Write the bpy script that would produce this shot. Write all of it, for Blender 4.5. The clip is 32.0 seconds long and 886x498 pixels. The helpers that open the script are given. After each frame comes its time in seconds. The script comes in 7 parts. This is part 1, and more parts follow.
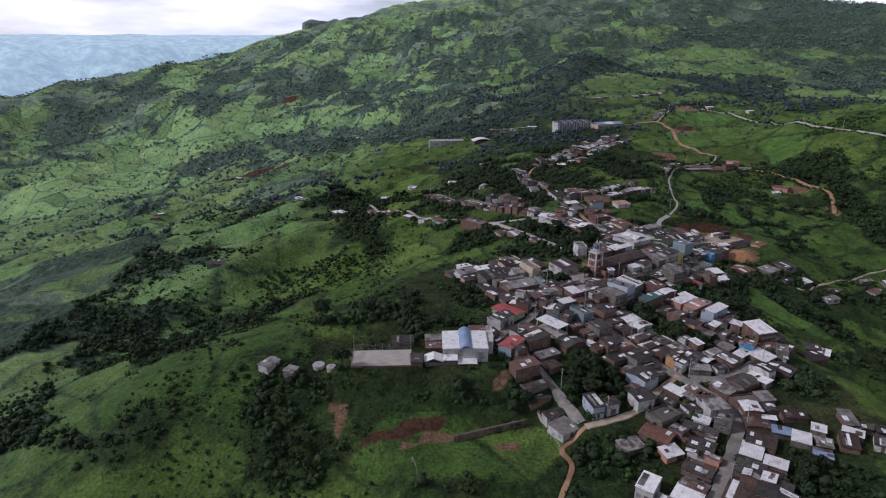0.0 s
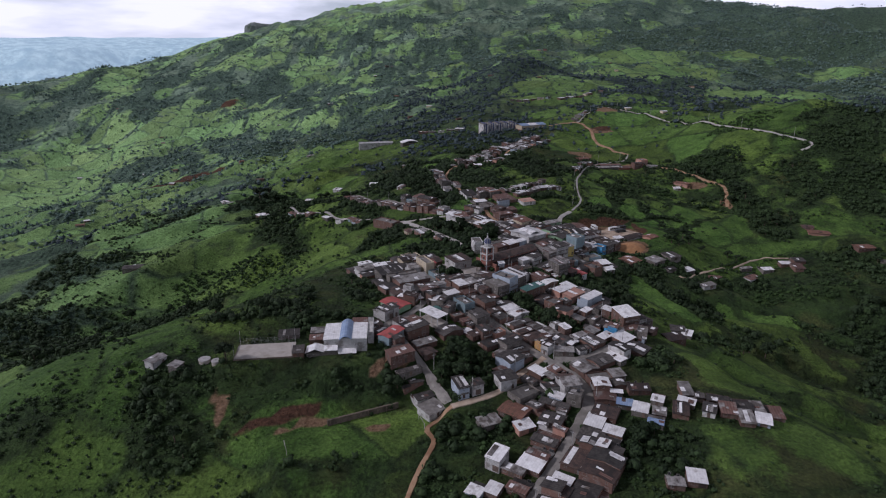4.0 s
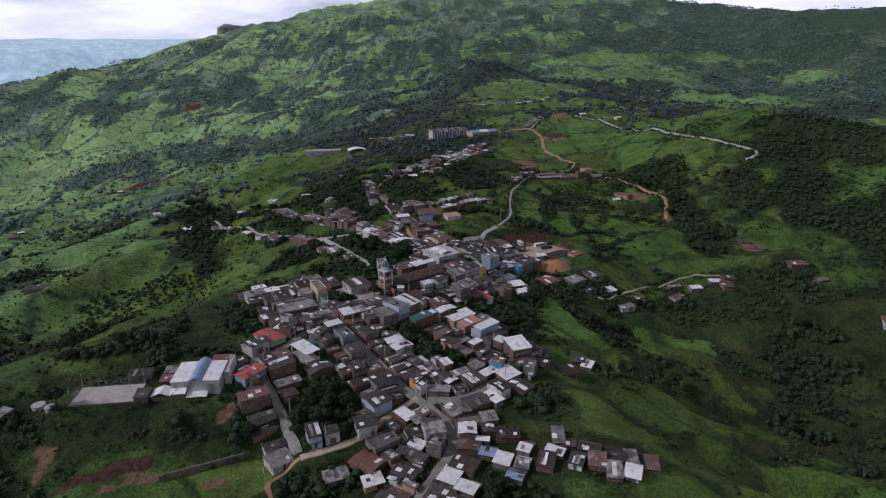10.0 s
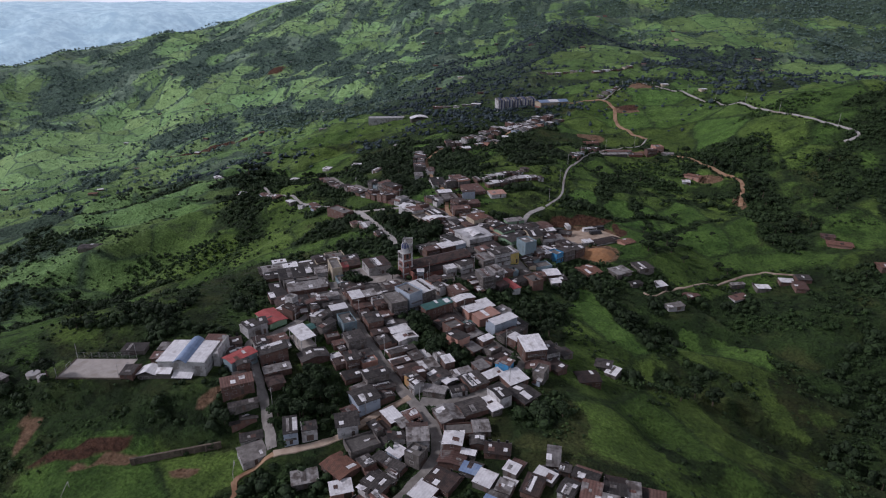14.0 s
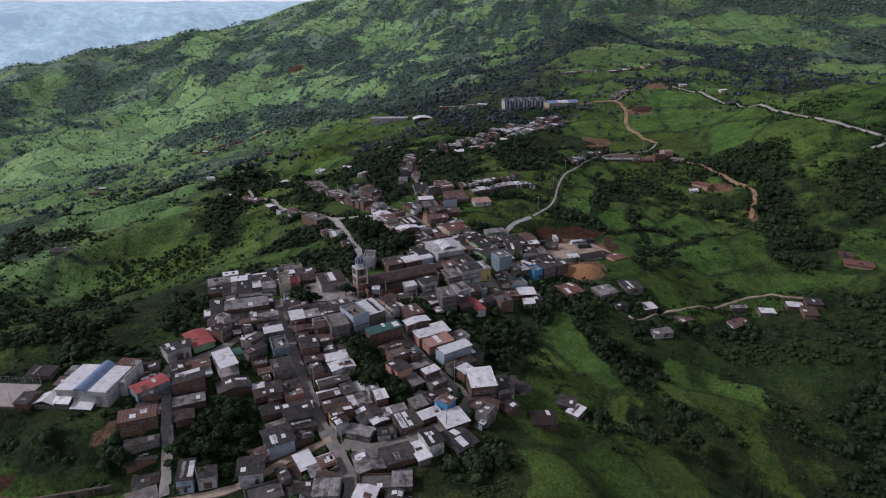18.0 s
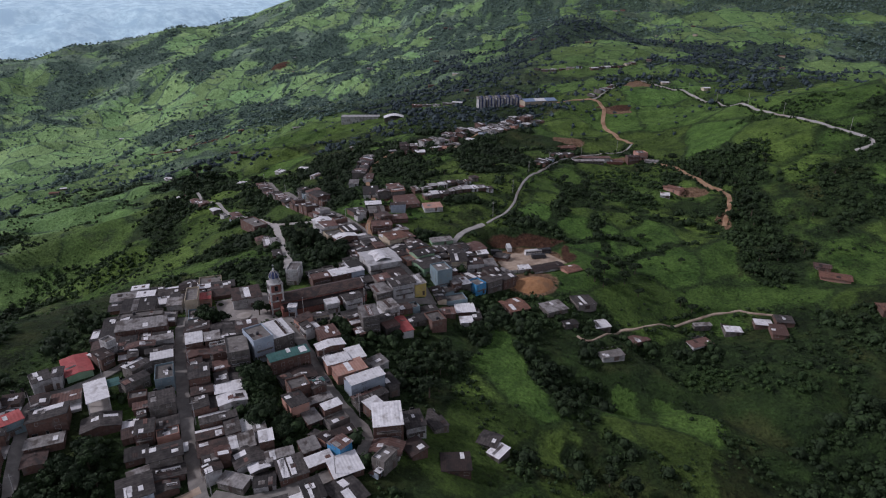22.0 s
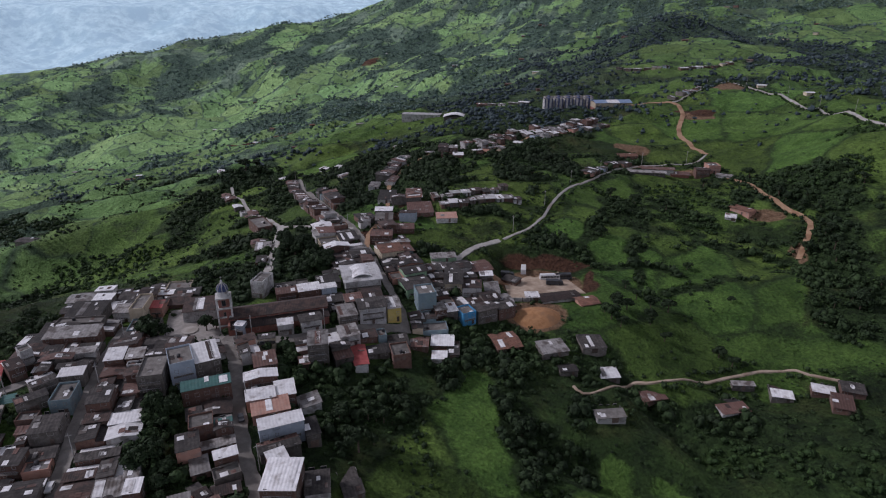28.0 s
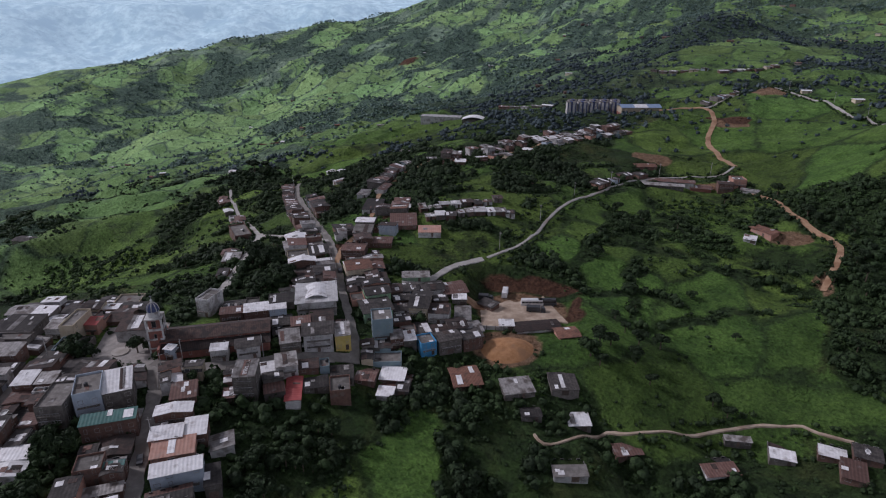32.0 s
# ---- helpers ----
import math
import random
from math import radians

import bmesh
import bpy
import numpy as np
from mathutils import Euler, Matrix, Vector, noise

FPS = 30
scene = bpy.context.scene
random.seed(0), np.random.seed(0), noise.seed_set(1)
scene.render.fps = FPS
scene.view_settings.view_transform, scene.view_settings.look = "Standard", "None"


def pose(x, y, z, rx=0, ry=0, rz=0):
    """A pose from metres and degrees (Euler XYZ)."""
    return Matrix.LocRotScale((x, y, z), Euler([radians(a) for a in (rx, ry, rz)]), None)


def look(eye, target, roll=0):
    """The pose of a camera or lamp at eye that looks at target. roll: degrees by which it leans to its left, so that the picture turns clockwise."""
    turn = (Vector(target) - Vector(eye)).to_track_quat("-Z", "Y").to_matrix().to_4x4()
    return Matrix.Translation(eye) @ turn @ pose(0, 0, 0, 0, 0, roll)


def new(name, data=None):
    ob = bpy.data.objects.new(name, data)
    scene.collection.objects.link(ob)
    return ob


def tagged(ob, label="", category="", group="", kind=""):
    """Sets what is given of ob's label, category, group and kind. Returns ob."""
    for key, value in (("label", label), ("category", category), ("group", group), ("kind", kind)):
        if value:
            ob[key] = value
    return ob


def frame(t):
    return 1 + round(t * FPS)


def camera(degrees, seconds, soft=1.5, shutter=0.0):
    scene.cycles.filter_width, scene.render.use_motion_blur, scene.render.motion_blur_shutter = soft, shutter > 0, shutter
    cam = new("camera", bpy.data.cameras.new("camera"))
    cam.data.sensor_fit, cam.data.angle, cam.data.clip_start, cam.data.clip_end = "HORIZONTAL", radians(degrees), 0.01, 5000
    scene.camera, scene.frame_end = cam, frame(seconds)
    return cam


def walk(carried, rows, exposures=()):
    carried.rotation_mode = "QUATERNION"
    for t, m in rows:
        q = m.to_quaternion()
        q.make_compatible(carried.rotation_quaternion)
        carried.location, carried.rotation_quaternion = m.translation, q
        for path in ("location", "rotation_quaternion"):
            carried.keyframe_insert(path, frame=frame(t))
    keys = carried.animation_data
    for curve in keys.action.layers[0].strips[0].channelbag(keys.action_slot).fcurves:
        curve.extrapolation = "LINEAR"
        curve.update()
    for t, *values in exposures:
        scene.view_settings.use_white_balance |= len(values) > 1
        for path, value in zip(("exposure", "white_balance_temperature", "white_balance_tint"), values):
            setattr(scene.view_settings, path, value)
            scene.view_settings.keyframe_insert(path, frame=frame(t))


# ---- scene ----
cam = camera(71.24, 32.0, soft=1.15)
# seconds, place, heading, tilt, roll
PATH = [
    (0.0, 0.00, -0.00, 120.00, -0.000, -18.728, 0.082),
    (0.5, 3.74, -3.76, 120.07, 0.062, -18.726, 0.067),
    (1.0, 7.58, -7.13, 120.21, 0.349, -18.705, 0.131),
    (1.5, 11.57, -10.09, 120.43, 0.622, -18.648, 0.111),
    (2.0, 15.78, -12.67, 120.74, 0.853, -18.632, 0.064),
    (2.5, 20.31, -14.77, 121.07, 2.319, -18.643, 0.103),
    (3.0, 24.78, -16.28, 121.50, 2.842, -18.619, 0.067),
    (3.5, 29.25, -17.21, 122.02, 3.171, -18.581, 0.031),
    (4.0, 33.76, -17.57, 122.60, 4.053, -18.550, 0.013),
    (4.5, 38.35, -17.38, 123.25, 6.235, -18.545, -0.003),
    (5.0, 43.08, -16.65, 123.93, 10.465, -18.588, -0.041),
    (5.5, 47.34, -15.41, 124.48, 15.708, -18.606, -0.003),
    (6.0, 50.99, -14.09, 124.95, 19.749, -18.624, -0.019),
    (6.5, 55.08, -12.56, 125.28, 16.880, -18.587, -0.047),
    (7.0, 60.25, -10.63, 125.80, 11.803, -18.552, -0.000),
    (7.5, 65.05, -8.89, 126.37, 8.272, -18.543, -0.062),
    (8.0, 69.68, -7.07, 126.92, 6.373, -18.544, -0.116),
    (8.5, 74.17, -4.87, 127.40, 5.654, -18.545, -0.104),
    (9.0, 78.50, -2.58, 127.68, 5.345, -18.530, -0.079),
    (9.5, 82.73, -0.14, 127.73, 5.102, -18.533, -0.070),
    (10.0, 86.83, 2.69, 127.66, 4.935, -18.528, -0.040),
    (10.5, 91.06, 5.51, 127.62, 4.781, -18.533, -0.040),
    (11.0, 95.25, 8.46, 127.57, 4.674, -18.672, -0.047),
    (11.5, 99.24, 11.33, 127.63, 4.602, -18.993, -0.001),
    (12.0, 103.43, 14.36, 127.63, 4.498, -19.550, -0.024),
    (12.5, 107.50, 17.69, 127.49, 4.327, -20.442, 0.029),
    (13.0, 111.15, 20.83, 127.26, 0.903, -21.226, -0.041),
    (13.5, 114.99, 24.23, 127.21, -2.324, -21.527, -0.005),
    (14.0, 118.93, 27.63, 127.16, -3.394, -21.536, 0.004),
    (14.5, 122.98, 31.29, 127.11, -4.031, -21.567, 0.042),
    (15.0, 127.33, 35.46, 126.88, -4.540, -21.581, 0.022),
    (15.5, 131.76, 39.92, 126.51, -4.962, -21.583, -0.031),
    (16.0, 136.10, 44.43, 126.02, -5.340, -21.580, -0.112),
    (16.5, 140.15, 48.76, 125.45, -5.715, -21.578, -0.187),
    (17.0, 143.71, 52.67, 124.82, -6.130, -21.583, -0.121),
    (17.5, 147.00, 56.38, 124.23, -6.359, -21.595, -0.147),
    (18.0, 150.31, 60.02, 123.66, -6.476, -21.586, -0.134),
    (18.5, 153.70, 63.79, 122.99, -6.488, -21.572, -0.146),
    (19.0, 157.19, 67.76, 122.28, -6.533, -21.559, -0.217),
    (19.5, 160.66, 71.64, 121.68, -6.591, -21.562, -0.176),
    (20.0, 164.09, 75.43, 121.28, -6.680, -21.603, -0.154),
    (20.5, 167.28, 79.22, 120.84, -6.665, -21.630, -0.146),
    (21.0, 170.60, 83.10, 120.22, -6.662, -21.660, -0.092),
    (21.5, 174.39, 87.39, 119.65, -6.689, -21.697, -0.091),
    (22.0, 178.61, 92.25, 119.13, -6.546, -21.744, 0.029),
    (22.5, 182.44, 96.34, 118.49, -6.044, -21.780, -0.041),
    (23.0, 185.49, 99.85, 117.69, -4.381, -21.756, -0.010),
    (23.5, 188.44, 103.66, 116.83, -3.058, -21.745, 0.185),
    (24.0, 191.60, 107.51, 115.88, -5.294, -21.726, 0.219),
    (24.5, 194.95, 111.53, 115.03, -7.953, -21.706, 0.325),
    (25.0, 198.30, 115.54, 114.22, -9.837, -21.702, 0.369),
    (25.5, 201.78, 119.69, 113.66, -12.628, -21.687, 0.335),
    (26.0, 205.55, 123.99, 113.33, -14.426, -21.702, 0.174),
    (26.5, 209.39, 128.35, 113.16, -15.469, -21.736, 0.064),
    (27.0, 213.11, 132.67, 113.06, -15.995, -21.776, 0.026),
    (27.5, 216.50, 136.85, 112.97, -16.244, -21.811, 0.020),
    (28.0, 219.35, 140.79, 112.79, -16.452, -21.829, -0.014),
    (28.5, 222.23, 144.94, 112.55, -16.776, -21.833, -0.030),
    (29.0, 225.27, 149.39, 112.30, -17.217, -21.839, -0.040),
    (29.5, 228.52, 154.34, 112.10, -17.335, -21.821, -0.006),
    (30.0, 231.54, 158.75, 112.00, -17.428, -21.869, 0.010),
    (30.5, 234.29, 163.07, 111.97, -17.479, -21.877, 0.015),
    (31.0, 237.07, 167.44, 111.97, -17.542, -21.918, 0.036),
    (31.5, 239.83, 171.84, 111.86, -17.858, -21.931, 0.043),
    (32.0, 242.41, 176.27, 111.58, -21.131, -21.892, 0.009),
]
walk(cam, [(t, pose(x, y, z, 90 + p, 0, -h) @ pose(0, 0, 0, 0, 0, r)) for t, x, y, z, h, p, r in PATH],
     exposures=((0, 0.08, 5850, 24), (3, 0.0, 5850, 24), (6, -0.12, 5850, 24), (9, -0.04, 5850, 24), (18, 0.0, 5850, 24), (32, 0.0, 5850, 24)))

# ---- world, sun ----
world = bpy.data.worlds.new("sky")
scene.world = world
world.use_nodes = True
wn, wl = world.node_tree.nodes, world.node_tree.links
SUN_EL, SUN_AZ = radians(37), radians(262)
sky = wn.new("ShaderNodeTexSky")
sky.sky_type, sky.sun_disc = "NISHITA", False
sky.sun_elevation, sky.sun_rotation = SUN_EL, SUN_AZ
sky.altitude, sky.dust_density, sky.ozone_density = 1500, 2.0, 1.0
tc = wn.new("ShaderNodeTexCoord")
squash = wn.new("ShaderNodeMapping")
squash.inputs["Scale"].default_value = (1.0, 1.0, 3.2)
cloud = wn.new("ShaderNodeTexNoise")
cloud.inputs["Scale"].default_value, cloud.inputs["Detail"].default_value = 3.4, 7
ramp = wn.new("ShaderNodeValToRGB")
ramp.color_ramp.elements[0].position, ramp.color_ramp.elements[1].position = 0.30, 0.50
mixc = wn.new("ShaderNodeMixRGB")
sepz = wn.new("ShaderNodeSeparateXYZ")
low = wn.new("ShaderNodeValToRGB")
low.color_ramp.elements[0].position, low.color_ramp.elements[1].position = 0.06, 0.35
low.color_ramp.elements[0].color, low.color_ramp.elements[1].color = (11.8, 12.0, 12.2, 1), (3.6, 3.6, 3.6, 1)
wl.new(tc.outputs["Generated"], sepz.inputs[0])
wl.new(sepz.outputs["Z"], low.inputs[0])
wl.new(low.outputs[0], mixc.inputs[2])
wl.new(tc.outputs["Generated"], squash.inputs[0])
wl.new(squash.outputs[0], cloud.inputs[0])
wl.new(cloud.outputs["Fac"], ramp.inputs[0])
wl.new(ramp.outputs[0], mixc.inputs[0])
wl.new(sky.outputs[0], mixc.inputs[1])
bank = wn.new("ShaderNodeTexNoise")
bank.inputs["Scale"].default_value, bank.inputs["Detail"].default_value = 5.5, 6
layer = wn.new("ShaderNodeMapping")
layer.inputs["Scale"].default_value = (1.0, 1.0, 5.0)
grey = wn.new("ShaderNodeValToRGB")
grey.color_ramp.elements[0].position, grey.color_ramp.elements[1].position = 0.38, 0.56
grey.color_ramp.elements[0].color, grey.color_ramp.elements[1].color = (0.70, 0.73, 0.76, 1), (1.0, 1.0, 1.0, 1)
veil = wn.new("ShaderNodeMixRGB")
veil.blend_type, veil.inputs[0].default_value = "MULTIPLY", 1.0
wl.new(tc.outputs["Generated"], layer.inputs[0])
wl.new(layer.outputs[0], bank.inputs[0])
wl.new(bank.outputs["Fac"], grey.inputs[0])
wl.new(mixc.outputs[0], veil.inputs[1])
wl.new(grey.outputs[0], veil.inputs[2])
wl.new(veil.outputs[0], wn["Background"].inputs[0])
wn["Background"].inputs[1].default_value = 0.084
sun = new("sun", bpy.data.lights.new("sun", "SUN"))
sun.data.energy, sun.data.angle, sun.data.color = 2.0, radians(9), (1.0, 0.965, 0.91)
sun.matrix_world = look((math.sin(SUN_AZ) * math.cos(SUN_EL) * 100, math.cos(SUN_AZ) * math.cos(SUN_EL) * 100, math.sin(SUN_EL) * 100), (0, 0, 0))


# ---- materials ----
def surf(name, a, b, size=3.0, rough=0.85, stain=None, stain_size=0.25, stain_low=0.5, rand=0.0, metal=0.0, bump=0.0, seams=0.0, seam_gap=1.0, space="Object", spec=0.5):
    """Two tones by grain of some metres, a stain at a larger scale, seams of sheets, a random shade for each object."""
    m = bpy.data.materials.new(name)
    m.use_nodes = True
    n, l = m.node_tree.nodes, m.node_tree.links
    p = n["Principled BSDF"]
    co = n.new("ShaderNodeTexCoord").outputs[space]
    if space == "Geometry":
        co = None
    noise1 = n.new("ShaderNodeTexNoise")
    noise1.inputs["Scale"].default_value, noise1.inputs["Detail"].default_value = 1.0 / size, 6
    noise1.inputs["Roughness"].default_value = 0.65
    info = n.new("ShaderNodeObjectInfo")
    off = n.new("ShaderNodeVectorMath")
    off.operation = "MULTIPLY_ADD"
    off.inputs[1].default_value = (37.0, 53.0, 71.0)
    l.new(info.outputs["Random"], off.inputs[0])
    l.new(co, off.inputs[2])
    l.new(off.outputs[0], noise1.inputs["Vector"])
    r1 = n.new("ShaderNodeValToRGB")
    r1.color_ramp.elements[0].position, r1.color_ramp.elements[1].position = 0.36, 0.64
    r1.color_ramp.elements[0].color, r1.color_ramp.elements[1].color = (*a, 1), (*b, 1)
    l.new(noise1.outputs["Fac"], r1.inputs[0])
    col = r1.outputs[0]
    if stain:
        n2 = n.new("ShaderNodeTexNoise")
        n2.inputs["Scale"].default_value, n2.inputs["Detail"].default_value = stain_size, 5
        l.new(off.outputs[0], n2.inputs["Vector"])
        r2 = n.new("ShaderNodeValToRGB")
        r2.color_ramp.elements[0].position, r2.color_ramp.elements[1].position = stain_low, stain_low + 0.14
        l.new(n2.outputs["Fac"], r2.inputs[0])
        mx = n.new("ShaderNodeMixRGB")
        mx.inputs[2].default_value = (*stain, 1)
        l.new(r2.outputs[0], mx.inputs[0])
        l.new(col, mx.inputs[1])
        col = mx.outputs[0]
    if seams:
        w = n.new("ShaderNodeTexWave")
        w.bands_direction = "X"
        w.inputs["Scale"].default_value = 0.314 / seam_gap
        w.inputs["Distortion"].default_value = 0.6
        l.new(co, w.inputs["Vector"])
        seam_bump = n.new("ShaderNodeBump")
        seam_bump.inputs["Strength"].default_value, seam_bump.inputs["Distance"].default_value = 0.5, 0.08
        l.new(w.outputs["Fac"], seam_bump.inputs["Height"])
        l.new(seam_bump.outputs[0], p.inputs["Normal"])
        mw = n.new("ShaderNodeMixRGB")
        mw.blend_type = "MULTIPLY"
        mw.inputs[0].default_value = seams
        l.new(col, mw.inputs[1])
        l.new(w.outputs["Color"], mw.inputs[2])
        col = mw.outputs[0]
    if rand:
        hs = n.new("ShaderNodeHueSaturation")
        mr = n.new("ShaderNodeMapRange")
        mr.inputs["To Min"].default_value, mr.inputs["To Max"].default_value = 1 - rand, 1 + rand
        l.new(info.outputs["Random"], mr.inputs["Value"])
        l.new(mr.outputs[0], hs.inputs["Value"])
        l.new(col, hs.inputs["Color"])
        col = hs.outputs[0]
    l.new(col, p.inputs["Base Color"])
    p.inputs["Roughness"].default_value, p.inputs["Metallic"].default_value = rough, metal
    p.inputs["Specular IOR Level"].default_value = spec
    if bump:
        bp = n.new("ShaderNodeBump")
        bp.inputs["Strength"].default_value, bp.inputs["Distance"].default_value = bump, 0.1
        l.new(noise1.outputs["Fac"], bp.inputs["Height"])
        l.new(bp.outputs[0], p.inputs["Normal"])
    return m


# roof and wall tones set darker, partly for cloud shade over the town
ROOFS = {
    "dark": surf("fibre_cement_roof", (0.033, 0.0285, 0.0256), (0.0787, 0.0691, 0.0626), 1.1, 0.9, (0.0238, 0.0207, 0.0192), 0.35, 0.50, 0.45, seams=0.2),
    "brown": surf("old_clay_roof", (0.0424, 0.0271, 0.0228), (0.0855, 0.0542, 0.0441), 0.9, 0.9, (0.0308, 0.0242, 0.0213), 0.4, 0.48, 0.45, seams=0.2, seam_gap=0.6),
    "rust": surf("rusted_sheet_roof", (0.112, 0.0544, 0.0416), (0.168, 0.096, 0.076), 1.5, 0.8, (0.24, 0.216, 0.2), 0.3, 0.56, 0.3, seams=0.3),
    "grey": surf("zinc_sheet_roof", (0.189, 0.178, 0.166), (0.34, 0.322, 0.304), 1.5, 0.5, (0.0907, 0.0742, 0.0635), 0.35, 0.48, 0.3, 0.1, seams=0.12),
    "white": surf("bright_sheet_roof", (0.66, 0.645, 0.635), (0.86, 0.85, 0.84), 2.0, 0.4, (0.42, 0.39, 0.37), 0.3, 0.56, 0.12, 0.05, seams=0.07),
    "pale": surf("pale_metal_roof", (0.36, 0.355, 0.35), (0.50, 0.49, 0.48), 2.0, 0.45, (0.24, 0.23, 0.22), 0.3, 0.53, 0.15, 0.05, seams=0.08),
    "red": surf("red_painted_roof", (0.33, 0.06, 0.055), (0.43, 0.10, 0.09), 2.0, 0.7, (0.28, 0.07, 0.06), 0.3, 0.55, 0.1, seams=0.12),
    "pink": surf("salmon_roof", (0.384, 0.2, 0.144), (0.48, 0.288, 0.224), 2.0, 0.75, (0.352, 0.264, 0.224), 0.3, 0.55, 0.1, seams=0.12),
    "green": surf("green_sheet_roof", (0.03, 0.10, 0.09), (0.06, 0.16, 0.14), 2.0, 0.6, (0.10, 0.12, 0.11), 0.3, 0.58, 0.1, seams=0.12),
    "blue": surf("blue_sheet_roof", (0.16, 0.23, 0.36), (0.24, 0.32, 0.46), 2.0, 0.5, (0.30, 0.36, 0.44), 0.3, 0.56, 0.1, seams=0.12),
    "tile": surf("orange_tile_roof", (0.20, 0.09, 0.06), (0.30, 0.15, 0.10), 1.0, 0.9, (0.15, 0.08, 0.055), 0.5, 0.5, 0.15, seams=0.5, seam_gap=0.5),
    "slab": surf("concrete_roof_slab", (0.106, 0.0972, 0.0878), (0.185, 0.172, 0.156), 1.6, 0.9, (0.102, 0.0918, 0.0828), 0.35, 0.5, 0.3),
}
WALLS = {
    "brick": surf("bare_brick_wall", (0.106, 0.0577, 0.044), (0.165, 0.0962, 0.072), 0.9, 0.92, (0.145, 0.111, 0.096), 0.4, 0.54, 0.25),
    "concrete": surf("raw_concrete_wall", (0.0999, 0.0892, 0.079), (0.176, 0.158, 0.14), 1.2, 0.92, (0.0879, 0.077, 0.0646), 0.4, 0.5, 0.35),
    "white": surf("whitewashed_wall", (0.4, 0.392, 0.376), (0.544, 0.536, 0.52), 1.4, 0.85, (0.24, 0.224, 0.208), 0.35, 0.5, 0.15),
    "cream": surf("cream_painted_wall", (0.416, 0.344, 0.24), (0.496, 0.424, 0.312), 2.0, 0.85, (0.32, 0.28, 0.224), 0.3, 0.55, 0.2),
    "ochre": surf("ochre_painted_wall", (0.40, 0.22, 0.08), (0.50, 0.30, 0.12), 2.0, 0.85, (0.30, 0.20, 0.12), 0.3, 0.55, 0.2),
    "bluish": surf("pale_blue_wall", (0.296, 0.344, 0.4), (0.368, 0.424, 0.48), 2.0, 0.8, (0.272, 0.32, 0.368), 0.3, 0.56, 0.1),
    "blue": surf("bright_blue_wall", (0.04, 0.22, 0.42), (0.08, 0.30, 0.52), 2.0, 0.8, (0.14, 0.25, 0.36), 0.3, 0.58, 0.1),
    "teal": surf("teal_wall", (0.15, 0.21, 0.24), (0.21, 0.28, 0.30), 2.0, 0.8, (0.2, 0.28, 0.28), 0.3, 0.56, 0.1),
    "pink": surf("salmon_wall", (0.384, 0.2, 0.144), (0.464, 0.264, 0.2), 2.0, 0.85, (0.336, 0.232, 0.192), 0.3, 0.56, 0.1),
    "yellow": surf("yellow_wall", (0.50, 0.38, 0.10), (0.60, 0.47, 0.16), 2.0, 0.85, (0.42, 0.35, 0.18), 0.3, 0.56, 0.1),
    "green": surf("green_wall", (0.20, 0.33, 0.20), (0.28, 0.42, 0.27), 2.0, 0.85, (0.22, 0.3, 0.22), 0.3, 0.56, 0.1),
    "navy": surf("navy_wall", (0.04, 0.055, 0.13), (0.06, 0.08, 0.18), 2.0, 0.8, (0.05, 0.06, 0.12), 0.3, 0.56, 0.1),
    "maroon": surf("brick_red_wall", (0.21, 0.085, 0.065), (0.28, 0.12, 0.09), 1.0, 0.9, (0.19, 0.10, 0.08), 0.4, 0.55, 0.1),
}
GLASS = surf("window_glass", (0.02, 0.022, 0.025), (0.05, 0.055, 0.06), 0.6, 0.15, rand=0.4)
FRAME = surf("window_frame_paint", (0.17, 0.16, 0.15), (0.30, 0.29, 0.27), 0.6, 0.6, rand=0.4)
DOORS = surf("painted_door", (0.07, 0.05, 0.04), (0.13, 0.09, 0.07), 0.6, 0.7, rand=0.6)
RAIL = surf("balcony_rail_paint", (0.25, 0.25, 0.26), (0.36, 0.36, 0.37), 0.6, 0.6, rand=0.4)
ASPHALT = surf("worn_concrete_road", (0.175, 0.162, 0.145), (0.265, 0.247, 0.222), 2.5, 0.92, (0.14, 0.128, 0.112), 0.12, 0.50)
PALE = surf("pale_gravel_road", (0.31, 0.295, 0.27), (0.43, 0.41, 0.38), 2.5, 0.95, (0.29, 0.25, 0.21), 0.12, 0.54)
DIRT = surf("orange_dirt_road", (0.30, 0.18, 0.10), (0.40, 0.26, 0.16), 2.5, 0.95, (0.24, 0.13, 0.07), 0.15, 0.52)
TAN = surf("tan_dirt_lot", (0.33, 0.25, 0.18), (0.47, 0.375, 0.285), 3.0, 0.95, (0.26, 0.19, 0.135), 0.15, 0.53)
PLAZA = surf("plaza_paving", (0.24, 0.22, 0.20), (0.34, 0.315, 0.285), 1.5, 0.9, (0.27, 0.24, 0.21), 0.2, 0.54)
CONCRETE = surf("court_concrete", (0.34, 0.31, 0.275), (0.43, 0.39, 0.35), 3.0, 0.9, (0.29, 0.26, 0.22), 0.15, 0.52)
STONE = surf("retaining_wall_stone", (0.106, 0.0828, 0.0616), (0.172, 0.137, 0.104), 1.2, 0.9, (0.066, 0.054, 0.0392), 0.3, 0.5)
SOIL = surf("piled_orange_soil", (0.28, 0.135, 0.055), (0.40, 0.21, 0.095), 2.0, 0.95, (0.26, 0.14, 0.07), 0.2, 0.54, bump=0.6)
# rock tones greyed and lightened, with distance haze put into the colour
CRAG = surf("ridge_rock", (0.09, 0.11, 0.105), (0.19, 0.21, 0.20), 9, 0.95, (0.06, 0.09, 0.06), 0.05, 0.5, bump=0.6)
BARK = surf("tree_bark", (0.06, 0.045, 0.032), (0.12, 0.09, 0.065), 0.5, 0.95)
TYRE = surf("black_rubber", (0.012, 0.012, 0.012), (0.025, 0.025, 0.025), 0.4, 0.85)
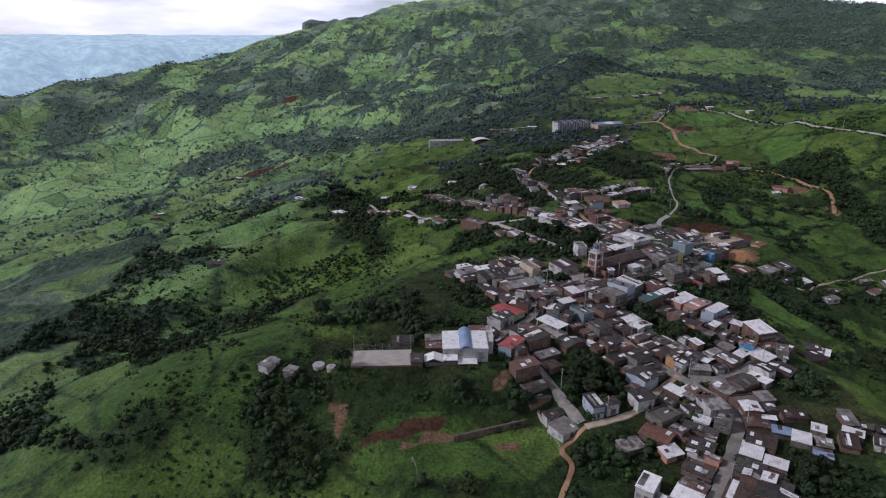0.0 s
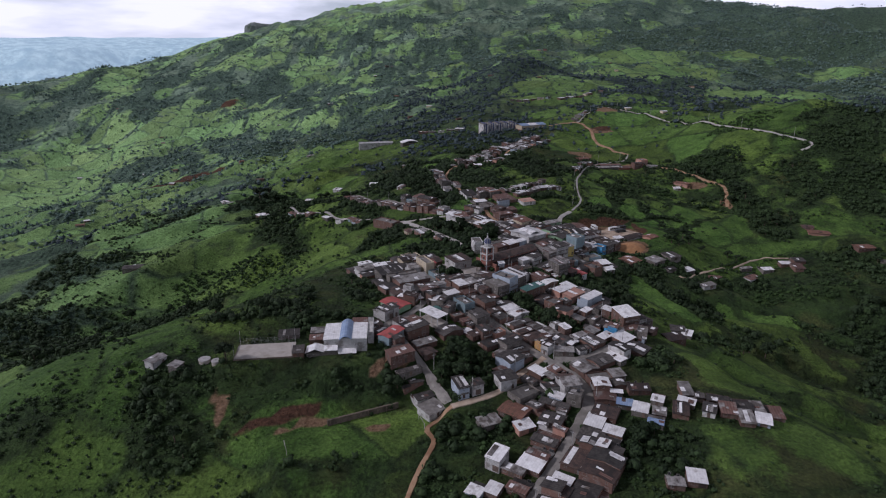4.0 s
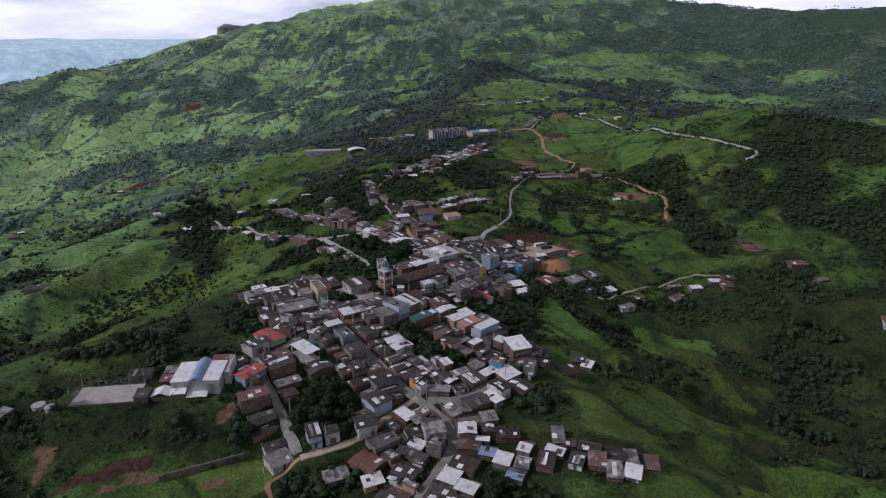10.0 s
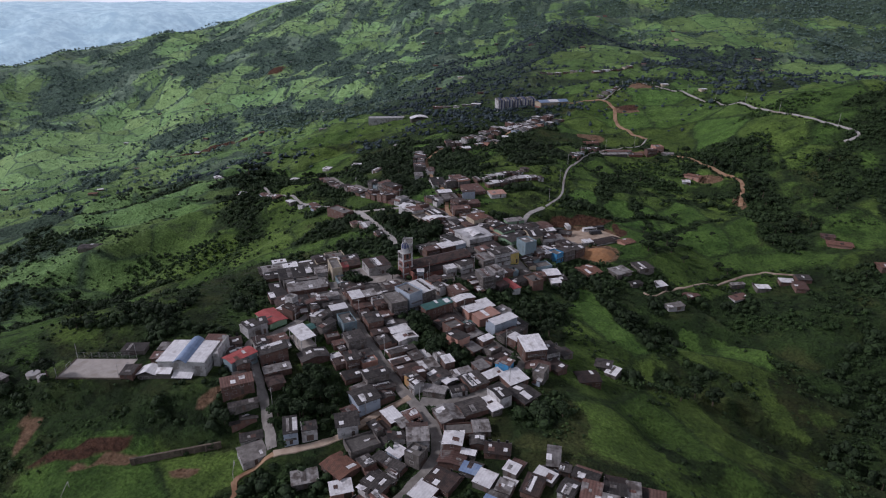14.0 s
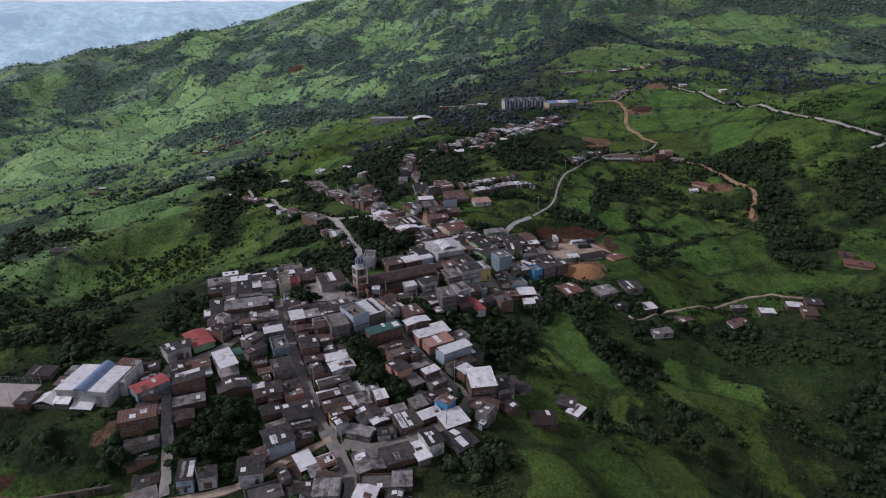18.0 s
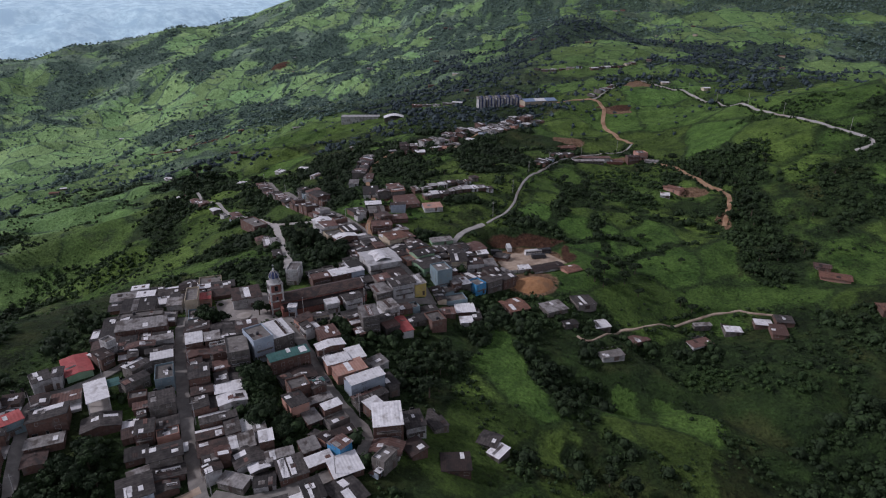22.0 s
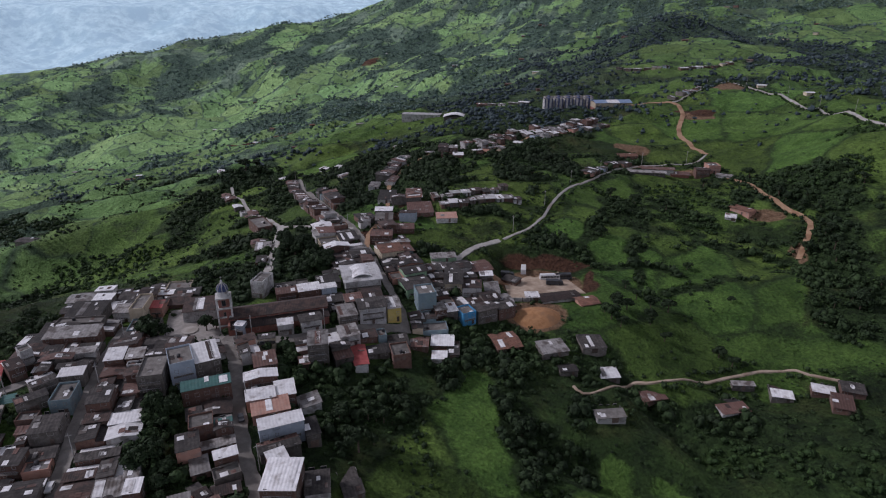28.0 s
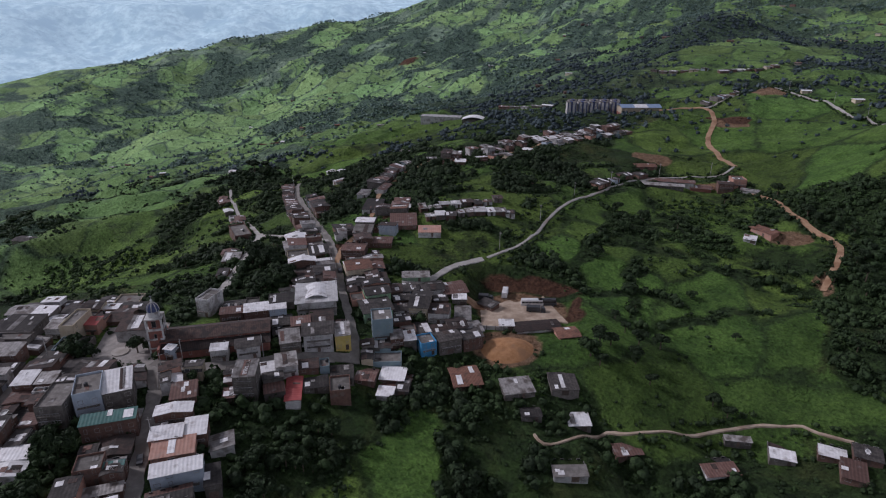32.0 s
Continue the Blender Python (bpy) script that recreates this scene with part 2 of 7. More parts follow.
BUSWHITE = surf("white_coach_paint", (0.62, 0.62, 0.61), (0.72, 0.72, 0.71), 1.5, 0.35)
BUSDARK = surf("dark_truck_paint", (0.03, 0.032, 0.036), (0.055, 0.058, 0.062), 1.5, 0.5)
TANK = surf("black_water_tank_plastic", (0.02, 0.02, 0.022), (0.04, 0.04, 0.045), 0.8, 0.6)
POLE = surf("concrete_pole", (0.30, 0.29, 0.28), (0.40, 0.39, 0.37), 0.8, 0.9)


def leafy(name, a, b, c):
    """Foliage: a tone for each clump, grain inside it, a little light through the leaf."""
    m = bpy.data.materials.new(name)
    m.use_nodes = True
    n, l = m.node_tree.nodes, m.node_tree.links
    p = n["Principled BSDF"]
    geo = n.new("ShaderNodeNewGeometry")
    big = n.new("ShaderNodeTexNoise")
    big.inputs["Scale"].default_value, big.inputs["Detail"].default_value = 0.021, 3
    l.new(geo.outputs["Position"], big.inputs["Vector"])
    r = n.new("ShaderNodeValToRGB")
    r.color_ramp.elements[0].color, r.color_ramp.elements[1].color = (*a, 1), (*c, 1)
    r.color_ramp.elements.new(0.55).color = (*b, 1)
    add = n.new("ShaderNodeMath")
    add.operation = "MULTIPLY_ADD"
    add.inputs[1].default_value = 0.42
    sub = n.new("ShaderNodeMath")
    sub.operation = "MULTIPLY_ADD"
    sub.inputs[1].default_value, sub.inputs[2].default_value = 1.1, -0.25
    l.new(big.outputs["Fac"], sub.inputs[0])
    l.new(geo.outputs["Random Per Island"], add.inputs[0])
    l.new(sub.outputs[0], add.inputs[2])
    l.new(add.outputs[0], r.inputs[0])
    leaf = n.new("ShaderNodeTexNoise")
    leaf.inputs["Scale"].default_value, leaf.inputs["Detail"].default_value = 1.7, 4
    l.new(geo.outputs["Position"], leaf.inputs["Vector"])
    lr = n.new("ShaderNodeMapRange")
    lr.inputs["From Min"].default_value, lr.inputs["From Max"].default_value = 0.36, 0.64
    lr.inputs["To Min"].default_value, lr.inputs["To Max"].default_value = 0.62, 1.32
    l.new(leaf.outputs["Fac"], lr.inputs["Value"])
    hs = n.new("ShaderNodeHueSaturation")
    l.new(lr.outputs[0], hs.inputs["Value"])
    l.new(r.outputs[0], hs.inputs["Color"])
    l.new(hs.outputs[0], p.inputs["Base Color"])
    bp = n.new("ShaderNodeBump")
    bp.inputs["Strength"].default_value, bp.inputs["Distance"].default_value = 1.0, 0.5
    l.new(leaf.outputs["Fac"], bp.inputs["Height"])
    l.new(bp.outputs[0], p.inputs["Normal"])
    p.inputs["Roughness"].default_value = 0.75
    p.inputs["Specular IOR Level"].default_value = 0.25
    return m


LEAF = leafy("broadleaf_foliage", (0.0135, 0.0235, 0.0105), (0.024, 0.042, 0.0165), (0.042, 0.071, 0.025))
SHRUB = leafy("shrub_foliage", (0.0135, 0.025, 0.0105), (0.027, 0.050, 0.0165), (0.050, 0.086, 0.028))
# bluish, lightened leaf tones: distance haze painted into the far woods
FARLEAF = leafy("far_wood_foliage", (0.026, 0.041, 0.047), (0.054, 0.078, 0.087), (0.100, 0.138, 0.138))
# foliage tones paled to hold the sunlight and haze of the western slopes
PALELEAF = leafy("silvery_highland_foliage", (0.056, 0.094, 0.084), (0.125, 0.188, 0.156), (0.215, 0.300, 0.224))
CANE = leafy("banana_and_cane_foliage", (0.015, 0.031, 0.010), (0.037, 0.072, 0.020), (0.076, 0.134, 0.035))


def ground_material():
    """Pasture, brush, bare and red earth by the cover of the land, each broken up at two scales."""
    m = bpy.data.materials.new("pasture_and_earth")
    m.use_nodes = True
    n, l = m.node_tree.nodes, m.node_tree.links
    p = n["Principled BSDF"]
    geo = n.new("ShaderNodeNewGeometry")
    att = n.new("ShaderNodeAttribute")
    att.attribute_name = "cover"
    sep = n.new("ShaderNodeSeparateColor")
    l.new(att.outputs["Color"], sep.inputs[0])

    def noise_of(scale, detail=6, rough=0.6):
        t = n.new("ShaderNodeTexNoise")
        t.inputs["Scale"].default_value, t.inputs["Detail"].default_value, t.inputs["Roughness"].default_value = scale, detail, rough
        l.new(geo.outputs["Position"], t.inputs["Vector"])
        return t.outputs["Fac"]

    def tones(fac, lo, hi, a, b):
        r = n.new("ShaderNodeValToRGB")
        r.color_ramp.elements[0].position, r.color_ramp.elements[1].position = lo, hi
        r.color_ramp.elements[0].color, r.color_ramp.elements[1].color = (*a, 1), (*b, 1)
        l.new(fac, r.inputs[0])
        return r.outputs[0]

    def mix(fac, a, b):
        x = n.new("ShaderNodeMixRGB")
        l.new(fac, x.inputs[0])
        l.new(a, x.inputs[1])
        l.new(b, x.inputs[2])
        return x.outputs[0]

    fine, mid = noise_of(0.35, 8, 0.7), noise_of(0.05, 9, 0.7)
    rag = noise_of(0.055, 10, 0.74)
    grass = tones(rag, 0.38, 0.62, (0.0165, 0.031, 0.0105), (0.050, 0.088, 0.0225))
    lush = tones(rag, 0.36, 0.64, (0.046, 0.092, 0.019), (0.142, 0.243, 0.049))
    crown = n.new("ShaderNodeTexVoronoi")
    crown.inputs["Scale"].default_value, crown.inputs["Randomness"].default_value = 0.30, 1.0
    warp = n.new("ShaderNodeVectorMath")
    warp.operation = "MULTIPLY_ADD"
    warp.inputs[1].default_value = (3.0, 3.0, 3.0)
    l.new(noise_of(0.6, 4, 0.7), warp.inputs[0])
    l.new(geo.outputs["Position"], warp.inputs[2])
    l.new(warp.outputs[0], crown.inputs["Vector"])
    tone = n.new("ShaderNodeSeparateColor")
    l.new(crown.outputs["Color"], tone.inputs[0])
    shade = n.new("ShaderNodeMath")
    shade.operation = "MULTIPLY_ADD"
    shade.inputs[1].default_value = 0.45
    l.new(tone.outputs[0], shade.inputs[0])
    half = n.new("ShaderNodeMath")
    half.operation = "MULTIPLY"
    half.inputs[1].default_value = 0.55
    l.new(fine, half.inputs[0])
    l.new(half.outputs[0], shade.inputs[2])
    bushy = shade.outputs[0]
    brush = tones(bushy, 0.2, 0.8, (0.013, 0.025, 0.009), (0.047, 0.084, 0.026))
    earth = tones(fine, 0.32, 0.68, (0.165, 0.095, 0.052), (0.33, 0.215, 0.135))
    red = tones(fine, 0.32, 0.68, (0.066, 0.034, 0.022), (0.135, 0.068, 0.041))

    # patches of drier, yellowish grass
    dry = tones(rag, 0.36, 0.66, (0.036, 0.046, 0.015), (0.105, 0.118, 0.040))
    grass = mix(tones(noise_of(0.022, 6, 0.65), 0.50, 0.62, (0, 0, 0), (0.75, 0.75, 0.75)), grass, dry)
    # paler, bluer tones that put sunlight and distance haze into the ground colour
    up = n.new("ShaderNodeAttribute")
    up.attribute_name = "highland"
    hazed_grass = tones(rag, 0.33, 0.68, (0.108, 0.163, 0.124), (0.272, 0.372, 0.254))
    grass = mix(up.outputs["Fac"], grass, hazed_grass)
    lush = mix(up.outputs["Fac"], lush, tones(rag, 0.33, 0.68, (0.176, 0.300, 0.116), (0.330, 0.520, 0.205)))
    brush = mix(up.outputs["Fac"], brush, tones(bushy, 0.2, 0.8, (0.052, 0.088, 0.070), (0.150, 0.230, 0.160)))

    # small holdings: each plot a tone of its own, with hedges and brush along the bounds
    drift = n.new("ShaderNodeVectorMath")
    drift.operation = "MULTIPLY_ADD"
    drift.inputs[1].default_value = (46.0, 46.0, 46.0)
    wander = n.new("ShaderNodeTexNoise")
    wander.inputs["Scale"].default_value, wander.inputs["Detail"].default_value = 0.014, 4
    l.new(geo.outputs["Position"], wander.inputs["Vector"])
    l.new(wander.outputs["Color"], drift.inputs[0])
    l.new(geo.outputs["Position"], drift.inputs[2])

    def plots(feature):
        v = n.new("ShaderNodeTexVoronoi")
        v.feature = feature
        v.voronoi_dimensions = "2D"
        v.inputs["Scale"].default_value = 0.019
        l.new(drift.outputs[0], v.inputs["Vector"])
        return v

    plot = n.new("ShaderNodeSeparateColor")
    l.new(plots("F1").outputs["Color"], plot.inputs[0])
    value = n.new("ShaderNodeMapRange")
    value.inputs["To Min"].default_value, value.inputs["To Max"].default_value = 0.72, 1.28
    l.new(plot.outputs[0], value.inputs["Value"])
    hue = n.new("ShaderNodeMapRange")
    hue.inputs["To Min"].default_value, hue.inputs["To Max"].default_value = 0.485, 0.512
    l.new(plot.outputs[1], hue.inputs["Value"])

    def farmed(c):
        h = n.new("ShaderNodeHueSaturation")
        l.new(value.outputs[0], h.inputs["Value"])
        l.new(hue.outputs[0], h.inputs["Hue"])
        l.new(c, h.inputs["Color"])
        return h.outputs[0]

    grass, lush = farmed(grass), farmed(lush)
    bound = n.new("ShaderNodeMath")
    bound.operation = "MULTIPLY_ADD"
    bound.inputs[1].default_value = 0.30
    l.new(mid, bound.inputs[0])
    l.new(plots("DISTANCE_TO_EDGE").outputs["Distance"], bound.inputs[2])
    hedgerow = tones(bound.outputs[0], 0.15, 0.215, (0.85, 0.85, 0.85), (0, 0, 0))

    def edge(chan, width=0.5):
        """The cover with a ragged edge."""
        a = n.new("ShaderNodeMath")
        a.operation = "MULTIPLY_ADD"
        a.inputs[1].default_value = width
        l.new(mid, a.inputs[0])
        l.new(chan, a.inputs[2])
        r = n.new("ShaderNodeMapRange")
        r.inputs["From Min"].default_value, r.inputs["From Max"].default_value = 0.36 + width * 0.5, 0.62 + width * 0.5
        l.new(a.outputs[0], r.inputs["Value"])
        return r.outputs[0]

    col = mix(edge(sep.outputs[0], 1.7), grass, lush)
    col = mix(hedgerow, col, brush)
    scrub = edge(sep.outputs[1], 1.3)
    col = mix(scrub, col, brush)
    col = mix(edge(sep.outputs[2], 0.9), col, earth)
    redfac = edge(att.outputs["Alpha"], 1.1)
    col = mix(redfac, col, red)
    speck = n.new("ShaderNodeMapRange")
    speck.inputs["From Min"].default_value, speck.inputs["From Max"].default_value = 0.36, 0.64
    speck.inputs["To Min"].default_value, speck.inputs["To Max"].default_value = 0.66, 1.34
    l.new(noise_of(0.8, 5, 0.7), speck.inputs["Value"])
    tuft = n.new("ShaderNodeHueSaturation")
    l.new(speck.outputs[0], tuft.inputs["Value"])
    l.new(col, tuft.inputs["Color"])
    l.new(tuft.outputs[0], p.inputs["Base Color"])
    p.inputs["Roughness"].default_value = 0.95
    p.inputs["Specular IOR Level"].default_value = 0.2
    bp = n.new("ShaderNodeBump")
    bp.inputs["Strength"].default_value, bp.inputs["Distance"].default_value = 1.0, 4.0
    hsum = n.new("ShaderNodeMath")
    hsum.operation = "ADD"
    l.new(fine, hsum.inputs[0])
    l.new(mid, hsum.inputs[1])
    l.new(hsum.outputs[0], bp.inputs["Height"])
    swell = n.new("ShaderNodeBump")
    swell.inputs["Strength"].default_value, swell.inputs["Distance"].default_value = 0.9, 5.0
    l.new(noise_of(0.11, 3, 0.55), swell.inputs["Height"])
    l.new(bp.outputs[0], swell.inputs["Normal"])
    dome = n.new("ShaderNodeMath")
    dome.operation = "MULTIPLY"
    l.new(crown.outputs["Distance"], dome.inputs[0])
    l.new(scrub, dome.inputs[1])
    crowns = n.new("ShaderNodeBump")
    crowns.invert = True
    crowns.inputs["Strength"].default_value, crowns.inputs["Distance"].default_value = 0.8, 2.2
    l.new(dome.outputs[0], crowns.inputs["Height"])
    l.new(swell.outputs[0], crowns.inputs["Normal"])
    l.new(crowns.outputs[0], p.inputs["Normal"])
    return m


# ---- the lie of the land ----
FAR_LAND = np.array([
    [-389, -331, -263, -158, -42, -63, -110, -43, 65, 179],
    [-383, -308, -255, -182, -30, -52, -96, 29, 136, 221],
    [-404, -268, -201, -219, -70, 47, 20, 128, 203, 229],
    [-505, -238, -25, -218, -114, 114, -4, 101, 244, 157],
    [-734, -385, 19, 95, 37, 137, 166, 282, 260, -25],
    [-1038, -700, -341, 68, 283, 315, 342, 243, 85, -200],
    [-1326, -944, -526, -25, 275, 330, 365, 200, -39, -313],
    [-1585, -1153, -699, -250, 46, 172, 205, 70, -152, -409]], float)
TOWN_LAND = np.array([
    [-47, -50, -33, -6, 15, 33, 11, -13, -23, -28],
    [-19, -18, 14, 24, 9, 26, -8, -28, -20, -17],
    [3, 14, 45, 39, 27, 11, -25, -27, -6, -4],
    [-6, -15, 2, 16, 24, 0, -14, -11, -1, -5],
    [0, -15, -14, 5, 22, 9, -9, -23, -15, -15],
    [11, 3, -3, 7, 21, 13, -9, -13, 2, -6],
    [6, 0, -1, 9, 20, 12, -15, -10, 24, 23],
    [-2, -6, -4, 4, 10, 3, -15, -12, 17, 30],
    [-7, -8, -6, 0, 1, -2, -7, -5, 10, 25]], float)
# levelled ground: centre, half sizes, turn, height, soft edge
PADS = [(-25, 222.5, 14.5, 8.5, 3, -2.3, 9), (15, 226, 17, 13, 15, -3.0, 8), (16, 181, 30, 13, 17, -17.2, 7),
        (189, 407, 17, 16, 10, -11.0, 10), (203, 776, 22, 10, 20, 14.0, 15), (160, 782, 30, 13, 22, 9.5, 14), (70, 314, 12, 16, 33, -2.2, 8)]

# swells and hollows: centre, reach, rise
SWELLS = [(124, 350, 26, 4.0), (140, 238, 22, 2.5), (287, 374, 26, -3.5), (277, 627, 30, -5.0), (178, 259, 20, -2.5), (-170, 443, 34, 4.5), (284, 259, 30, -4.0), (-152, 381, 30, -5.0),
          (382, 582, 30, 4.5), (221, 381, 20, 4.0), (234, 268, 22, 3.5), (-96, 193, 34, -4.5), (400, 540, 30, 3.0), (-642, 1133, 90, -12.0), (-690, 1060, 58, 18.0), (-769, 1190, 55, 30.0), (508, 1490, 120, -12.0), (519, 1091, 120, -12.0), (286, 1071, 110, 10.0), (-814, 1433, 160, -34.0)]

# crests that stand out of the slopes: line of (x, y, height), fall for each metre
CRESTS = [([(395, 655, 42), (430, 632, 55), (465, 612, 66), (505, 570, 59), (533, 521, 51), (538, 479, 41), (545, 411, 32), (566, 335, 25), (590, 250, 17)], 0.50),
          ([(278, 1274, 98), (250, 1215, 84), (215, 1140, 64)], 0.50),
          ([(-66, 234, -4), (-104, 223, -11), (-122, 209, -22), (-150, 190, -40), (-178, 160, -54)], 0.42)]

FURROW = (0.71, 0.70)


def bspline(u):
    u = np.abs(u)
    return np.where(u < 1, 2 / 3 - u * u + u ** 3 / 2, np.where(u < 2, (2 - u) ** 3 / 6, 0))


def lattice(x, y, c, x0, y0, s):
    ny, nx = c.shape
    by, bx = bspline((y[:, None] - y0 - s * np.arange(ny)) / s), bspline((x[:, None] - x0 - s * np.arange(nx)) / s)
    return np.einsum("pi,ij,pj->p", by, c, bx)


def smooth(e0, e1, v):
    t = np.clip((v - e0) / (e1 - e0), 0, 1)
    return t * t * (3 - 2 * t)


def hash2(i, j, seed):
    v = np.sin(i * 127.1 + j * 311.7 + seed * 74.7) * 43758.5453
    return v - np.floor(v)


def vnoise(x, y, size, seed=0):
    """Smooth noise from 0 to 1 with hills of that size."""
    u, v = x / size, y / size
    i, j = np.floor(u), np.floor(v)
    fu, fv = u - i, v - j
    fu, fv = fu * fu * (3 - 2 * fu), fv * fv * (3 - 2 * fv)
    a, b = hash2(i, j, seed), hash2(i + 1, j, seed)
    c, d = hash2(i, j + 1, seed), hash2(i + 1, j + 1, seed)
    return (a * (1 - fu) + b * fu) * (1 - fv) + (c * (1 - fu) + d * fu) * fv


def fbm(x, y, size, seed=0, octaves=4):
    t, amp, tot = 0.0, 1.0, 0.0
    for k in range(octaves):
        t = t + amp * vnoise(x + 17.3 * k, y - 9.1 * k, size / 2 ** k, seed + k)
        tot += amp
        amp *= 0.5
    return t / tot


def in_box(x, y, cx, cy, hx, hy, deg):
    """How far outside a turned rectangle, in metres."""
    c, s = math.cos(radians(deg)), math.sin(radians(deg))
    u, v = (x - cx) * c + (y - cy) * s, -(x - cx) * s + (y - cy) * c
    return np.hypot(np.maximum(np.abs(u) - hx, 0), np.maximum(np.abs(v) - hy, 0))


def east_gully(x, y):
    """From 0 to 1: the narrow gullies that run down the eastern slope."""
    u, v = 0.90 * x - 0.43 * y, 0.43 * x + 0.90 * y + 16 * (fbm(x, y, 60, 78) - 0.5)
    fold = 1 - np.abs(2 * fbm(u * 0.28, v, 44, 53, 3) - 1)
    return np.clip((fold - 0.62) / 0.36, 0, 1) * smooth(150, 195, x) * smooth(400, 350, y) * smooth(120, 160, y + 0 * x)


def land(x, y):
    """Height of the ground, in metres, for arrays of places."""
    x, y = np.atleast_1d(np.asarray(x, float)), np.atleast_1d(np.asarray(y, float))
    h = lattice(np.clip(x, -2650, 2650), np.clip(y, -550, 3550), FAR_LAND, -2700, -600, 600.0)
    h = np.maximum(h, -420 + 0.1 * h)
    h = h + lattice(x, y, TOWN_LAND, -240, 100, 80.0)
    town = in_box(x, y, 90, 300, 60, 130, -15)
    wild = smooth(20, 130, town)
    h = h + wild * (fbm(x, y, 70, 3) - 0.5) * 9
    h = h + smooth(4, 60, town) * ((fbm(x, y, 26, 31) - 0.5) * 4.5 + (0.6 - np.abs(2 * fbm(x, y, 34, 93, 3) - 1)) * 4.2)
    # furrows that run down the western slope and the uplands
    u, v = x * FURROW[0] + y * FURROW[1], -x * FURROW[1] + y * FURROW[0]
    v = v + 26 * (fbm(x, y, 120, 77) - 0.5)
    fold = 1 - np.abs(2 * fbm(u * 0.42, v, 95, 52, 4) - 1)
    west = smooth(30, 110, town) * (0.25 + 0.75 * smooth(30, -60, x)) * (1 - 0.4 * smooth(900, 1500, y))
    h = h + west * (fold - 0.72) * 26
    ribs = 1 - np.abs(2 * fbm(u * 0.35, v, 44, 152, 3) - 1)
    h = h + smooth(120, 260, town) * (0.35 + 0.65 * smooth(60, -80, x)) * (ribs - 0.72) * 12
    h = h - east_gully(x, y) ** 2 * smooth(20, 60, town) * 7
    far = smooth(500, 1300, np.hypot(x - 100, y - 300))
    gully = 1 - np.abs(2 * fbm(x + 60 * (fbm(x, y, 300, 8) - 0.5), y, 330, 5, 5) - 1)
    h = h + far * ((gully - 0.80) * 58 - 27 + (fbm(x, y, 150, 12) - 0.5) * 22)
    spur = 1 - np.abs(2 * fbm(x + 40 * (fbm(x, y, 160, 58) - 0.5), y, 140, 57, 4) - 1)
    h = h + smooth(380, 800, np.hypot(x - 100, y - 300)) * (spur - 0.70) * 26
    for cx, cy, r, dh in SWELLS:
        h = h + dh * np.exp(-((x - cx) ** 2 + (y - cy) ** 2) / (2 * r * r))
    for line, fall in CRESTS:
        top = np.full_like(h, -1e4)
        for (ax, ay, az), (bx, by, bz) in zip(line[:-1], line[1:]):
            dx, dy = bx - ax, by - ay
            u = np.clip(((x - ax) * dx + (y - ay) * dy) / (dx * dx + dy * dy), 0, 1)
            d = np.hypot(x - ax - u * dx, y - ay - u * dy)
            top = np.maximum(top, az + u * (bz - az) - fall * np.hypot(d, 14) + fall * 14 + 3.0 * (fbm(x, y, 40, 44, 3) - 0.5))
        gain = np.clip((top - h) / 5, -30, 30)
        h = h + 5 * np.where(gain > 0, gain + np.log1p(np.exp(-np.abs(gain))), np.log1p(np.exp(-np.abs(gain)))) * smooth(-12, 2, top - h)
    for cx, cy, hx, hy, deg, z, soft in PADS:
        k = 1 - smooth(0, soft, in_box(x, y, cx, cy, hx, hy, deg))
        h = h * (1 - k) + z * k
    return h


def height(x, y):
    return float(land(x, y)[0])


# ---- ground ----
FIELDS_EAST = [(150, 436, 26, 12, 25, 0.35), (170, 525, 22, 40, 20, 0.4), (192, 225, 34, 22, 30, 1.4), (226, 174, 48, 24, 10, 1.4), (236, 306, 18, 14, 0, 1.4), (228, 288, 16, 20, 0, 1.3), (180, 300, 10, 32, 20, 1.2), (252, 385, 42, 26, 20, 1.4), (250, 250, 11, 28, 0, 1.0),
    (382, 350, 22, 13, 10, 1.2), (350, 648, 90, 50, -40, 1.4), (425, 640, 52, 30, -30, 1.4), (305, 172, 28, 22, 0, 1.0), (510, 575, 30, 14, -50, 1.2), (330, 405, 30, 20, 0, 1.2)]
PASTURE_A = [(181, 302, 12, 32, 14, 1.4), (188, 274, 12, 18, 10, 1.4), (240, 300, 20, 18, 20, 1.4), (185, 232, 22, 13, 0, 1.0), (206, 226, 13, 11, 0, 0.9), (268, 262, 8, 9, 0, 0.7),
    (245, 248, 11, 8, 0, 0.6), (212, 165, 28, 46, 10, 1.2), (220, 190, 14, 9, 0, 0.8), (142, 156, 14, 13, 0, 0.8), (298, 166, 15, 19, 0, 0.8),
    (235, 418, 40, 28, 35, 1.25), (222, 455, 24, 14, 20, 1.2), (280, 450, 26, 34, 20, 1.1), (272, 545, 26, 18, 10, 0.8), (352, 448, 22, 26, 0, 0.8), (399, 405, 26, 24, 0, 0.8),
    (384, 358, 16, 16, 0, 0.8), (-136, 531, 46, 60, 20, 0.9), (-172, 440, 60, 34, 20, 0.8), (-91, 296, 30, 26, 0, 0.8)]
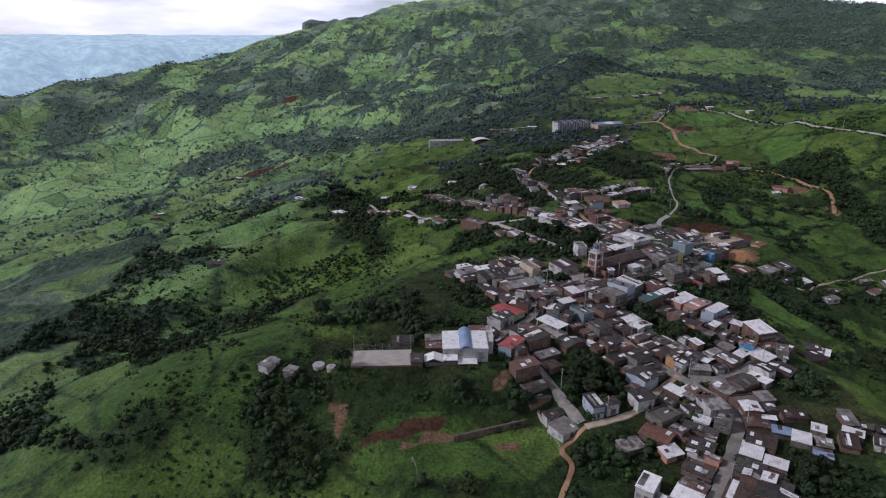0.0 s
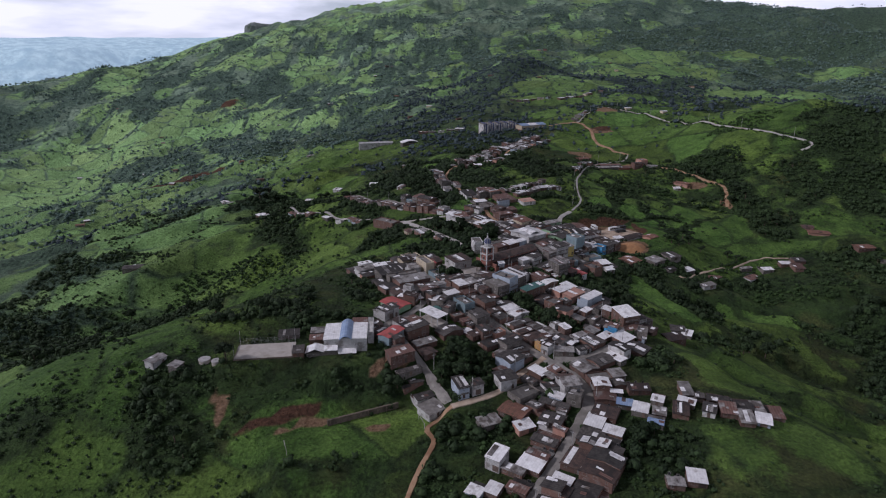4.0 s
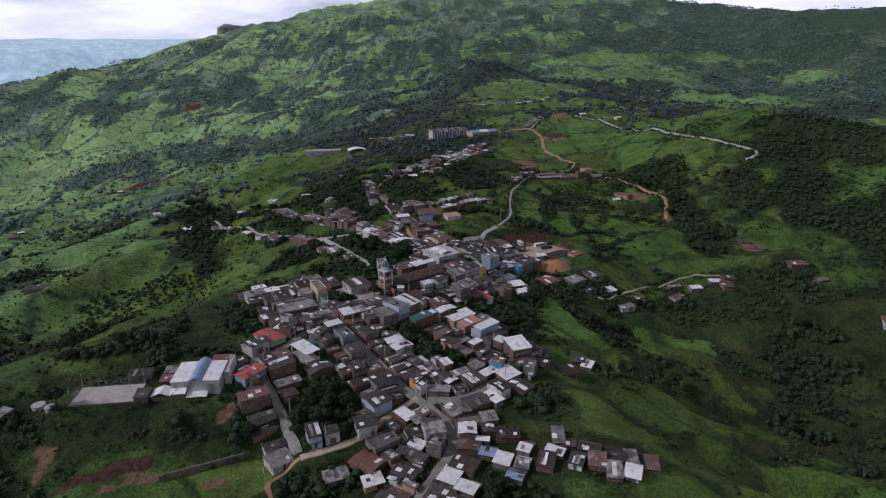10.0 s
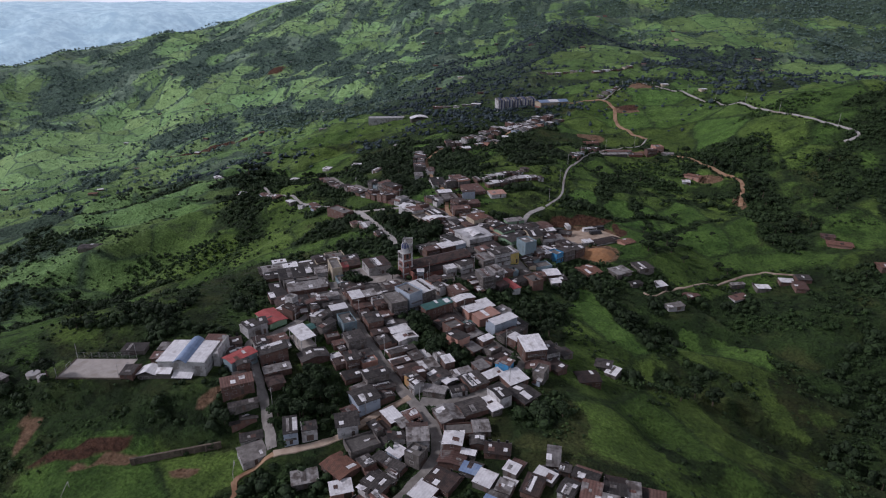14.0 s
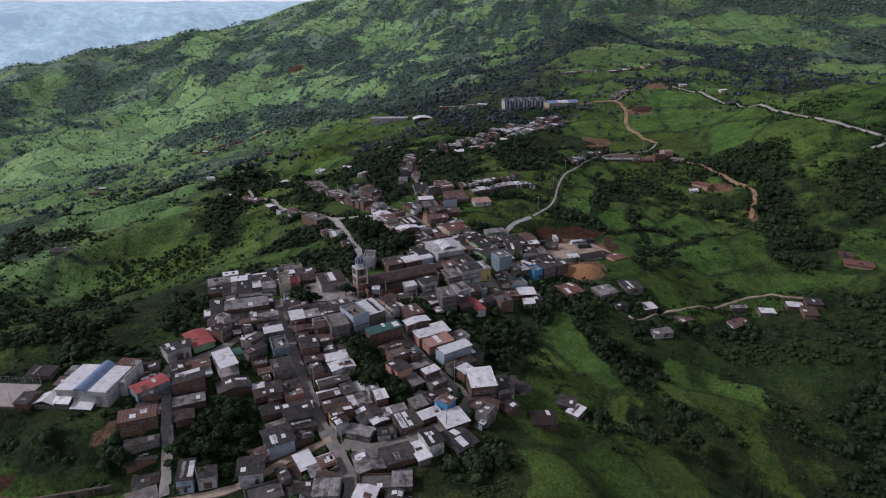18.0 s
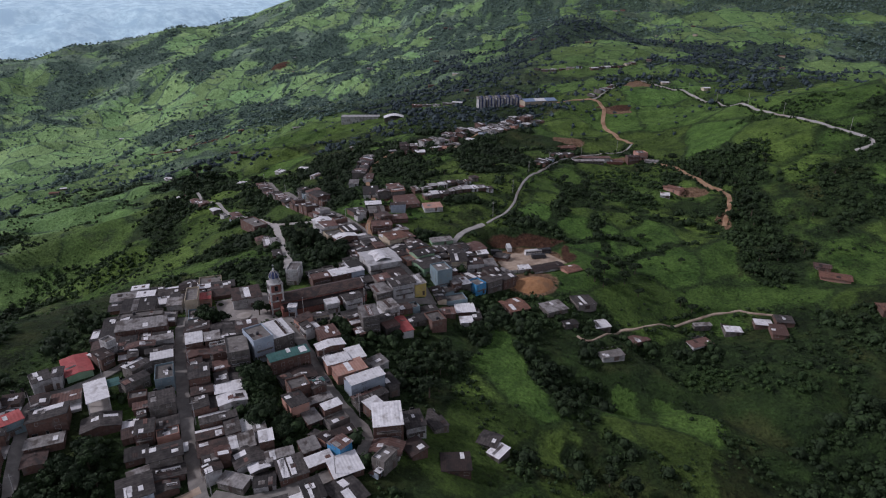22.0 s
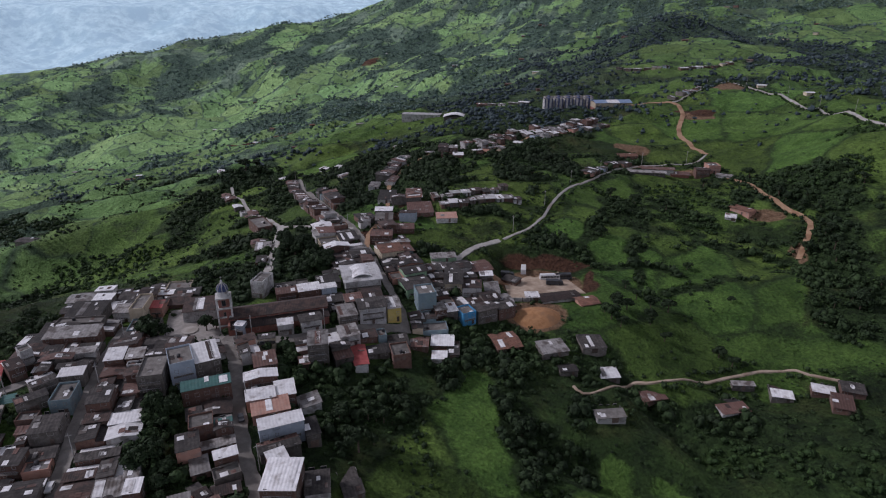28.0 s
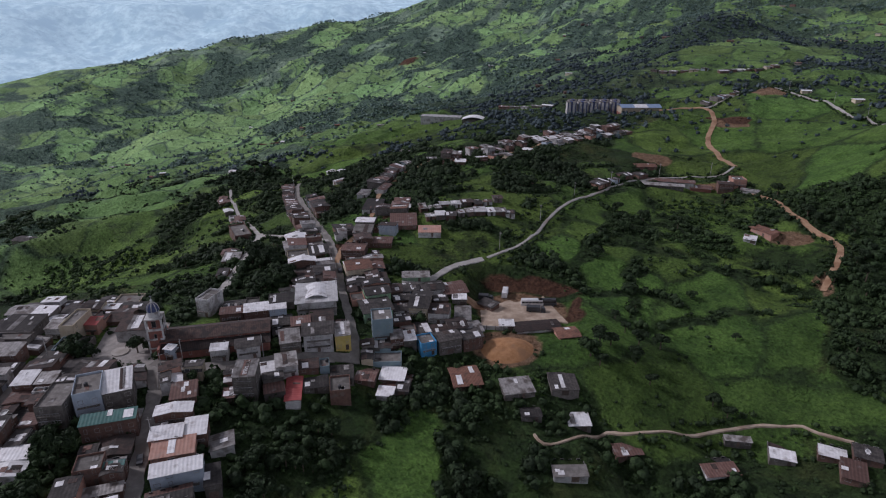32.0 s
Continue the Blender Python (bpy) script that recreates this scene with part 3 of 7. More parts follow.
# western fields are set lush partly to paint the sunlight on that slope
PASTURE_B = [(-110, 240, 40, 22, 20, 0.9), (-85, 275, 30, 14, 20, 0.8), (-20, 745, 70, 40, 20, 1.4), (-70, 800, 60, 44, 0, 1.4), (-690, 1062, 75, 60, 0, 1.5), (-464, 1385, 140, 90, 40, 1.0), (-603, 1258, 120, 120, 0, 1.0),
    (-642, 1133, 90, 60, 0, 1.0), (295, 731, 60, 70, 0, 1.4), (237, 680, 40, 40, 0, 1.4), (350, 640, 70, 60, 0, 1.4), (424, 642, 60, 70, 0, 1.4), (600, 805, 120, 90, 20, 1.4),
    (346, 1091, 80, 60, 0, 1.4), (546, 1288, 120, 80, 0, 1.4), (573, 950, 120, 80, 0, 0.9), (-60, 160, 70, 50, 20, 0.75)]
FIELDS_FAR = [(596, 1526, 110, 70, 0, 1.4), (646, 1099, 80, 50, 0, 1.4), (288, 1018, 60, 50, 0, 1.4), (742, 1017, 90, 50, 0, 1.4), (633, 1366, 90, 60, 0, 1.4), (918, 1497, 110, 50, 0, 1.4), (298, 913, 40, 30, 0, 1.4), (1027, 1336, 90, 40, 0, 1.4)]
PASTURE_C = [(16, 181, 26, 11, 17, 1.4), (-250, 900, 120, 90, 30, 0.9), (-330, 640, 90, 70, 20, 0.8), (-40, 395, 40, 34, 20, 0.95), (-90, 440, 45, 30, 10, 0.95), (-70, 330, 45, 40, 0, 0.9), (-770, 1150, 90, 90, 0, 1.5), (-600, 870, 130, 70, 20, 1.0), (-350, 740, 90, 50, 20, 1.0), (-520, 720, 110, 60, 0, 1.0), (-690, 1340, 120, 70, 0, 1.2)]
WOODS_TOWN = [(99, 256, 6, 17, 30, 1), (113, 243, 7, 8, 30, 1), (66, 396, 14, 22, 30, 1), (92, 372, 10, 10, 0, 1), (45, 430, 10, 12, 0, 1), (90, 540, 14, 12, 0, 0.9), (10, 460, 12, 12, 0, 0.8)]
WOODS_EAST = [(440, 575, 16, 10, 0, 0.9), (490, 545, 40, 12, -50, 0.55), (500, 500, 40, 20, -60, 0.6), (520, 440, 24, 44, 0, 0.5), (365, 232, 44, 24, 20, 1), (305, 270, 12, 40, 10, 1), (290, 322, 26, 8, -10, 1), (228, 268, 8, 20, 40, 1), (210, 330, 9, 12, 0, 1), (150, 292, 10, 24, -10, 1),
    (336, 470, 10, 44, 10, 1), (372, 462, 30, 12, 20, 0.9), (310, 318, 18, 12, 0, 0.9)]
WOODS_A = [(157, 322, 12, 14, 0, 1), (151, 296, 9, 20, -20, 1), (198, 339, 14, 11, 0, 1), (214, 288, 4, 16, 0, 1), (219, 312, 5, 10, 0, 0.9), (230, 269, 14, 6, 0, 1), (146, 213, 13, 11, 0, 1), (191, 256, 9, 7, 0, 1), (309, 316, 16, 10, 0, 1),
    (275, 336, 18, 4, -30, 1), (329, 242, 40, 7, -10, 0.9), (370, 200, 60, 40, 0, 0.7), (414, 229, 30, 30, 0, 0.8), (403, 492, 60, 40, 10, 0.5), (325, 435, 14, 34, 10, 0.9),
    (142, 575, 30, 14, 20, 1), (163, 540, 26, 26, 0, 0.9), (50, 545, 24, 16, 0, 1), (60, 475, 14, 24, 20, 1)]
WOODS_B = [(60, 215, 13, 18, -10, 1), (8, 208, 34, 7, 8, 0.45), (100, 257, 4.5, 13, 38, 1), (-29, 308, 34, 20, 20, 0.42), (10, 292, 24, 12, 10, 0.5), (-10, 211, 40, 5, 5, 0.45),
    (20, 205, 16, 6, 10, 0.8), (60, 180, 18, 8, 20, 1), (118, 160, 20, 16, 0, 0.9), (-48, 195, 16, 20, 0, 0.6), (-62, 200, 14, 16, 20, 0.5), (-120, 190, 10, 24, -45, 0.45),
    (-10, 160, 24, 6, 15, 0.6), (88, 503, 14, 30, 20, 0.8)]
WOODS_C = [(187, 432, 18, 7, 10, 0.7), (175, 350, 22, 12, 30, 0.9), (207, 340, 18, 16, 0, 0.9), (250, 335, 24, 12, 10, 0.9), (290, 350, 40, 10, 10, 0.9), (298, 495, 20, 10, 0, 0.8),
    (260, 520, 18, 20, 0, 0.8), (225, 505, 16, 30, 20, 0.8), (20, 400, 12, 26, 0, 1), (50, 408, 12, 20, 0, 0.9), (-60, 470, 14, 40, 30, 0.6), (0, 500, 30, 16, -40, 0.8),
    (440, 535, 34, 16, -30, 0.5), (-5, 345, 40, 24, 20, 0.42), (95, 395, 6, 30, -55, 0.5), (340, 340, 40, 18, 10, 0.9)]
# hedges and wooded gullies
WOODS_D = [(100, 520, 18, 28, 0, 1), (40, 488, 14, 38, 40, 1), (135, 600, 40, 22, 25, 1), (35, 425, 9, 20, -30, 1), (242, 203, 44, 3, -9, 1), (269, 312, 26, 4, -23, 1), (258, 264, 16, 3, -74, 1), (270, 240, 16, 3, -48, 1), (267, 163, 34, 3, 58, 1), (350, 190, 12, 20, 0, 0.9), (300, 290, 40, 3, -28, 1), (330, 300, 30, 3, -35, 1),
    (318, 268, 34, 4, -20, 1), (290, 225, 24, 3, -30, 0.9), (235, 440, 3, 30, 10, 0.9), (262, 432, 26, 2.5, 40, 0.9), (280, 470, 30, 2.5, -20, 0.9), (245, 478, 26, 3, 10, 1), (210, 470, 4, 24, -15, 1)]
# field bounds below the ridge road
WOODS_F = [(226, 437, 14, 1.6, 27, 1), (250, 442, 11, 1.6, -8, 1), (266, 470, 17, 2.4, 14, 1), (299, 476, 17, 1.8, 6, 1), (236, 457, 12, 1.6, -89, 1), (318, 457, 10, 16, 0, 1), (322, 435, 12, 18, 0, 1)]
EARTH_A = [(22.5, 211, 2.8, 2.6, 20), (-40, 199, 2.2, 8, 10), (208, 327, 0.9, 5, 10), (30, 214, 5, 1.2, 5), (-4, 189, 12, 1.6, 17), (24, 186, 5, 3, 0), (191, 376, 13, 10, 20),
    (189, 407, 17, 15, 10), (278, 723, 16, 9, 0), (312, 808, 12, 16, 0), (223, 627, 12, 8, 0), 
    (-83, 548, 8, 4, 30), (79, 210, 7, 6, 0), (-372, 1560, 5, 20, 0), (262, 590, 16, 4, 5), (300, 518, 9, 5, 0), (313, 480, 3, 7, 10)]
RED_A = [(100, 462, 4, 9, 20), (105, 441, 4, 6, 20), (-325, 990, 80, 17, -10), (-14, 191.5, 18, 2.5, 14), (187, 427, 20, 3.6, 10), (210, 414, 3, 12, 10), (98, 412, 5, 8, 30),
    (-376, 1555, 12, 14, 0), (275, 731, 20, 6, 0)]


def zone(x, y, cx, cy, rx, ry, deg, soft=0.8):
    """One inside a turned ellipse with a ragged rim, fading to nothing outside."""
    c, s = math.cos(radians(deg)), math.sin(radians(deg))
    u, v = ((x - cx) * c + (y - cy) * s) / rx, (-(x - cx) * s + (y - cy) * c) / ry
    return 1 - smooth(1 - soft * 0.5, 1 + soft, np.hypot(u, v))


def covers(x, y):
    """Lush pasture, brush, bare earth and red earth at places, each from 0 to 1."""
    wob = 34 * np.clip(np.hypot(x - 120, y - 200) / 400, 0.3, 3)
    xx, yy = x + (fbm(x, y, 30, 40) - 0.5) * wob, y + (fbm(x, y, 30, 47) - 0.5) * wob
    n1, n2 = fbm(x, y, 160, 20, 5), fbm(x, y, 60, 25, 5)
    # more of the bright lush tone westward, sunlight painted as cover
    sunny = smooth(-20, -220, x - 0.12 * (y - 400))
    lush = np.clip((0.6 * n1 + 0.4 * fbm(x, y, 38, 29, 4) - 0.44 + 0.12 * sunny) * 5, 0, 0.95)
    tuft = np.clip(0.25 + 1.5 * fbm(x, y, 22, 71, 4), 0, 1.15)
    strips = 1 - np.abs(2 * fbm(x, y, 190, 33, 4) - 1)
    out = smooth(500, 900, y)
    hedge = 1 - np.abs(2 * fbm(x, y, 75, 36, 3) - 1)
    brush = np.clip((n2 - 0.50 + 0.05 * out) * 6, 0, 1) * 0.9 + np.clip((strips - 0.90) * 10, 0, 1) + np.clip((hedge - 0.90) * 9, 0, 0.8)
    # more brush and less lush in the far east, darkened for cloud shadow
    far_east = smooth(260, 600, x - 0.34 * (y - 650)) * smooth(560, 760, y)
    # brush thins far out to lighten the slopes as haze would
    brush = brush * (1 - 0.55 * (1 - far_east) * smooth(1300, 2200, np.hypot(x - 100, y - 250))) + 0.26 * far_east
    lush = lush * (1 - 0.6 * far_east)
    brush = brush * (1 - 0.45 * smooth(140, 180, x) * smooth(420, 380, y))
    for cx, cy, rx, ry, deg, k in FIELDS_FAR + FIELDS_EAST + PASTURE_A + PASTURE_B + PASTURE_C:
        w = zone(xx, yy, cx, cy, rx, ry, deg)
        lush, brush = np.maximum(lush, w * k), brush * (1 - (0.92 if k > 1.3 else 0.7) * w)
    for cx, cy, rx, ry, deg, k in WOODS_TOWN + WOODS_EAST + WOODS_A + WOODS_B + WOODS_C + WOODS_D + WOODS_F:
        w = zone(xx, yy, cx, cy, rx, ry, deg) * k * np.clip(2.6 * tuft - 1.55, 0.38 if k > 0.93 else 0.10, 1)
        brush, lush = np.maximum(brush, w), lush * (1 - w)
    # extra scrub, set partly to paint the shade of the east face
    rough = smooth(340, 430, x) * 0.12
    brush = brush + rough * (1 - 0.8 * np.clip(lush - 1, 0, 1))
    field = np.clip((lush - 0.95) / 0.3, 0, 1)
    deep = np.clip((east_gully(x, y) - 0.45) * 3, 0, 1) * (1 - 0.85 * field)
    brush, lush = np.maximum(brush, deep), lush * (1 - deep)
    open_ground = smooth(135, 165, x) * smooth(350, 320, y) * smooth(0.41, 0.51, fbm(x, y, 36, 77, 3))
    brush = brush * (1 - 0.9 * open_ground)
    earth, red = np.zeros_like(x), np.zeros_like(x)
    xx, yy = x + (xx - x) * 0.3, y + (yy - y) * 0.3
    for cx, cy, rx, ry, deg in EARTH_A:
        earth = np.maximum(earth, zone(xx, yy, cx, cy, rx, ry, deg, 0.4))
    for cx, cy, rx, ry, deg in RED_A:
        red = np.maximum(red, zone(xx, yy, cx, cy, rx, ry, deg, 0.4))
    return lush, np.clip(brush, 0, 1), earth, red


def graded(lo, hi, step, end_lo, end_hi, grow=1.038):
    mid = list(np.arange(lo, hi + 0.1, step))
    s = step
    while mid[-1] < end_hi:
        s = min(s * grow, 75)
        mid.append(mid[-1] + s)
    s = step
    while mid[0] > end_lo:
        s = min(s * grow, 75)
        mid.insert(0, mid[0] - s)
    return np.array(mid)


def sheet_height(x, y):
    """The land, with the far side of the great valley rising at the rim."""
    h = land(x, y)
    r = np.hypot(x - 120, y - 60)
    k = smooth(2900, 3700, r)
    rim = -330 + 462 * smooth(3400, 4850, r + 260 * (fbm(x, y, 900, 61) - 0.5)) + 230 * (0.75 - np.abs(2 * fbm(x, y, 900, 66, 4) - 1)) + 110 * (0.6 - np.abs(2 * fbm(x, y, 330, 67, 3) - 1))
    return h * (1 - k) + np.where(rim > 85, 85 + 0.24 * (rim - 85), rim) * k


def mesh_from(name, verts, faces, material=None):
    me = bpy.data.meshes.new(name)
    me.from_pydata(verts, [], faces)
    if material:
        me.materials.append(material)
    me.update()
    return me


GX, GY = graded(-230, 460, 4.0, -4900, 4900), graded(130, 640, 4.0, -1500, 4900)
gx, gy = np.meshgrid(GX, GY)
fx, fy = gx.ravel(), gy.ravel()
fz = sheet_height(fx, fy)
nx, ny = len(GX), len(GY)
idx = np.arange(nx * ny).reshape(ny, nx)
quads = np.stack([idx[:-1, :-1], idx[:-1, 1:], idx[1:, 1:], idx[1:, :-1]], -1).reshape(-1, 4)
me = bpy.data.meshes.new("ground")
me.vertices.add(len(fx))
me.vertices.foreach_set("co", np.stack([fx, fy, fz], 1).astype(np.float32).ravel())
me.loops.add(quads.size)
me.loops.foreach_set("vertex_index", quads.astype(np.int32).ravel())
me.polygons.add(len(quads))
me.polygons.foreach_set("loop_start", (np.arange(len(quads)) * 4).astype(np.int32))
me.materials.append(ground_material())
# haze over the valley is painted: pale blue tones plus a blue glow
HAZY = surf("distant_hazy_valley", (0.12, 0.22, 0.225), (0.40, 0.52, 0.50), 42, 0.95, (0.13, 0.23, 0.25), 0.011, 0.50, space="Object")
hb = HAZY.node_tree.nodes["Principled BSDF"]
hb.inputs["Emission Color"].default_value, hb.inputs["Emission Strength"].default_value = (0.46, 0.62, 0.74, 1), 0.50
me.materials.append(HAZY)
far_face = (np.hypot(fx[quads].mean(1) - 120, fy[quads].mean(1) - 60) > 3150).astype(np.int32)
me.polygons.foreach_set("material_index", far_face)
me.update()
me.validate()
cov = np.stack(covers(fx, fy), 1).astype(np.float32)
att = me.color_attributes.new("cover", "FLOAT_COLOR", "POINT")
att.data.foreach_set("color", cov.ravel())
# painted paleness: haze grows with distance from town, sunlight with the western slope
paling = smooth(420, 1050, np.hypot(fx - 100, fy - 250)) * np.maximum(0.50 + 0.50 * smooth(250, -350, fx - 0.15 * (fy - 600)), 0.75 * smooth(1300, 2000, fy))
paling = np.maximum(paling, 0.60 * smooth(-70, -240, fx - 0.10 * (fy - 300) + 50 * (fbm(fx, fy, 120, 83) - 0.5)))
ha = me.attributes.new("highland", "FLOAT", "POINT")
ha.data.foreach_set("value", paling.astype(np.float32))
me.polygons.foreach_set("use_smooth", np.ones(len(me.polygons), bool))
tagged(new("ground", me), "green hillside of pasture, brush and red earth", "ground", kind="structure")


def sheet(x, y):
    """Height of the ground's own facets at a place."""
    i, j = int(np.searchsorted(GX, x)) - 1, int(np.searchsorted(GY, y)) - 1
    u, v = (x - GX[i]) / (GX[i + 1] - GX[i]), (y - GY[j]) / (GY[j + 1] - GY[j])
    z = fz.reshape(ny, nx)
    return float((z[j, i] * (1 - u) + z[j, i + 1] * u) * (1 - v) + (z[j + 1, i] * (1 - u) + z[j + 1, i + 1] * u) * v)


# ---- roads ----


def resample(pts, step):
    """A smooth line through the points, at even steps."""
    p = np.array(pts, float)
    q = []
    for i in range(len(p) - 1):
        a, b, c, d = p[max(i - 1, 0)], p[i], p[i + 1], p[min(i + 2, len(p) - 1)]
        for t in np.linspace(0, 1, 13)[:-1]:
            q.append(0.5 * (2 * b + (c - a) * t + (2 * a - 5 * b + 4 * c - d) * t * t + (3 * b - a - 3 * c + d) * t ** 3))
    q.append(p[-1])
    q = np.array(q)
    s = np.r_[0, np.cumsum(np.hypot(*np.diff(q, axis=0).T))]
    t = np.arange(0, s[-1], step)
    return np.stack([np.interp(t, s, q[:, 0]), np.interp(t, s, q[:, 1])], 1)


LINES = {}


def road(name, pts, width, material, label="narrow worn road through the hill town"):
    k = len(LINES)
    line = resample(pts, 2.5)
    LINES[name] = line
    d = np.gradient(line, axis=0)
    d /= np.hypot(d[:, 0], d[:, 1])[:, None]
    side = np.stack([-d[:, 1], d[:, 0]], 1)
    verts, faces = [], []
    for i, (p, s) in enumerate(zip(line, side)):
        w = width / 2 * (1 + 0.12 * math.sin(i * 1.7 + k))
        for o in (-w - 0.25, -w, 0.0, w, w + 0.25):
            q = p + s * o
            lift = -0.6 if abs(o) > w else 0.30 + 0.012 * k
            verts.append((q[0], q[1], sheet(q[0], q[1]) + lift))
        if i:
            b = i * 5
            faces += [(b - 5 + j, b - 4 + j, b + 1 + j, b + j) for j in range(4)]
    tagged(new(name, mesh_from(name, verts, faces, material)), label, "road", kind="structure")


road("main_street", [(47, 304), (51, 295), (56.5, 284), (67.5, 264), (74.5, 251.5), (82, 239.5), (91, 225), (99.5, 214), (106, 203), (106.5, 191), (99, 178), (88.5, 163), (78, 149.5), (64, 130)], 4.2, ASPHALT)
road("second_street", [(86, 309), (97, 298), (103.5, 290), (110.5, 280), (118.5, 269), (127.5, 258), (136, 249), (137, 240), (130, 229), (112, 218), (98, 219)], 4.2, ASPHALT)
road("lower_street", [(45, 268), (42, 262), (35, 252), (26, 245), (31.5, 234), (38.5, 221), (43.5, 211), (48.5, 200), (52, 192)], 3.4, ASPHALT)
road("curved_road", [(52, 192), (71, 199), (83, 210), (96, 221)], 2.6, TAN)
road("dirt_track", [(52, 192), (42, 184), (44, 175), (37, 160), (30, 140)], 1.7, DIRT)
road("church_street", [(86, 309), (98, 311), (112, 319), (130, 333), (146, 343)], 4.6, ASPHALT)
road("upper_street", [(145, 341), (140.5, 350), (131.5, 362), (119.5, 378), (106.5, 397), (88, 421), (67, 443), (40, 473), (8, 512), (-20, 556)], 3.2, ASPHALT)
road("link_road", [(36, 434), (55, 428), (88, 421)], 2.4, PALE)
road("chapel_road", [(72, 350), (70, 364), (62, 382), (50, 406), (37, 432), (32, 437)], 3.8, PALE)
road("west_lane", [(34, 436), (18, 450), (-4, 470), (-45, 509), (-83, 556)], 2.0, PALE)
road("terrace_lane", [(104, 400), (99, 414), (97.5, 430), (95.5, 448), (89.5, 467), (82, 488), (77, 518), (76, 540), (86, 561), (116, 571), (142, 612), (173, 652), (200, 690)], 2.4, DIRT)
road("lot_street", [(138, 397), (147, 404), (153, 420), (165, 434)], 3.0, PALE)
road("ridge_road", [(165, 434), (178, 456), (183, 484), (190, 511), (202, 540), (215, 566), (240, 590), (268, 612), (279, 629)], 1.3, PALE)
road("hill_track", [(279, 629), (267, 662), (262, 692), (266, 729), (258, 759), (221, 757)], 3.6, DIRT)
road("crest_road", [(258, 759), (290, 806), (307, 833), (336, 788), (355, 753), (367, 692), (375, 645), (381, 604), (399, 568), (421, 540), (406, 534)], 2.0, PALE)
road("farm_track", [(286, 580), (298, 559), (309, 529), (322, 507), (312, 475)], 2.8, DIRT)
road("east_lane", [(210.8, 340.7), (216.4, 338.5), (230.3, 353.8), (239.1, 355.9), (253.3, 363.8), (266.3, 373.6), (279.1, 380.2), (293.2, 383.5), (299.7, 381.4), (310.9, 379.7)], 0.8, TAN)
road("dirt_lot", [(174, 397), (182, 400), (190, 404), (197, 409), (204, 414)], 23, TAN, "open lot of bare tan earth")
road("lot_entry", [(150, 398), (166, 402), (178, 404)], 5.0, DIRT)


# ---- building kit ----
def box(x0, x1, y0, y1, z0, z1):
    v = [(x, y, z) for z in (z0, z1) for y in (y0, y1) for x in (x0, x1)]
    return v, [(0, 2, 3, 1), (4, 5, 7, 6), (0, 1, 5, 4), (2, 6, 7, 3), (0, 4, 6, 2), (1, 3, 7, 5)]


def joined(*pieces):
    v, f = [], []
    for pv, pf in pieces:
        o = len(v)
        v += list(pv)
        f += [tuple(i + o for i in q) for q in pf]
    return v, f


def plate(quad, t=0.14):
    """A slab of thickness t under four corners."""
    v = [tuple(q) for q in quad] + [(q[0], q[1], q[2] - t) for q in quad]
    return v, [(0, 1, 2, 3), (7, 6, 5, 4), (0, 4, 5, 1), (1, 5, 6, 2), (2, 6, 7, 3), (3, 7, 4, 0)]


def tube(x, y, z0, z1, r0, r1=None, sides=10):
    r1 = r0 if r1 is None else r1
    a = [2 * math.pi * k / sides for k in range(sides)]
    v = [(x + r0 * math.cos(t), y + r0 * math.sin(t), z0) for t in a] + [(x + r1 * math.cos(t), y + r1 * math.sin(t), z1) for t in a]
    f = [(k, (k + 1) % sides, sides + (k + 1) % sides, sides + k) for k in range(sides)]
    return v, f + [tuple(range(sides))[::-1], tuple(range(sides, 2 * sides))]


def arch(x0, x1, y0, y1, z, rise, n=8, t=0.2):
    """A curved roof sheet across x, along y."""
    v, f = [], []
    for k in range(n + 1):
        u = k / n
        x, h = x0 + (x1 - x0) * u, z + rise * math.sin(math.pi * u)
        v += [(x, y0, h), (x, y1, h), (x, y0, h - t), (x, y1, h - t)]
        if k:
            b = 4 * k
            f += [(b - 4, b, b + 1, b - 3), (b - 2, b - 1, b + 3, b + 2), (b - 4, b - 2, b + 2, b), (b - 3, b + 1, b + 3, b - 1)]
    f += [(0, 1, 3, 2), (4 * n, 4 * n + 2, 4 * n + 3, 4 * n + 1)]
    return v, f


def part(name, vf, material, parent, label="", m=None):
    me = vf if isinstance(vf, bpy.types.Mesh) else mesh_from(name, *vf, material)
    ob = new(name, me)
    ob.parent = parent
    if m is not None:
        ob.matrix_basis = m
    if label:
        ob["label"] = label
    return ob


def thing(name, m, label, category, group=""):
    ob = new(name)
    ob.empty_display_size = 0.3
    ob.matrix_basis = m
    return tagged(ob, label, category, group)


def window_mesh(w, h, name="window"):
    """A recessed pane in a proud frame with a sill; it stands in the plane y = 0 and faces -y."""
    a, t = w / 2, 0.09
    rects = ((a + t, -t, h + t, 0.05), (a + t, -t, h + t, -0.07), (a, 0, h, -0.07), (a, 0, h, 0.02))
    v = [(sx * r[0], r[3], r[1] if k < 2 else r[2]) for r in rects for k, sx in enumerate((-1, 1, 1, -1))]
    f = [(12, 13, 14, 15)] + [(4 * j + k, 4 * j + (k + 1) % 4, 4 * j + 4 + (k + 1) % 4, 4 * j + 4 + k) for j in range(3) for k in range(4)]
    me = mesh_from(name, v, f, GLASS)
    me.materials.append(FRAME)
    for i, p in enumerate(me.polygons):
        p.material_index = 0 if i < 1 else 1
    return me


WINDOWS = [window_mesh(1.1, 1.2), window_mesh(0.8, 1.0), window_mesh(1.5, 1.2), window_mesh(0.7, 1.5)]
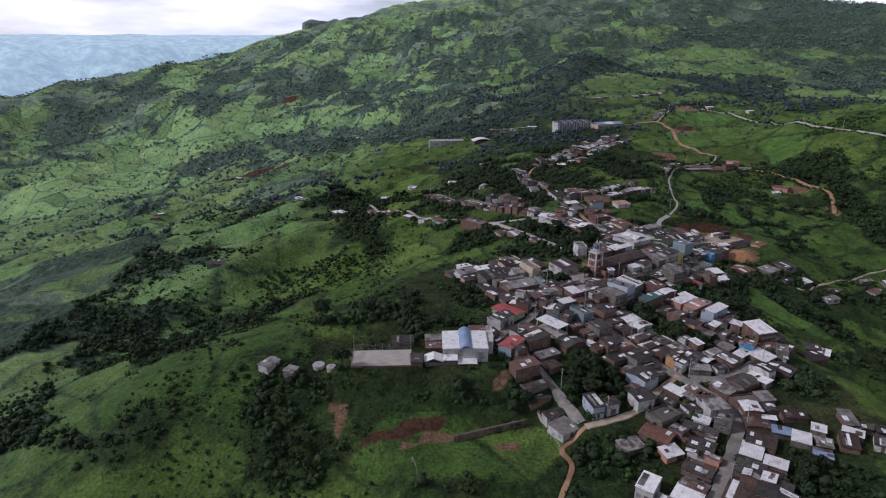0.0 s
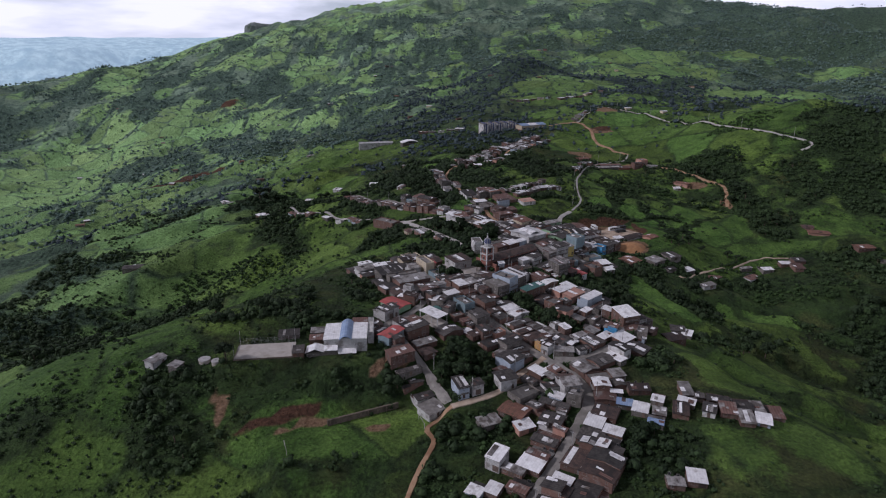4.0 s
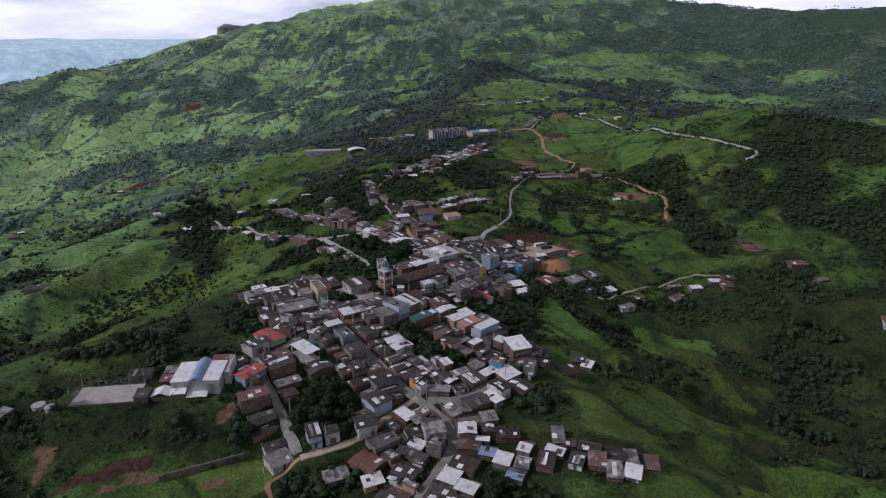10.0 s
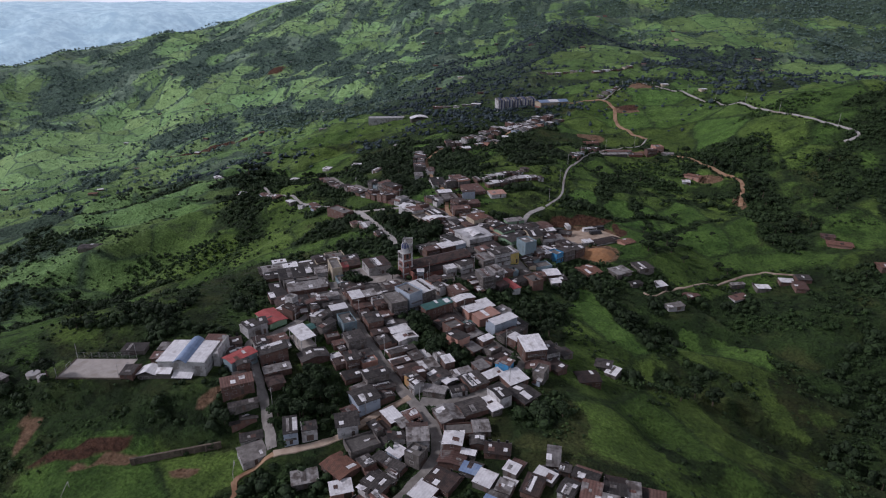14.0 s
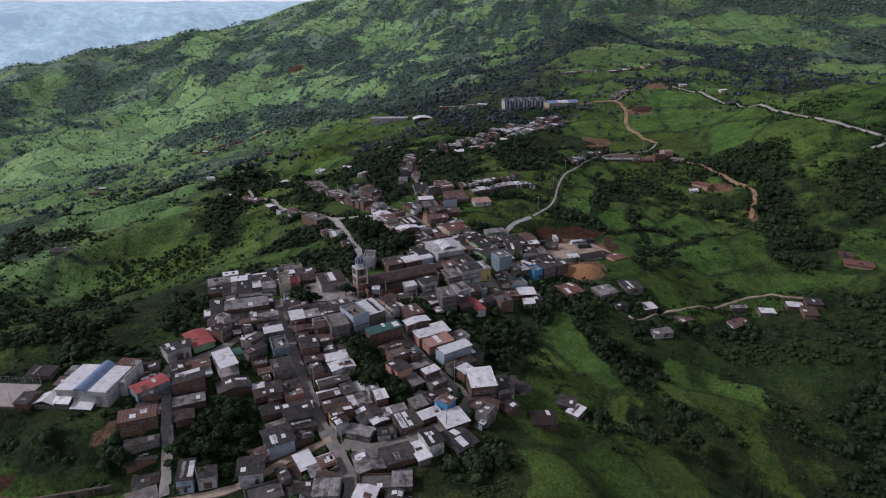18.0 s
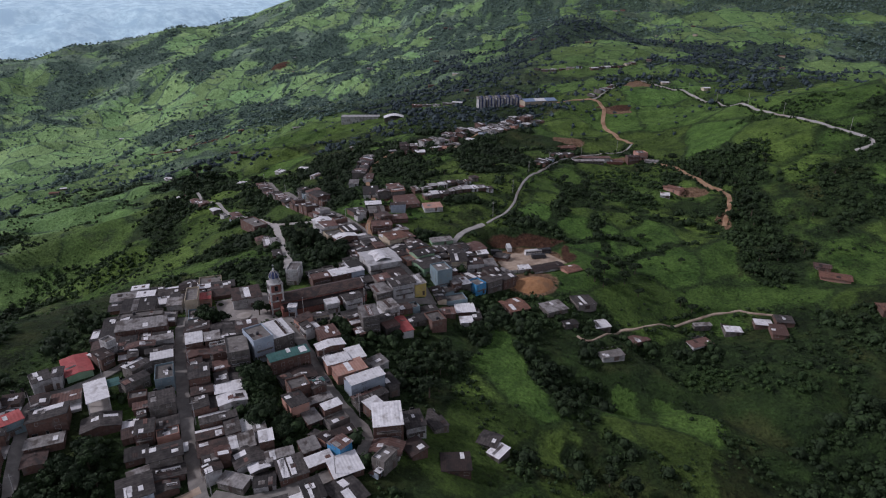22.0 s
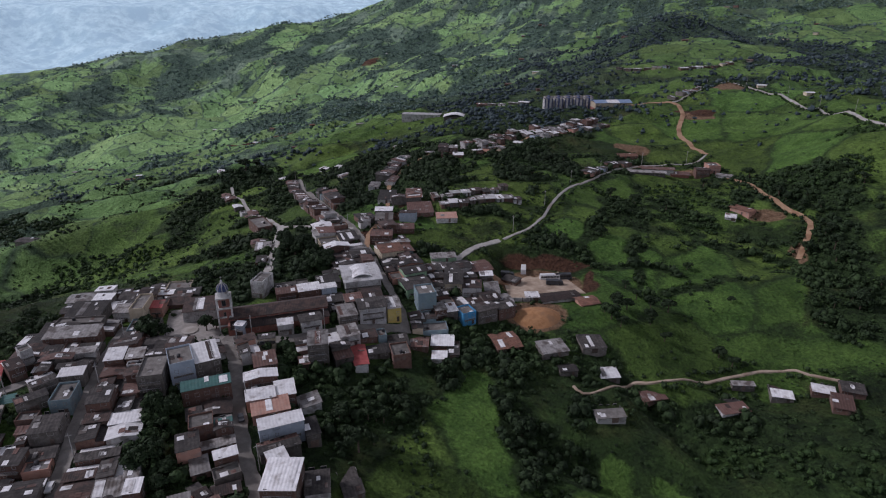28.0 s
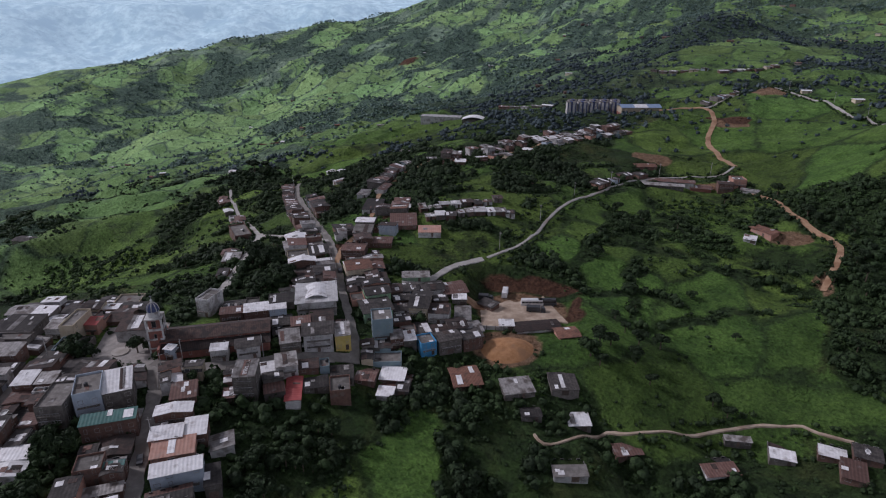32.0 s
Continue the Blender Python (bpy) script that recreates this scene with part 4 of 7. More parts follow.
DOOR = mesh_from("door", *joined(box(-0.45, 0.45, -0.05, 0.05, 0, 2.05), box(-0.53, -0.45, -0.09, 0.05, 0, 2.12), box(0.45, 0.53, -0.09, 0.05, 0, 2.12), box(-0.45, 0.45, -0.09, 0.05, 2.05, 2.12)), DOORS)
GARAGE = mesh_from("door", *joined(box(-1.2, 1.2, -0.05, 0.05, 0, 2.3), *[box(-1.2, 1.2, -0.08, -0.04, 0.3 + 0.5 * k, 0.36 + 0.5 * k) for k in range(4)]), DOORS)
TANKMESH = mesh_from("water_tank", *joined(tube(0, 0, 0, 1.0, 0.55, 0.6), tube(0, 0, 1.0, 1.25, 0.6, 0.25)), TANK)
OCCUPIED = []


def corners(x, y, w, d, deg, grow=0.0):
    c, s = math.cos(radians(deg)), math.sin(radians(deg))
    return [(x + a * c - b * s, y + a * s + b * c) for a, b in ((-w / 2 - grow, -d / 2 - grow), (w / 2 + grow, -d / 2 - grow), (w / 2 + grow, d / 2 + grow), (-w / 2 - grow, d / 2 + grow))]


def clash(p, q):
    """Whether two convex quads overlap."""
    for a in (p, q):
        for i in range(4):
            ex, ey = a[(i + 1) % 4][0] - a[i][0], a[(i + 1) % 4][1] - a[i][1]
            pa, pb = [-ey * v[0] + ex * v[1] for v in p], [-ey * v[0] + ex * v[1] for v in q]
            if max(pa) <= min(pb) + 1e-6 or max(pb) <= min(pa) + 1e-6:
                return False
    return True


def free(x, y, w, d, deg):
    c = corners(x, y, w, d, deg, -0.12)
    return not any((x - o[0]) ** 2 + (y - o[1]) ** 2 < (o[2] + w + d) ** 2 and clash(c, o[3]) for o in OCCUPIED)


def take(x, y, w, d, deg):
    OCCUPIED.append((x, y, w + d, corners(x, y, w, d, deg)))


def gable(w, d, z, rise, over, along_x, t=0.14):
    """Two sloping slabs that meet in a ridge."""
    a, b = w / 2 + over, d / 2 + over
    if along_x:
        return joined(plate([(-a, -b, z), (a, -b, z), (a, 0, z + rise), (-a, 0, z + rise)], t), plate([(a, b, z), (-a, b, z), (-a, 0, z + rise), (a, 0, z + rise)], t))
    return joined(plate([(-a, b, z), (-a, -b, z), (0, -b, z + rise), (0, b, z + rise)], t), plate([(a, -b, z), (a, b, z), (0, b, z + rise), (0, -b, z + rise)], t))


ROOF_WORD = {"dark": "grey-brown fibre-cement", "brown": "old clay-tile", "rust": "rusted sheet", "grey": "dull zinc", "white": "bright metal sheet", "pale": "pale metal sheet", "red": "red sheet", "pink": "salmon", "green": "green sheet", "blue": "blue sheet", "tile": "orange tile", "slab": "flat concrete"}
WALL_WORD = {"brick": "bare brick", "concrete": "grey plastered", "white": "whitewashed", "cream": "cream-painted", "ochre": "ochre-painted", "bluish": "pale blue", "blue": "bright blue", "teal": "teal", "pink": "salmon-painted", "yellow": "yellow-painted", "green": "green-painted", "navy": "navy blue", "maroon": "dark red"}
FLOOR_WORD = {1: "one-storey", 2: "two-storey", 3: "three-storey", 4: "four-storey", 5: "five-storey"}
rng = random.Random(7)


def house(x, y, deg, w, d, floors, wall, roof, style, top=None, sides="fb", name="house", group="houses of the town", patches=None, detail=True, label=""):
    """A house whose front faces its own -y; top: height of the eaves, else by storeys. Styles: gable_x, gable_y, shed, flat."""
    cs = corners(x, y, w, d, deg)
    hs = [height(*c) for c in cs]
    base, low = (0.75 * sum(hs) / 4 + 0.25 * min(hs)) if floors > 1 else (0.5 * sum(hs) / 4 + 0.5 * min(hs)), min(hs) - 0.8
    z1 = (2.35 + (floors - 1) * 2.3) if top is None else top - base
    if name == "house" and floors > 1:
        name = "townhouse"
    ob = thing(name, pose(x, y, base, 0, 0, deg), label or "%s %s house with a %s roof" % (FLOOR_WORD[floors], WALL_WORD[wall], ROOF_WORD[roof]), "house", group)
    take(x, y, w, d, deg)
    a, b = w / 2, d / 2
    body = [box(-a, a, -b, b, low - base, z1)]
    over, rise = rng.uniform(0.35, 0.8), 0.0
    if style in ("gable_x", "gable_y"):
        rise = min(1.5, rng.uniform(0.13, 0.22) * (d if style == "gable_x" else w) * 0.55)
        if style == "gable_x":
            for s in (-a, a - 0.15):
                body.append(([(s, -b, z1), (s + 0.15, -b, z1), (s, b, z1), (s + 0.15, b, z1), (s, 0, z1 + rise), (s + 0.15, 0, z1 + rise)], [(0, 4, 2), (1, 3, 5), (0, 1, 5, 4), (2, 4, 5, 3)]))
        else:
            for s in (-b, b - 0.15):
                body.append(([(-a, s, z1), (-a, s + 0.15, z1), (a, s, z1), (a, s + 0.15, z1), (0, s, z1 + rise), (0, s + 0.15, z1 + rise)], [(0, 2, 4), (1, 5, 3), (0, 4, 5, 1), (2, 3, 5, 4)]))
        rv = gable(w, d, z1 + 0.16, rise, over, style == "gable_x")
    elif style == "shed":
        rise = rng.uniform(0.06, 0.14) * d
        body.append(([(-a, b, z1), (a, b, z1), (-a, b, z1 + rise), (a, b, z1 + rise), (-a, -b, z1), (a, -b, z1)], [(0, 2, 3, 1), (0, 4, 2), (1, 3, 5)]))
        rv = plate([(-a - 0.2, -b - over, z1 + 0.12), (a + 0.2, -b - over, z1 + 0.12), (a + 0.2, b + over, z1 + 0.14 + rise), (-a - 0.2, b + over, z1 + 0.14 + rise)], 0.12)
    else:
        rv = box(-a + 0.18, a - 0.18, -b + 0.18, b - 0.18, z1 - 0.1, z1 + 0.05)
        for q in (box(-a, a, -b, -b + 0.18, z1, z1 + 0.7), box(-a, a, b - 0.18, b, z1, z1 + 0.7), box(-a, -a + 0.18, -b + 0.18, b - 0.18, z1, z1 + 0.7), box(a - 0.18, a, -b + 0.18, b - 0.18, z1, z1 + 0.7)):
            body.append(q)
    rear = None
    if style == "shed" and top is None and rng.random() < 0.6:
        cut, drop = rng.uniform(-0.1, 0.35) * d, rng.uniform(0.7, 1.6)
        body = [box(-a, a, -b, cut, low - base, z1), box(-a, a, cut, b, low - base, z1 - drop)]
        rise = 0.1 * (cut + b)
        body.append(([(-a, cut, z1), (a, cut, z1), (-a, cut, z1 + rise), (a, cut, z1 + rise), (-a, -b, z1), (a, -b, z1)], [(0, 2, 3, 1), (0, 4, 2), (1, 3, 5)]))
        rv = plate([(-a - 0.2, -b - over, z1 + 0.12), (a + 0.2, -b - over, z1 + 0.12), (a + 0.2, cut + 0.3, z1 + 0.16 + rise), (-a - 0.2, cut + 0.3, z1 + 0.16 + rise)], 0.12)
        rear = plate([(-a - 0.1, cut, z1 - drop + 0.5), (a + 0.1, cut, z1 - drop + 0.5), (a + 0.1, b + over, z1 - drop + 0.13), (-a - 0.1, b + over, z1 - drop + 0.13)], 0.12)
        b_roof = cut
    part("wall", joined(*body), WALLS[wall], ob)
    if rear:
        part("rear_roof", rear, ROOFS[rng.choice(("dark", "brown", "grey", "dark", "white", "rust"))], ob)
    rf = part("roof", rv, ROOFS["slab" if style == "flat" else roof], ob)

    def on_roof(u, v):
        if style == "gable_x":
            return z1 + 0.17 + rise * (1 - abs(v) / (b + over)), math.degrees(math.atan2(rise, b + over)) * (1 if v < 0 else -1), 0
        if style == "gable_y":
            return z1 + 0.17 + rise * (1 - abs(u) / (a + over)), 0, math.degrees(math.atan2(rise, a + over)) * (-1 if u < 0 else 1)
        if style == "shed":
            e = (b_roof if rear else b) + b
            return z1 + 0.15 + rise * (v + b) / e, math.degrees(math.atan2(rise, e)), 0
        return z1 + 0.06, 0, 0

    for k in range(rng.choice((1, 2, 2, 3, 3, 4)) if patches is None else patches):
        u, v = rng.uniform(-a * 0.75, a * 0.75), rng.uniform(-b * 0.75, (b_roof - 1 if rear else b * 0.75))
        z, rx, ry = on_roof(u, v)
        sw, sd = rng.uniform(0.35, 1.1), rng.uniform(0.5, 1.4)
        if rng.random() < 0.45 and style != "flat" and not rear:
            # a whole run of newer sheets from ridge to eaves, or along the slope
            half = (b if style != "gable_y" else a) * (0.5 if style != "shed" else 1.0)
            run, across = half * rng.uniform(0.75, 0.96), rng.uniform(0.5, 1.3)
            sw, sd = (across, run) if style != "gable_y" else (run, across)
            if style == "gable_x":
                v = half * (1 if v > 0 else -1)
            elif style == "gable_y":
                u = half * (1 if u > 0 else -1)
            else:
                v = 0
            z, rx, ry = on_roof(u, v)
        part("roof_sheet", box(-sw, sw, -sd, sd, 0.02, 0.07), ROOFS[rng.choice(("white", "white", "white", "white", "white", "grey", "grey", "rust", "brown"))], rf, "", pose(u, v, z + 0.02, rx, ry, 0))
    if style == "flat" and rng.random() < 0.35:
        part("water_tank", TANKMESH, None, ob, "black plastic water tank", pose(rng.uniform(-a * .6, a * .6), rng.uniform(-b * .6, b * .6), z1 + 0.05))
    if detail:
        for f in range(floors):
            zf = f * 2.35
            if zf + 2.2 > z1 + 0.3:
                break
            n = max(1, int(w / 2.6))
            for s in sides:
                if s == "b" and rng.random() < 0.4:
                    continue
                if s in "fb":
                    for k in range(n):
                        u = -a + w * (k + 0.5) / n
                        if s == "f" and f == 0 and k == n // 2:
                            part("door", GARAGE if rng.random() < 0.3 and w / n > 2.6 else DOOR, None, ob, "", pose(u, -b, 0))
                        elif rng.random() < 0.86:
                            part("window", rng.choice(WINDOWS), None, ob, "", pose(u, -b if s == "f" else b, zf + 1.0, 0, 0, 0 if s == "f" else 180))
                else:
                    m = max(1, int(d / 3.6))
                    for k in range(m):
                        if rng.random() < 0.7:
                            v = -b + d * (k + 0.5) / m
                            part("window", rng.choice(WINDOWS), None, ob, "", pose(a if s == "r" else -a, v, zf + 1.0, 0, 0, 90 if s == "r" else -90))
            if f > 0 and rng.random() < 0.45:
                bal = part("balcony", joined(box(-a * 0.8, a * 0.8, -b - 0.9, -b, zf - 0.15, zf)), WALLS["concrete"], ob)
                part("balcony_rail", joined(box(-a * 0.8, a * 0.8, -b - 0.9, -b - 0.85, zf + 0.85, zf + 0.95), *[box(-a * 0.8 + a * 1.6 * q / 7 - 0.02, -a * 0.8 + a * 1.6 * q / 7 + 0.02, -b - 0.9, -b - 0.85, zf, zf + 0.85) for q in range(8)]), RAIL, bal)
    return ob


# ---- landmarks ----
def local(m, x, y, z=0.0):
    return m @ Vector((x, y, z))


def windows_on(ob, xs, y, z, face, mesh):
    for u in xs:
        part("window", mesh, None, ob, "", pose(u, y, z, 0, 0, face))


def church():
    deg = 34
    x, y = 98, 327.6
    z = -2.4
    ob = thing("church", pose(x, y, z, 0, 0, deg), "dark red church with a two-tier tiled nave roof", "church")
    take(x, y, 37, 18, deg)
    L, W = 18.0, 8.5
    part("wall", joined(box(-L, L, -W, W, -4, 3.2), box(-L, L, -4.6, 4.6, 3.2, 5.6)), WALLS["maroon"], ob)
    part("aisle_roof", plate([(-L - 0.3, -W - 0.5, 3.2), (L + 0.3, -W - 0.5, 3.2), (L + 0.3, -4.5, 4.6), (-L - 0.3, -4.5, 4.6)]), ROOFS["brown"], ob)
    part("aisle_roof", plate([(L + 0.3, W + 0.5, 3.2), (-L - 0.3, W + 0.5, 3.2), (-L - 0.3, 4.5, 4.6), (L + 0.3, 4.5, 4.6)]), ROOFS["brown"], ob)
    part("nave_roof", joined(plate([(-L - 0.4, -5.2, 5.6), (L + 0.4, -5.2, 5.6), (L + 0.4, 0, 7.5), (-L - 0.4, 0, 7.5)]), plate([(L + 0.4, 5.2, 5.6), (-L - 0.4, 5.2, 5.6), (-L - 0.4, 0, 7.5), (L + 0.4, 0, 7.5)])), ROOFS["brown"], ob, "red-brown tiled ridge roof")
    part("gable", ([(L, -4.6, 5.6), (L, 4.6, 5.6), (L, 0, 7.3), (L - 0.2, -4.6, 5.6), (L - 0.2, 4.6, 5.6), (L - 0.2, 0, 7.3)], [(0, 1, 2), (3, 5, 4), (0, 2, 5, 3), (1, 4, 5, 2)]), WALLS["maroon"], ob)
    small = window_mesh(0.9, 0.8)
    for k in range(9):
        part("window", small, None, ob, "", pose(-L + 2 + 4 * k, -4.6, 4.72))
    for k in range(6):
        part("window", WINDOWS[3], None, ob, "", pose(-L + 4 + 5.6 * k, -W, 1.4))
    facade = part("facade", joined(box(-L - 0.8, -L, -W, W, -3, 4.6), box(-L - 0.8, -L, -4.5, 4.5, 4.6, 7.6)), WALLS["maroon"], ob)
    part("door", DOOR, None, facade, "tall dark church door", pose(-L - 0.82, 4.6, 0, 0, 0, -90) @ Matrix.Diagonal((2.0, 1.0, 1.6, 1)))
    tx, ty = -L - 1.4, -1.5
    tower = part("tower", joined(box(tx - 2.6, tx + 2.6, ty - 2.6, ty + 2.6, -5, 6.0), box(tx - 2.3, tx + 2.3, ty - 2.3, ty + 2.3, 6.0, 9.5), box(tx - 1.9, tx + 1.9, ty - 1.9, ty + 1.9, 10.0, 14.0)), WALLS["maroon"], ob, "square red bell tower with white bands")
    for zb in (2.6, 6.0, 9.5, 13.6):
        part("band", box(tx - 2.8, tx + 2.8, ty - 2.8, ty + 2.8, zb, zb + 0.5), WALLS["white"], tower, "white moulding")
    for sx in (-1, 1):
        for sy in (-1, 1):
            part("pilaster", box(tx + sx * 2.45 - 0.28, tx + sx * 2.45 + 0.28, ty + sy * 2.45 - 0.28, ty + sy * 2.45 + 0.28, -2, 13.8), WALLS["white"], tower, "white corner pilaster")
    for a in range(4):
        c, s = math.cos(a * math.pi / 2), math.sin(a * math.pi / 2)
        part("opening", window_mesh(1.3, 2.2, "opening"), None, tower, "", pose(tx + 2.35 * s, ty - 2.35 * c, 10.8, 0, 0, 90 * a))
        part("opening", WINDOWS[3], None, tower, "", pose(tx + 2.62 * s, ty - 2.62 * c, 6.8, 0, 0, 90 * a))
    part("drum", tube(tx, ty, 14.0, 16.2, 2.0, 2.0, 12), WALLS["white"], tower)
    ring = [(2.05 * math.cos(q), 16.2 + 2.9 * math.sin(q)) for q in [k * math.pi / 2 / 6 for k in range(7)]]
    v, f = [], []
    for k, (r, h) in enumerate(ring):
        v += [(tx + max(r, 0.05) * math.cos(q * math.pi / 8), ty + max(r, 0.05) * math.sin(q * math.pi / 8), h) for q in range(16)]
        if k:
            f += [((k - 1) * 16 + q, (k - 1) * 16 + (q + 1) % 16, k * 16 + (q + 1) % 16, k * 16 + q) for q in range(16)]
    f.append(tuple(range(6 * 16, 7 * 16)))
    part("dome", (v, f), WALLS["navy"], tower, "dark dome with white ribs")
    for q in range(8):
        a = q * math.pi / 4
        rv, rf = [], []
        for k, (r, h) in enumerate(ring):
            for o in (-0.14, 0.14):
                for e in (0.02, 0.14):
                    rr = max(r, 0.1) + e
                    rv.append((tx + rr * math.cos(a) - o * math.sin(a), ty + rr * math.sin(a) + o * math.cos(a), h + e * 0.5))
            if k:
                b = 4 * k
                rf += [(b - 3, b - 1, b + 3, b + 1), (b - 4, b - 3, b + 1, b), (b - 2, b + 2, b + 3, b - 1)]
        part("rib", (rv, rf), WALLS["white"], tower, "white dome rib")
    part("lantern", joined(tube(tx, ty, 19.0, 20.0, 0.45, 0.4, 8), tube(tx, ty, 20.0, 20.6, 0.42, 0.05, 8)), WALLS["white"], tower)
    part("cross", joined(box(tx - 0.06, tx + 0.06, ty - 0.06, ty + 0.06, 20.5, 22.0), box(tx - 0.45, tx + 0.45, ty - 0.06, ty + 0.06, 21.3, 21.45)), RAIL, tower)


def sports_hall():
    """The white-roofed hall beside the court: two white bays with a blue barrel roof between, a gabled porch and a tall white end wall."""
    ob = thing("market_hall", pose(9.0, 227.0, -4.0, 0, 0, 1), "white hall with a blue barrel roof between two white bays", "hall")
    take(8.5, 227.5, 25, 19, 1)
    part("wall", joined(box(-9, -2.2, -6, 9.3, -3, 7.0), box(-2.2, 2.6, -6, 9.3, -3, 7.5), box(2.6, 9.0, -6, 9.3, -3, 7.0)), WALLS["white"], ob, "white rendered walls")
    part("bay_roof", plate([(-9.3, -6.4, 7.3), (-2.3, -6.4, 7.5), (-2.3, 9.6, 7.5), (-9.3, 9.6, 7.3)], 0.25), ROOFS["white"], ob, "white sheet roof")
    part("bay_roof", plate([(2.7, -6.4, 7.5), (9.2, -6.4, 7.3), (9.2, 9.6, 7.3), (2.7, 9.6, 7.5)], 0.25), ROOFS["white"], ob, "white sheet roof")
    part("barrel_roof", arch(-2.4, 2.8, -7.6, 10.2, 7.55, 1.5, 10), ROOFS["blue"], ob, "blue translucent barrel roof")
    part("front_annex", box(-16.4, -9.1, -8.2, -2.5, -4, 2.4), WALLS["concrete"], ob)
    part("annex_roof", joined(plate([(-16.8, -8.6, 2.5), (-12.8, -8.6, 4.1), (-12.8, -2.2, 4.1), (-16.8, -2.2, 2.5)]), plate([(-12.8, -8.6, 4.1), (-8.8, -8.6, 2.6), (-8.8, -2.2, 2.6), (-12.8, -2.2, 4.1)])), ROOFS["white"], ob, "white gabled porch roof")
    part("front_annex", box(-8.9, -3.4, -8.3, -6.1, -4, 3.4), WALLS["concrete"], ob)
    part("annex_roof", plate([(-9.0, -8.7, 3.4), (-3.2, -8.7, 3.4), (-3.2, -6.1, 4.6), (-9.0, -6.1, 4.6)]), ROOFS["white"], ob, "white stepped roof")
    part("front_annex", box(-3.0, 4.4, -8.5, -6.1, -4, 1.8), WALLS["concrete"], ob)
    part("annex_roof", plate([(-3.1, -9.0, 1.9), (4.6, -9.0, 1.9), (4.6, -6.1, 2.9), (-3.1, -6.1, 2.9)]), ROOFS["white"], ob, "white lean-to roof")
    part("side_block", box(9.3, 11.8, 1, 12, -3, 6.6), WALLS["white"], ob, "tall white rendered block")
    part("side_parapet", joined(box(9.3, 11.8, 11.7, 12, 6.6, 8.6), box(11.5, 11.8, 1, 11.7, 6.6, 8.6)), WALLS["white"], ob)
    part("red_store", box(2.5, 9.0, 10.4, 15, -3, 6.4), WALLS["maroon"], ob, "dark red store at the back")
    part("store_roof", plate([(2.1, 10.0, 6.6), (9.4, 10.0, 6.6), (9.4, 15.4, 7.1), (2.1, 15.4, 7.1)]), ROOFS["rust"], ob)
    for k in range(3):
        part("window", WINDOWS[2], None, ob, "", pose(5.0 + 1.7 * k, -6, 4.2))
        part("window", WINDOWS[2], None, ob, "", pose(-15.2 + 2.4 * k, -8.2, 0.5))
    part("door", GARAGE, None, ob, "", pose(0.6, -8.5, -0.8))


def court():
    ob = thing("sports_court", pose(-24.7, 222.6, -2.3, 0, 0, 3), "bare concrete sports court on a levelled terrace", "court")
    take(-24.7, 222.6, 26, 15, 3)
    part("slab", box(-12, 12, -6.8, 6.8, -0.5, 0.25), CONCRETE, ob)
    part("edge_wall", joined(box(-12.2, 12.2, -7.1, -6.8, -3.5, 0.6), box(-12.2, -12, -6.8, 6.8, -2.5, 0.6)), STONE, ob)
    for sx in (-1, 1):
        for sy in (-1, 1):
            part("lamp_post", tube(sx * 11.6, sy * 7.0, -1, 7, 0.09, 0.06, 6), POLE, ob)
    for k in range(9):
        part("fence_post", tube(-11.8 + k * 2.95, 7.0, 0, 3.2, 0.05, 0.05, 5), POLE, ob)
    part("fence_rail", joined(*[box(-11.8, 11.8, 6.98, 7.02, 0.5 + 0.6 * q, 0.53 + 0.6 * q) for q in range(5)]), RAIL, ob, "thin wire fence")
    for sx in (-1, 1):
        g = part("goal_frame", joined(box(sx * 11.2 - 0.05, sx * 11.2 + 0.05, -1.5, -1.4, 0.2, 2.3), box(sx * 11.2 - 0.05, sx * 11.2 + 0.05, 1.4, 1.5, 0.2, 2.3), box(sx * 11.2 - 0.05, sx * 11.2 + 0.05, -1.5, 1.5, 2.3, 2.4)), RAIL, ob)


def football_field():
    w = thing("retaining_wall", pose(17.5, 193.6, -17.2, 0, 0, 21), "long stained stone retaining wall below the slope", "wall")
    part("wall", box(-14.5, 14.5, -0.32, 0.32, -1, 2.4), STONE, w)
    part("coping", box(-14.6, 14.6, -0.40, 0.40, 2.4, 2.55), STONE, w)
    for k in range(8):
        part("buttress", box(-13.4 + 3.8 * k - 0.2, -13.4 + 3.8 * k + 0.2, -0.7, -0.32, -1, 2.2), STONE, w)
    for x, y, deg in ((-9.5, 174, 107), (40, 187, 107)):
        g = thing("goal", pose(x, y, height(x, y), 0, 0, deg), "white football goal frame on the grass", "goal", "goals of the field")
        for q in (-3.3, 3.3):
            part("post", tube(q, 0, -0.2, 2.3, 0.09, 0.09, 6), WALLS["white"], g)
        part("crossbar", box(-3.3, 3.3, -0.06, 0.06, 2.24, 2.36), WALLS["white"], g)


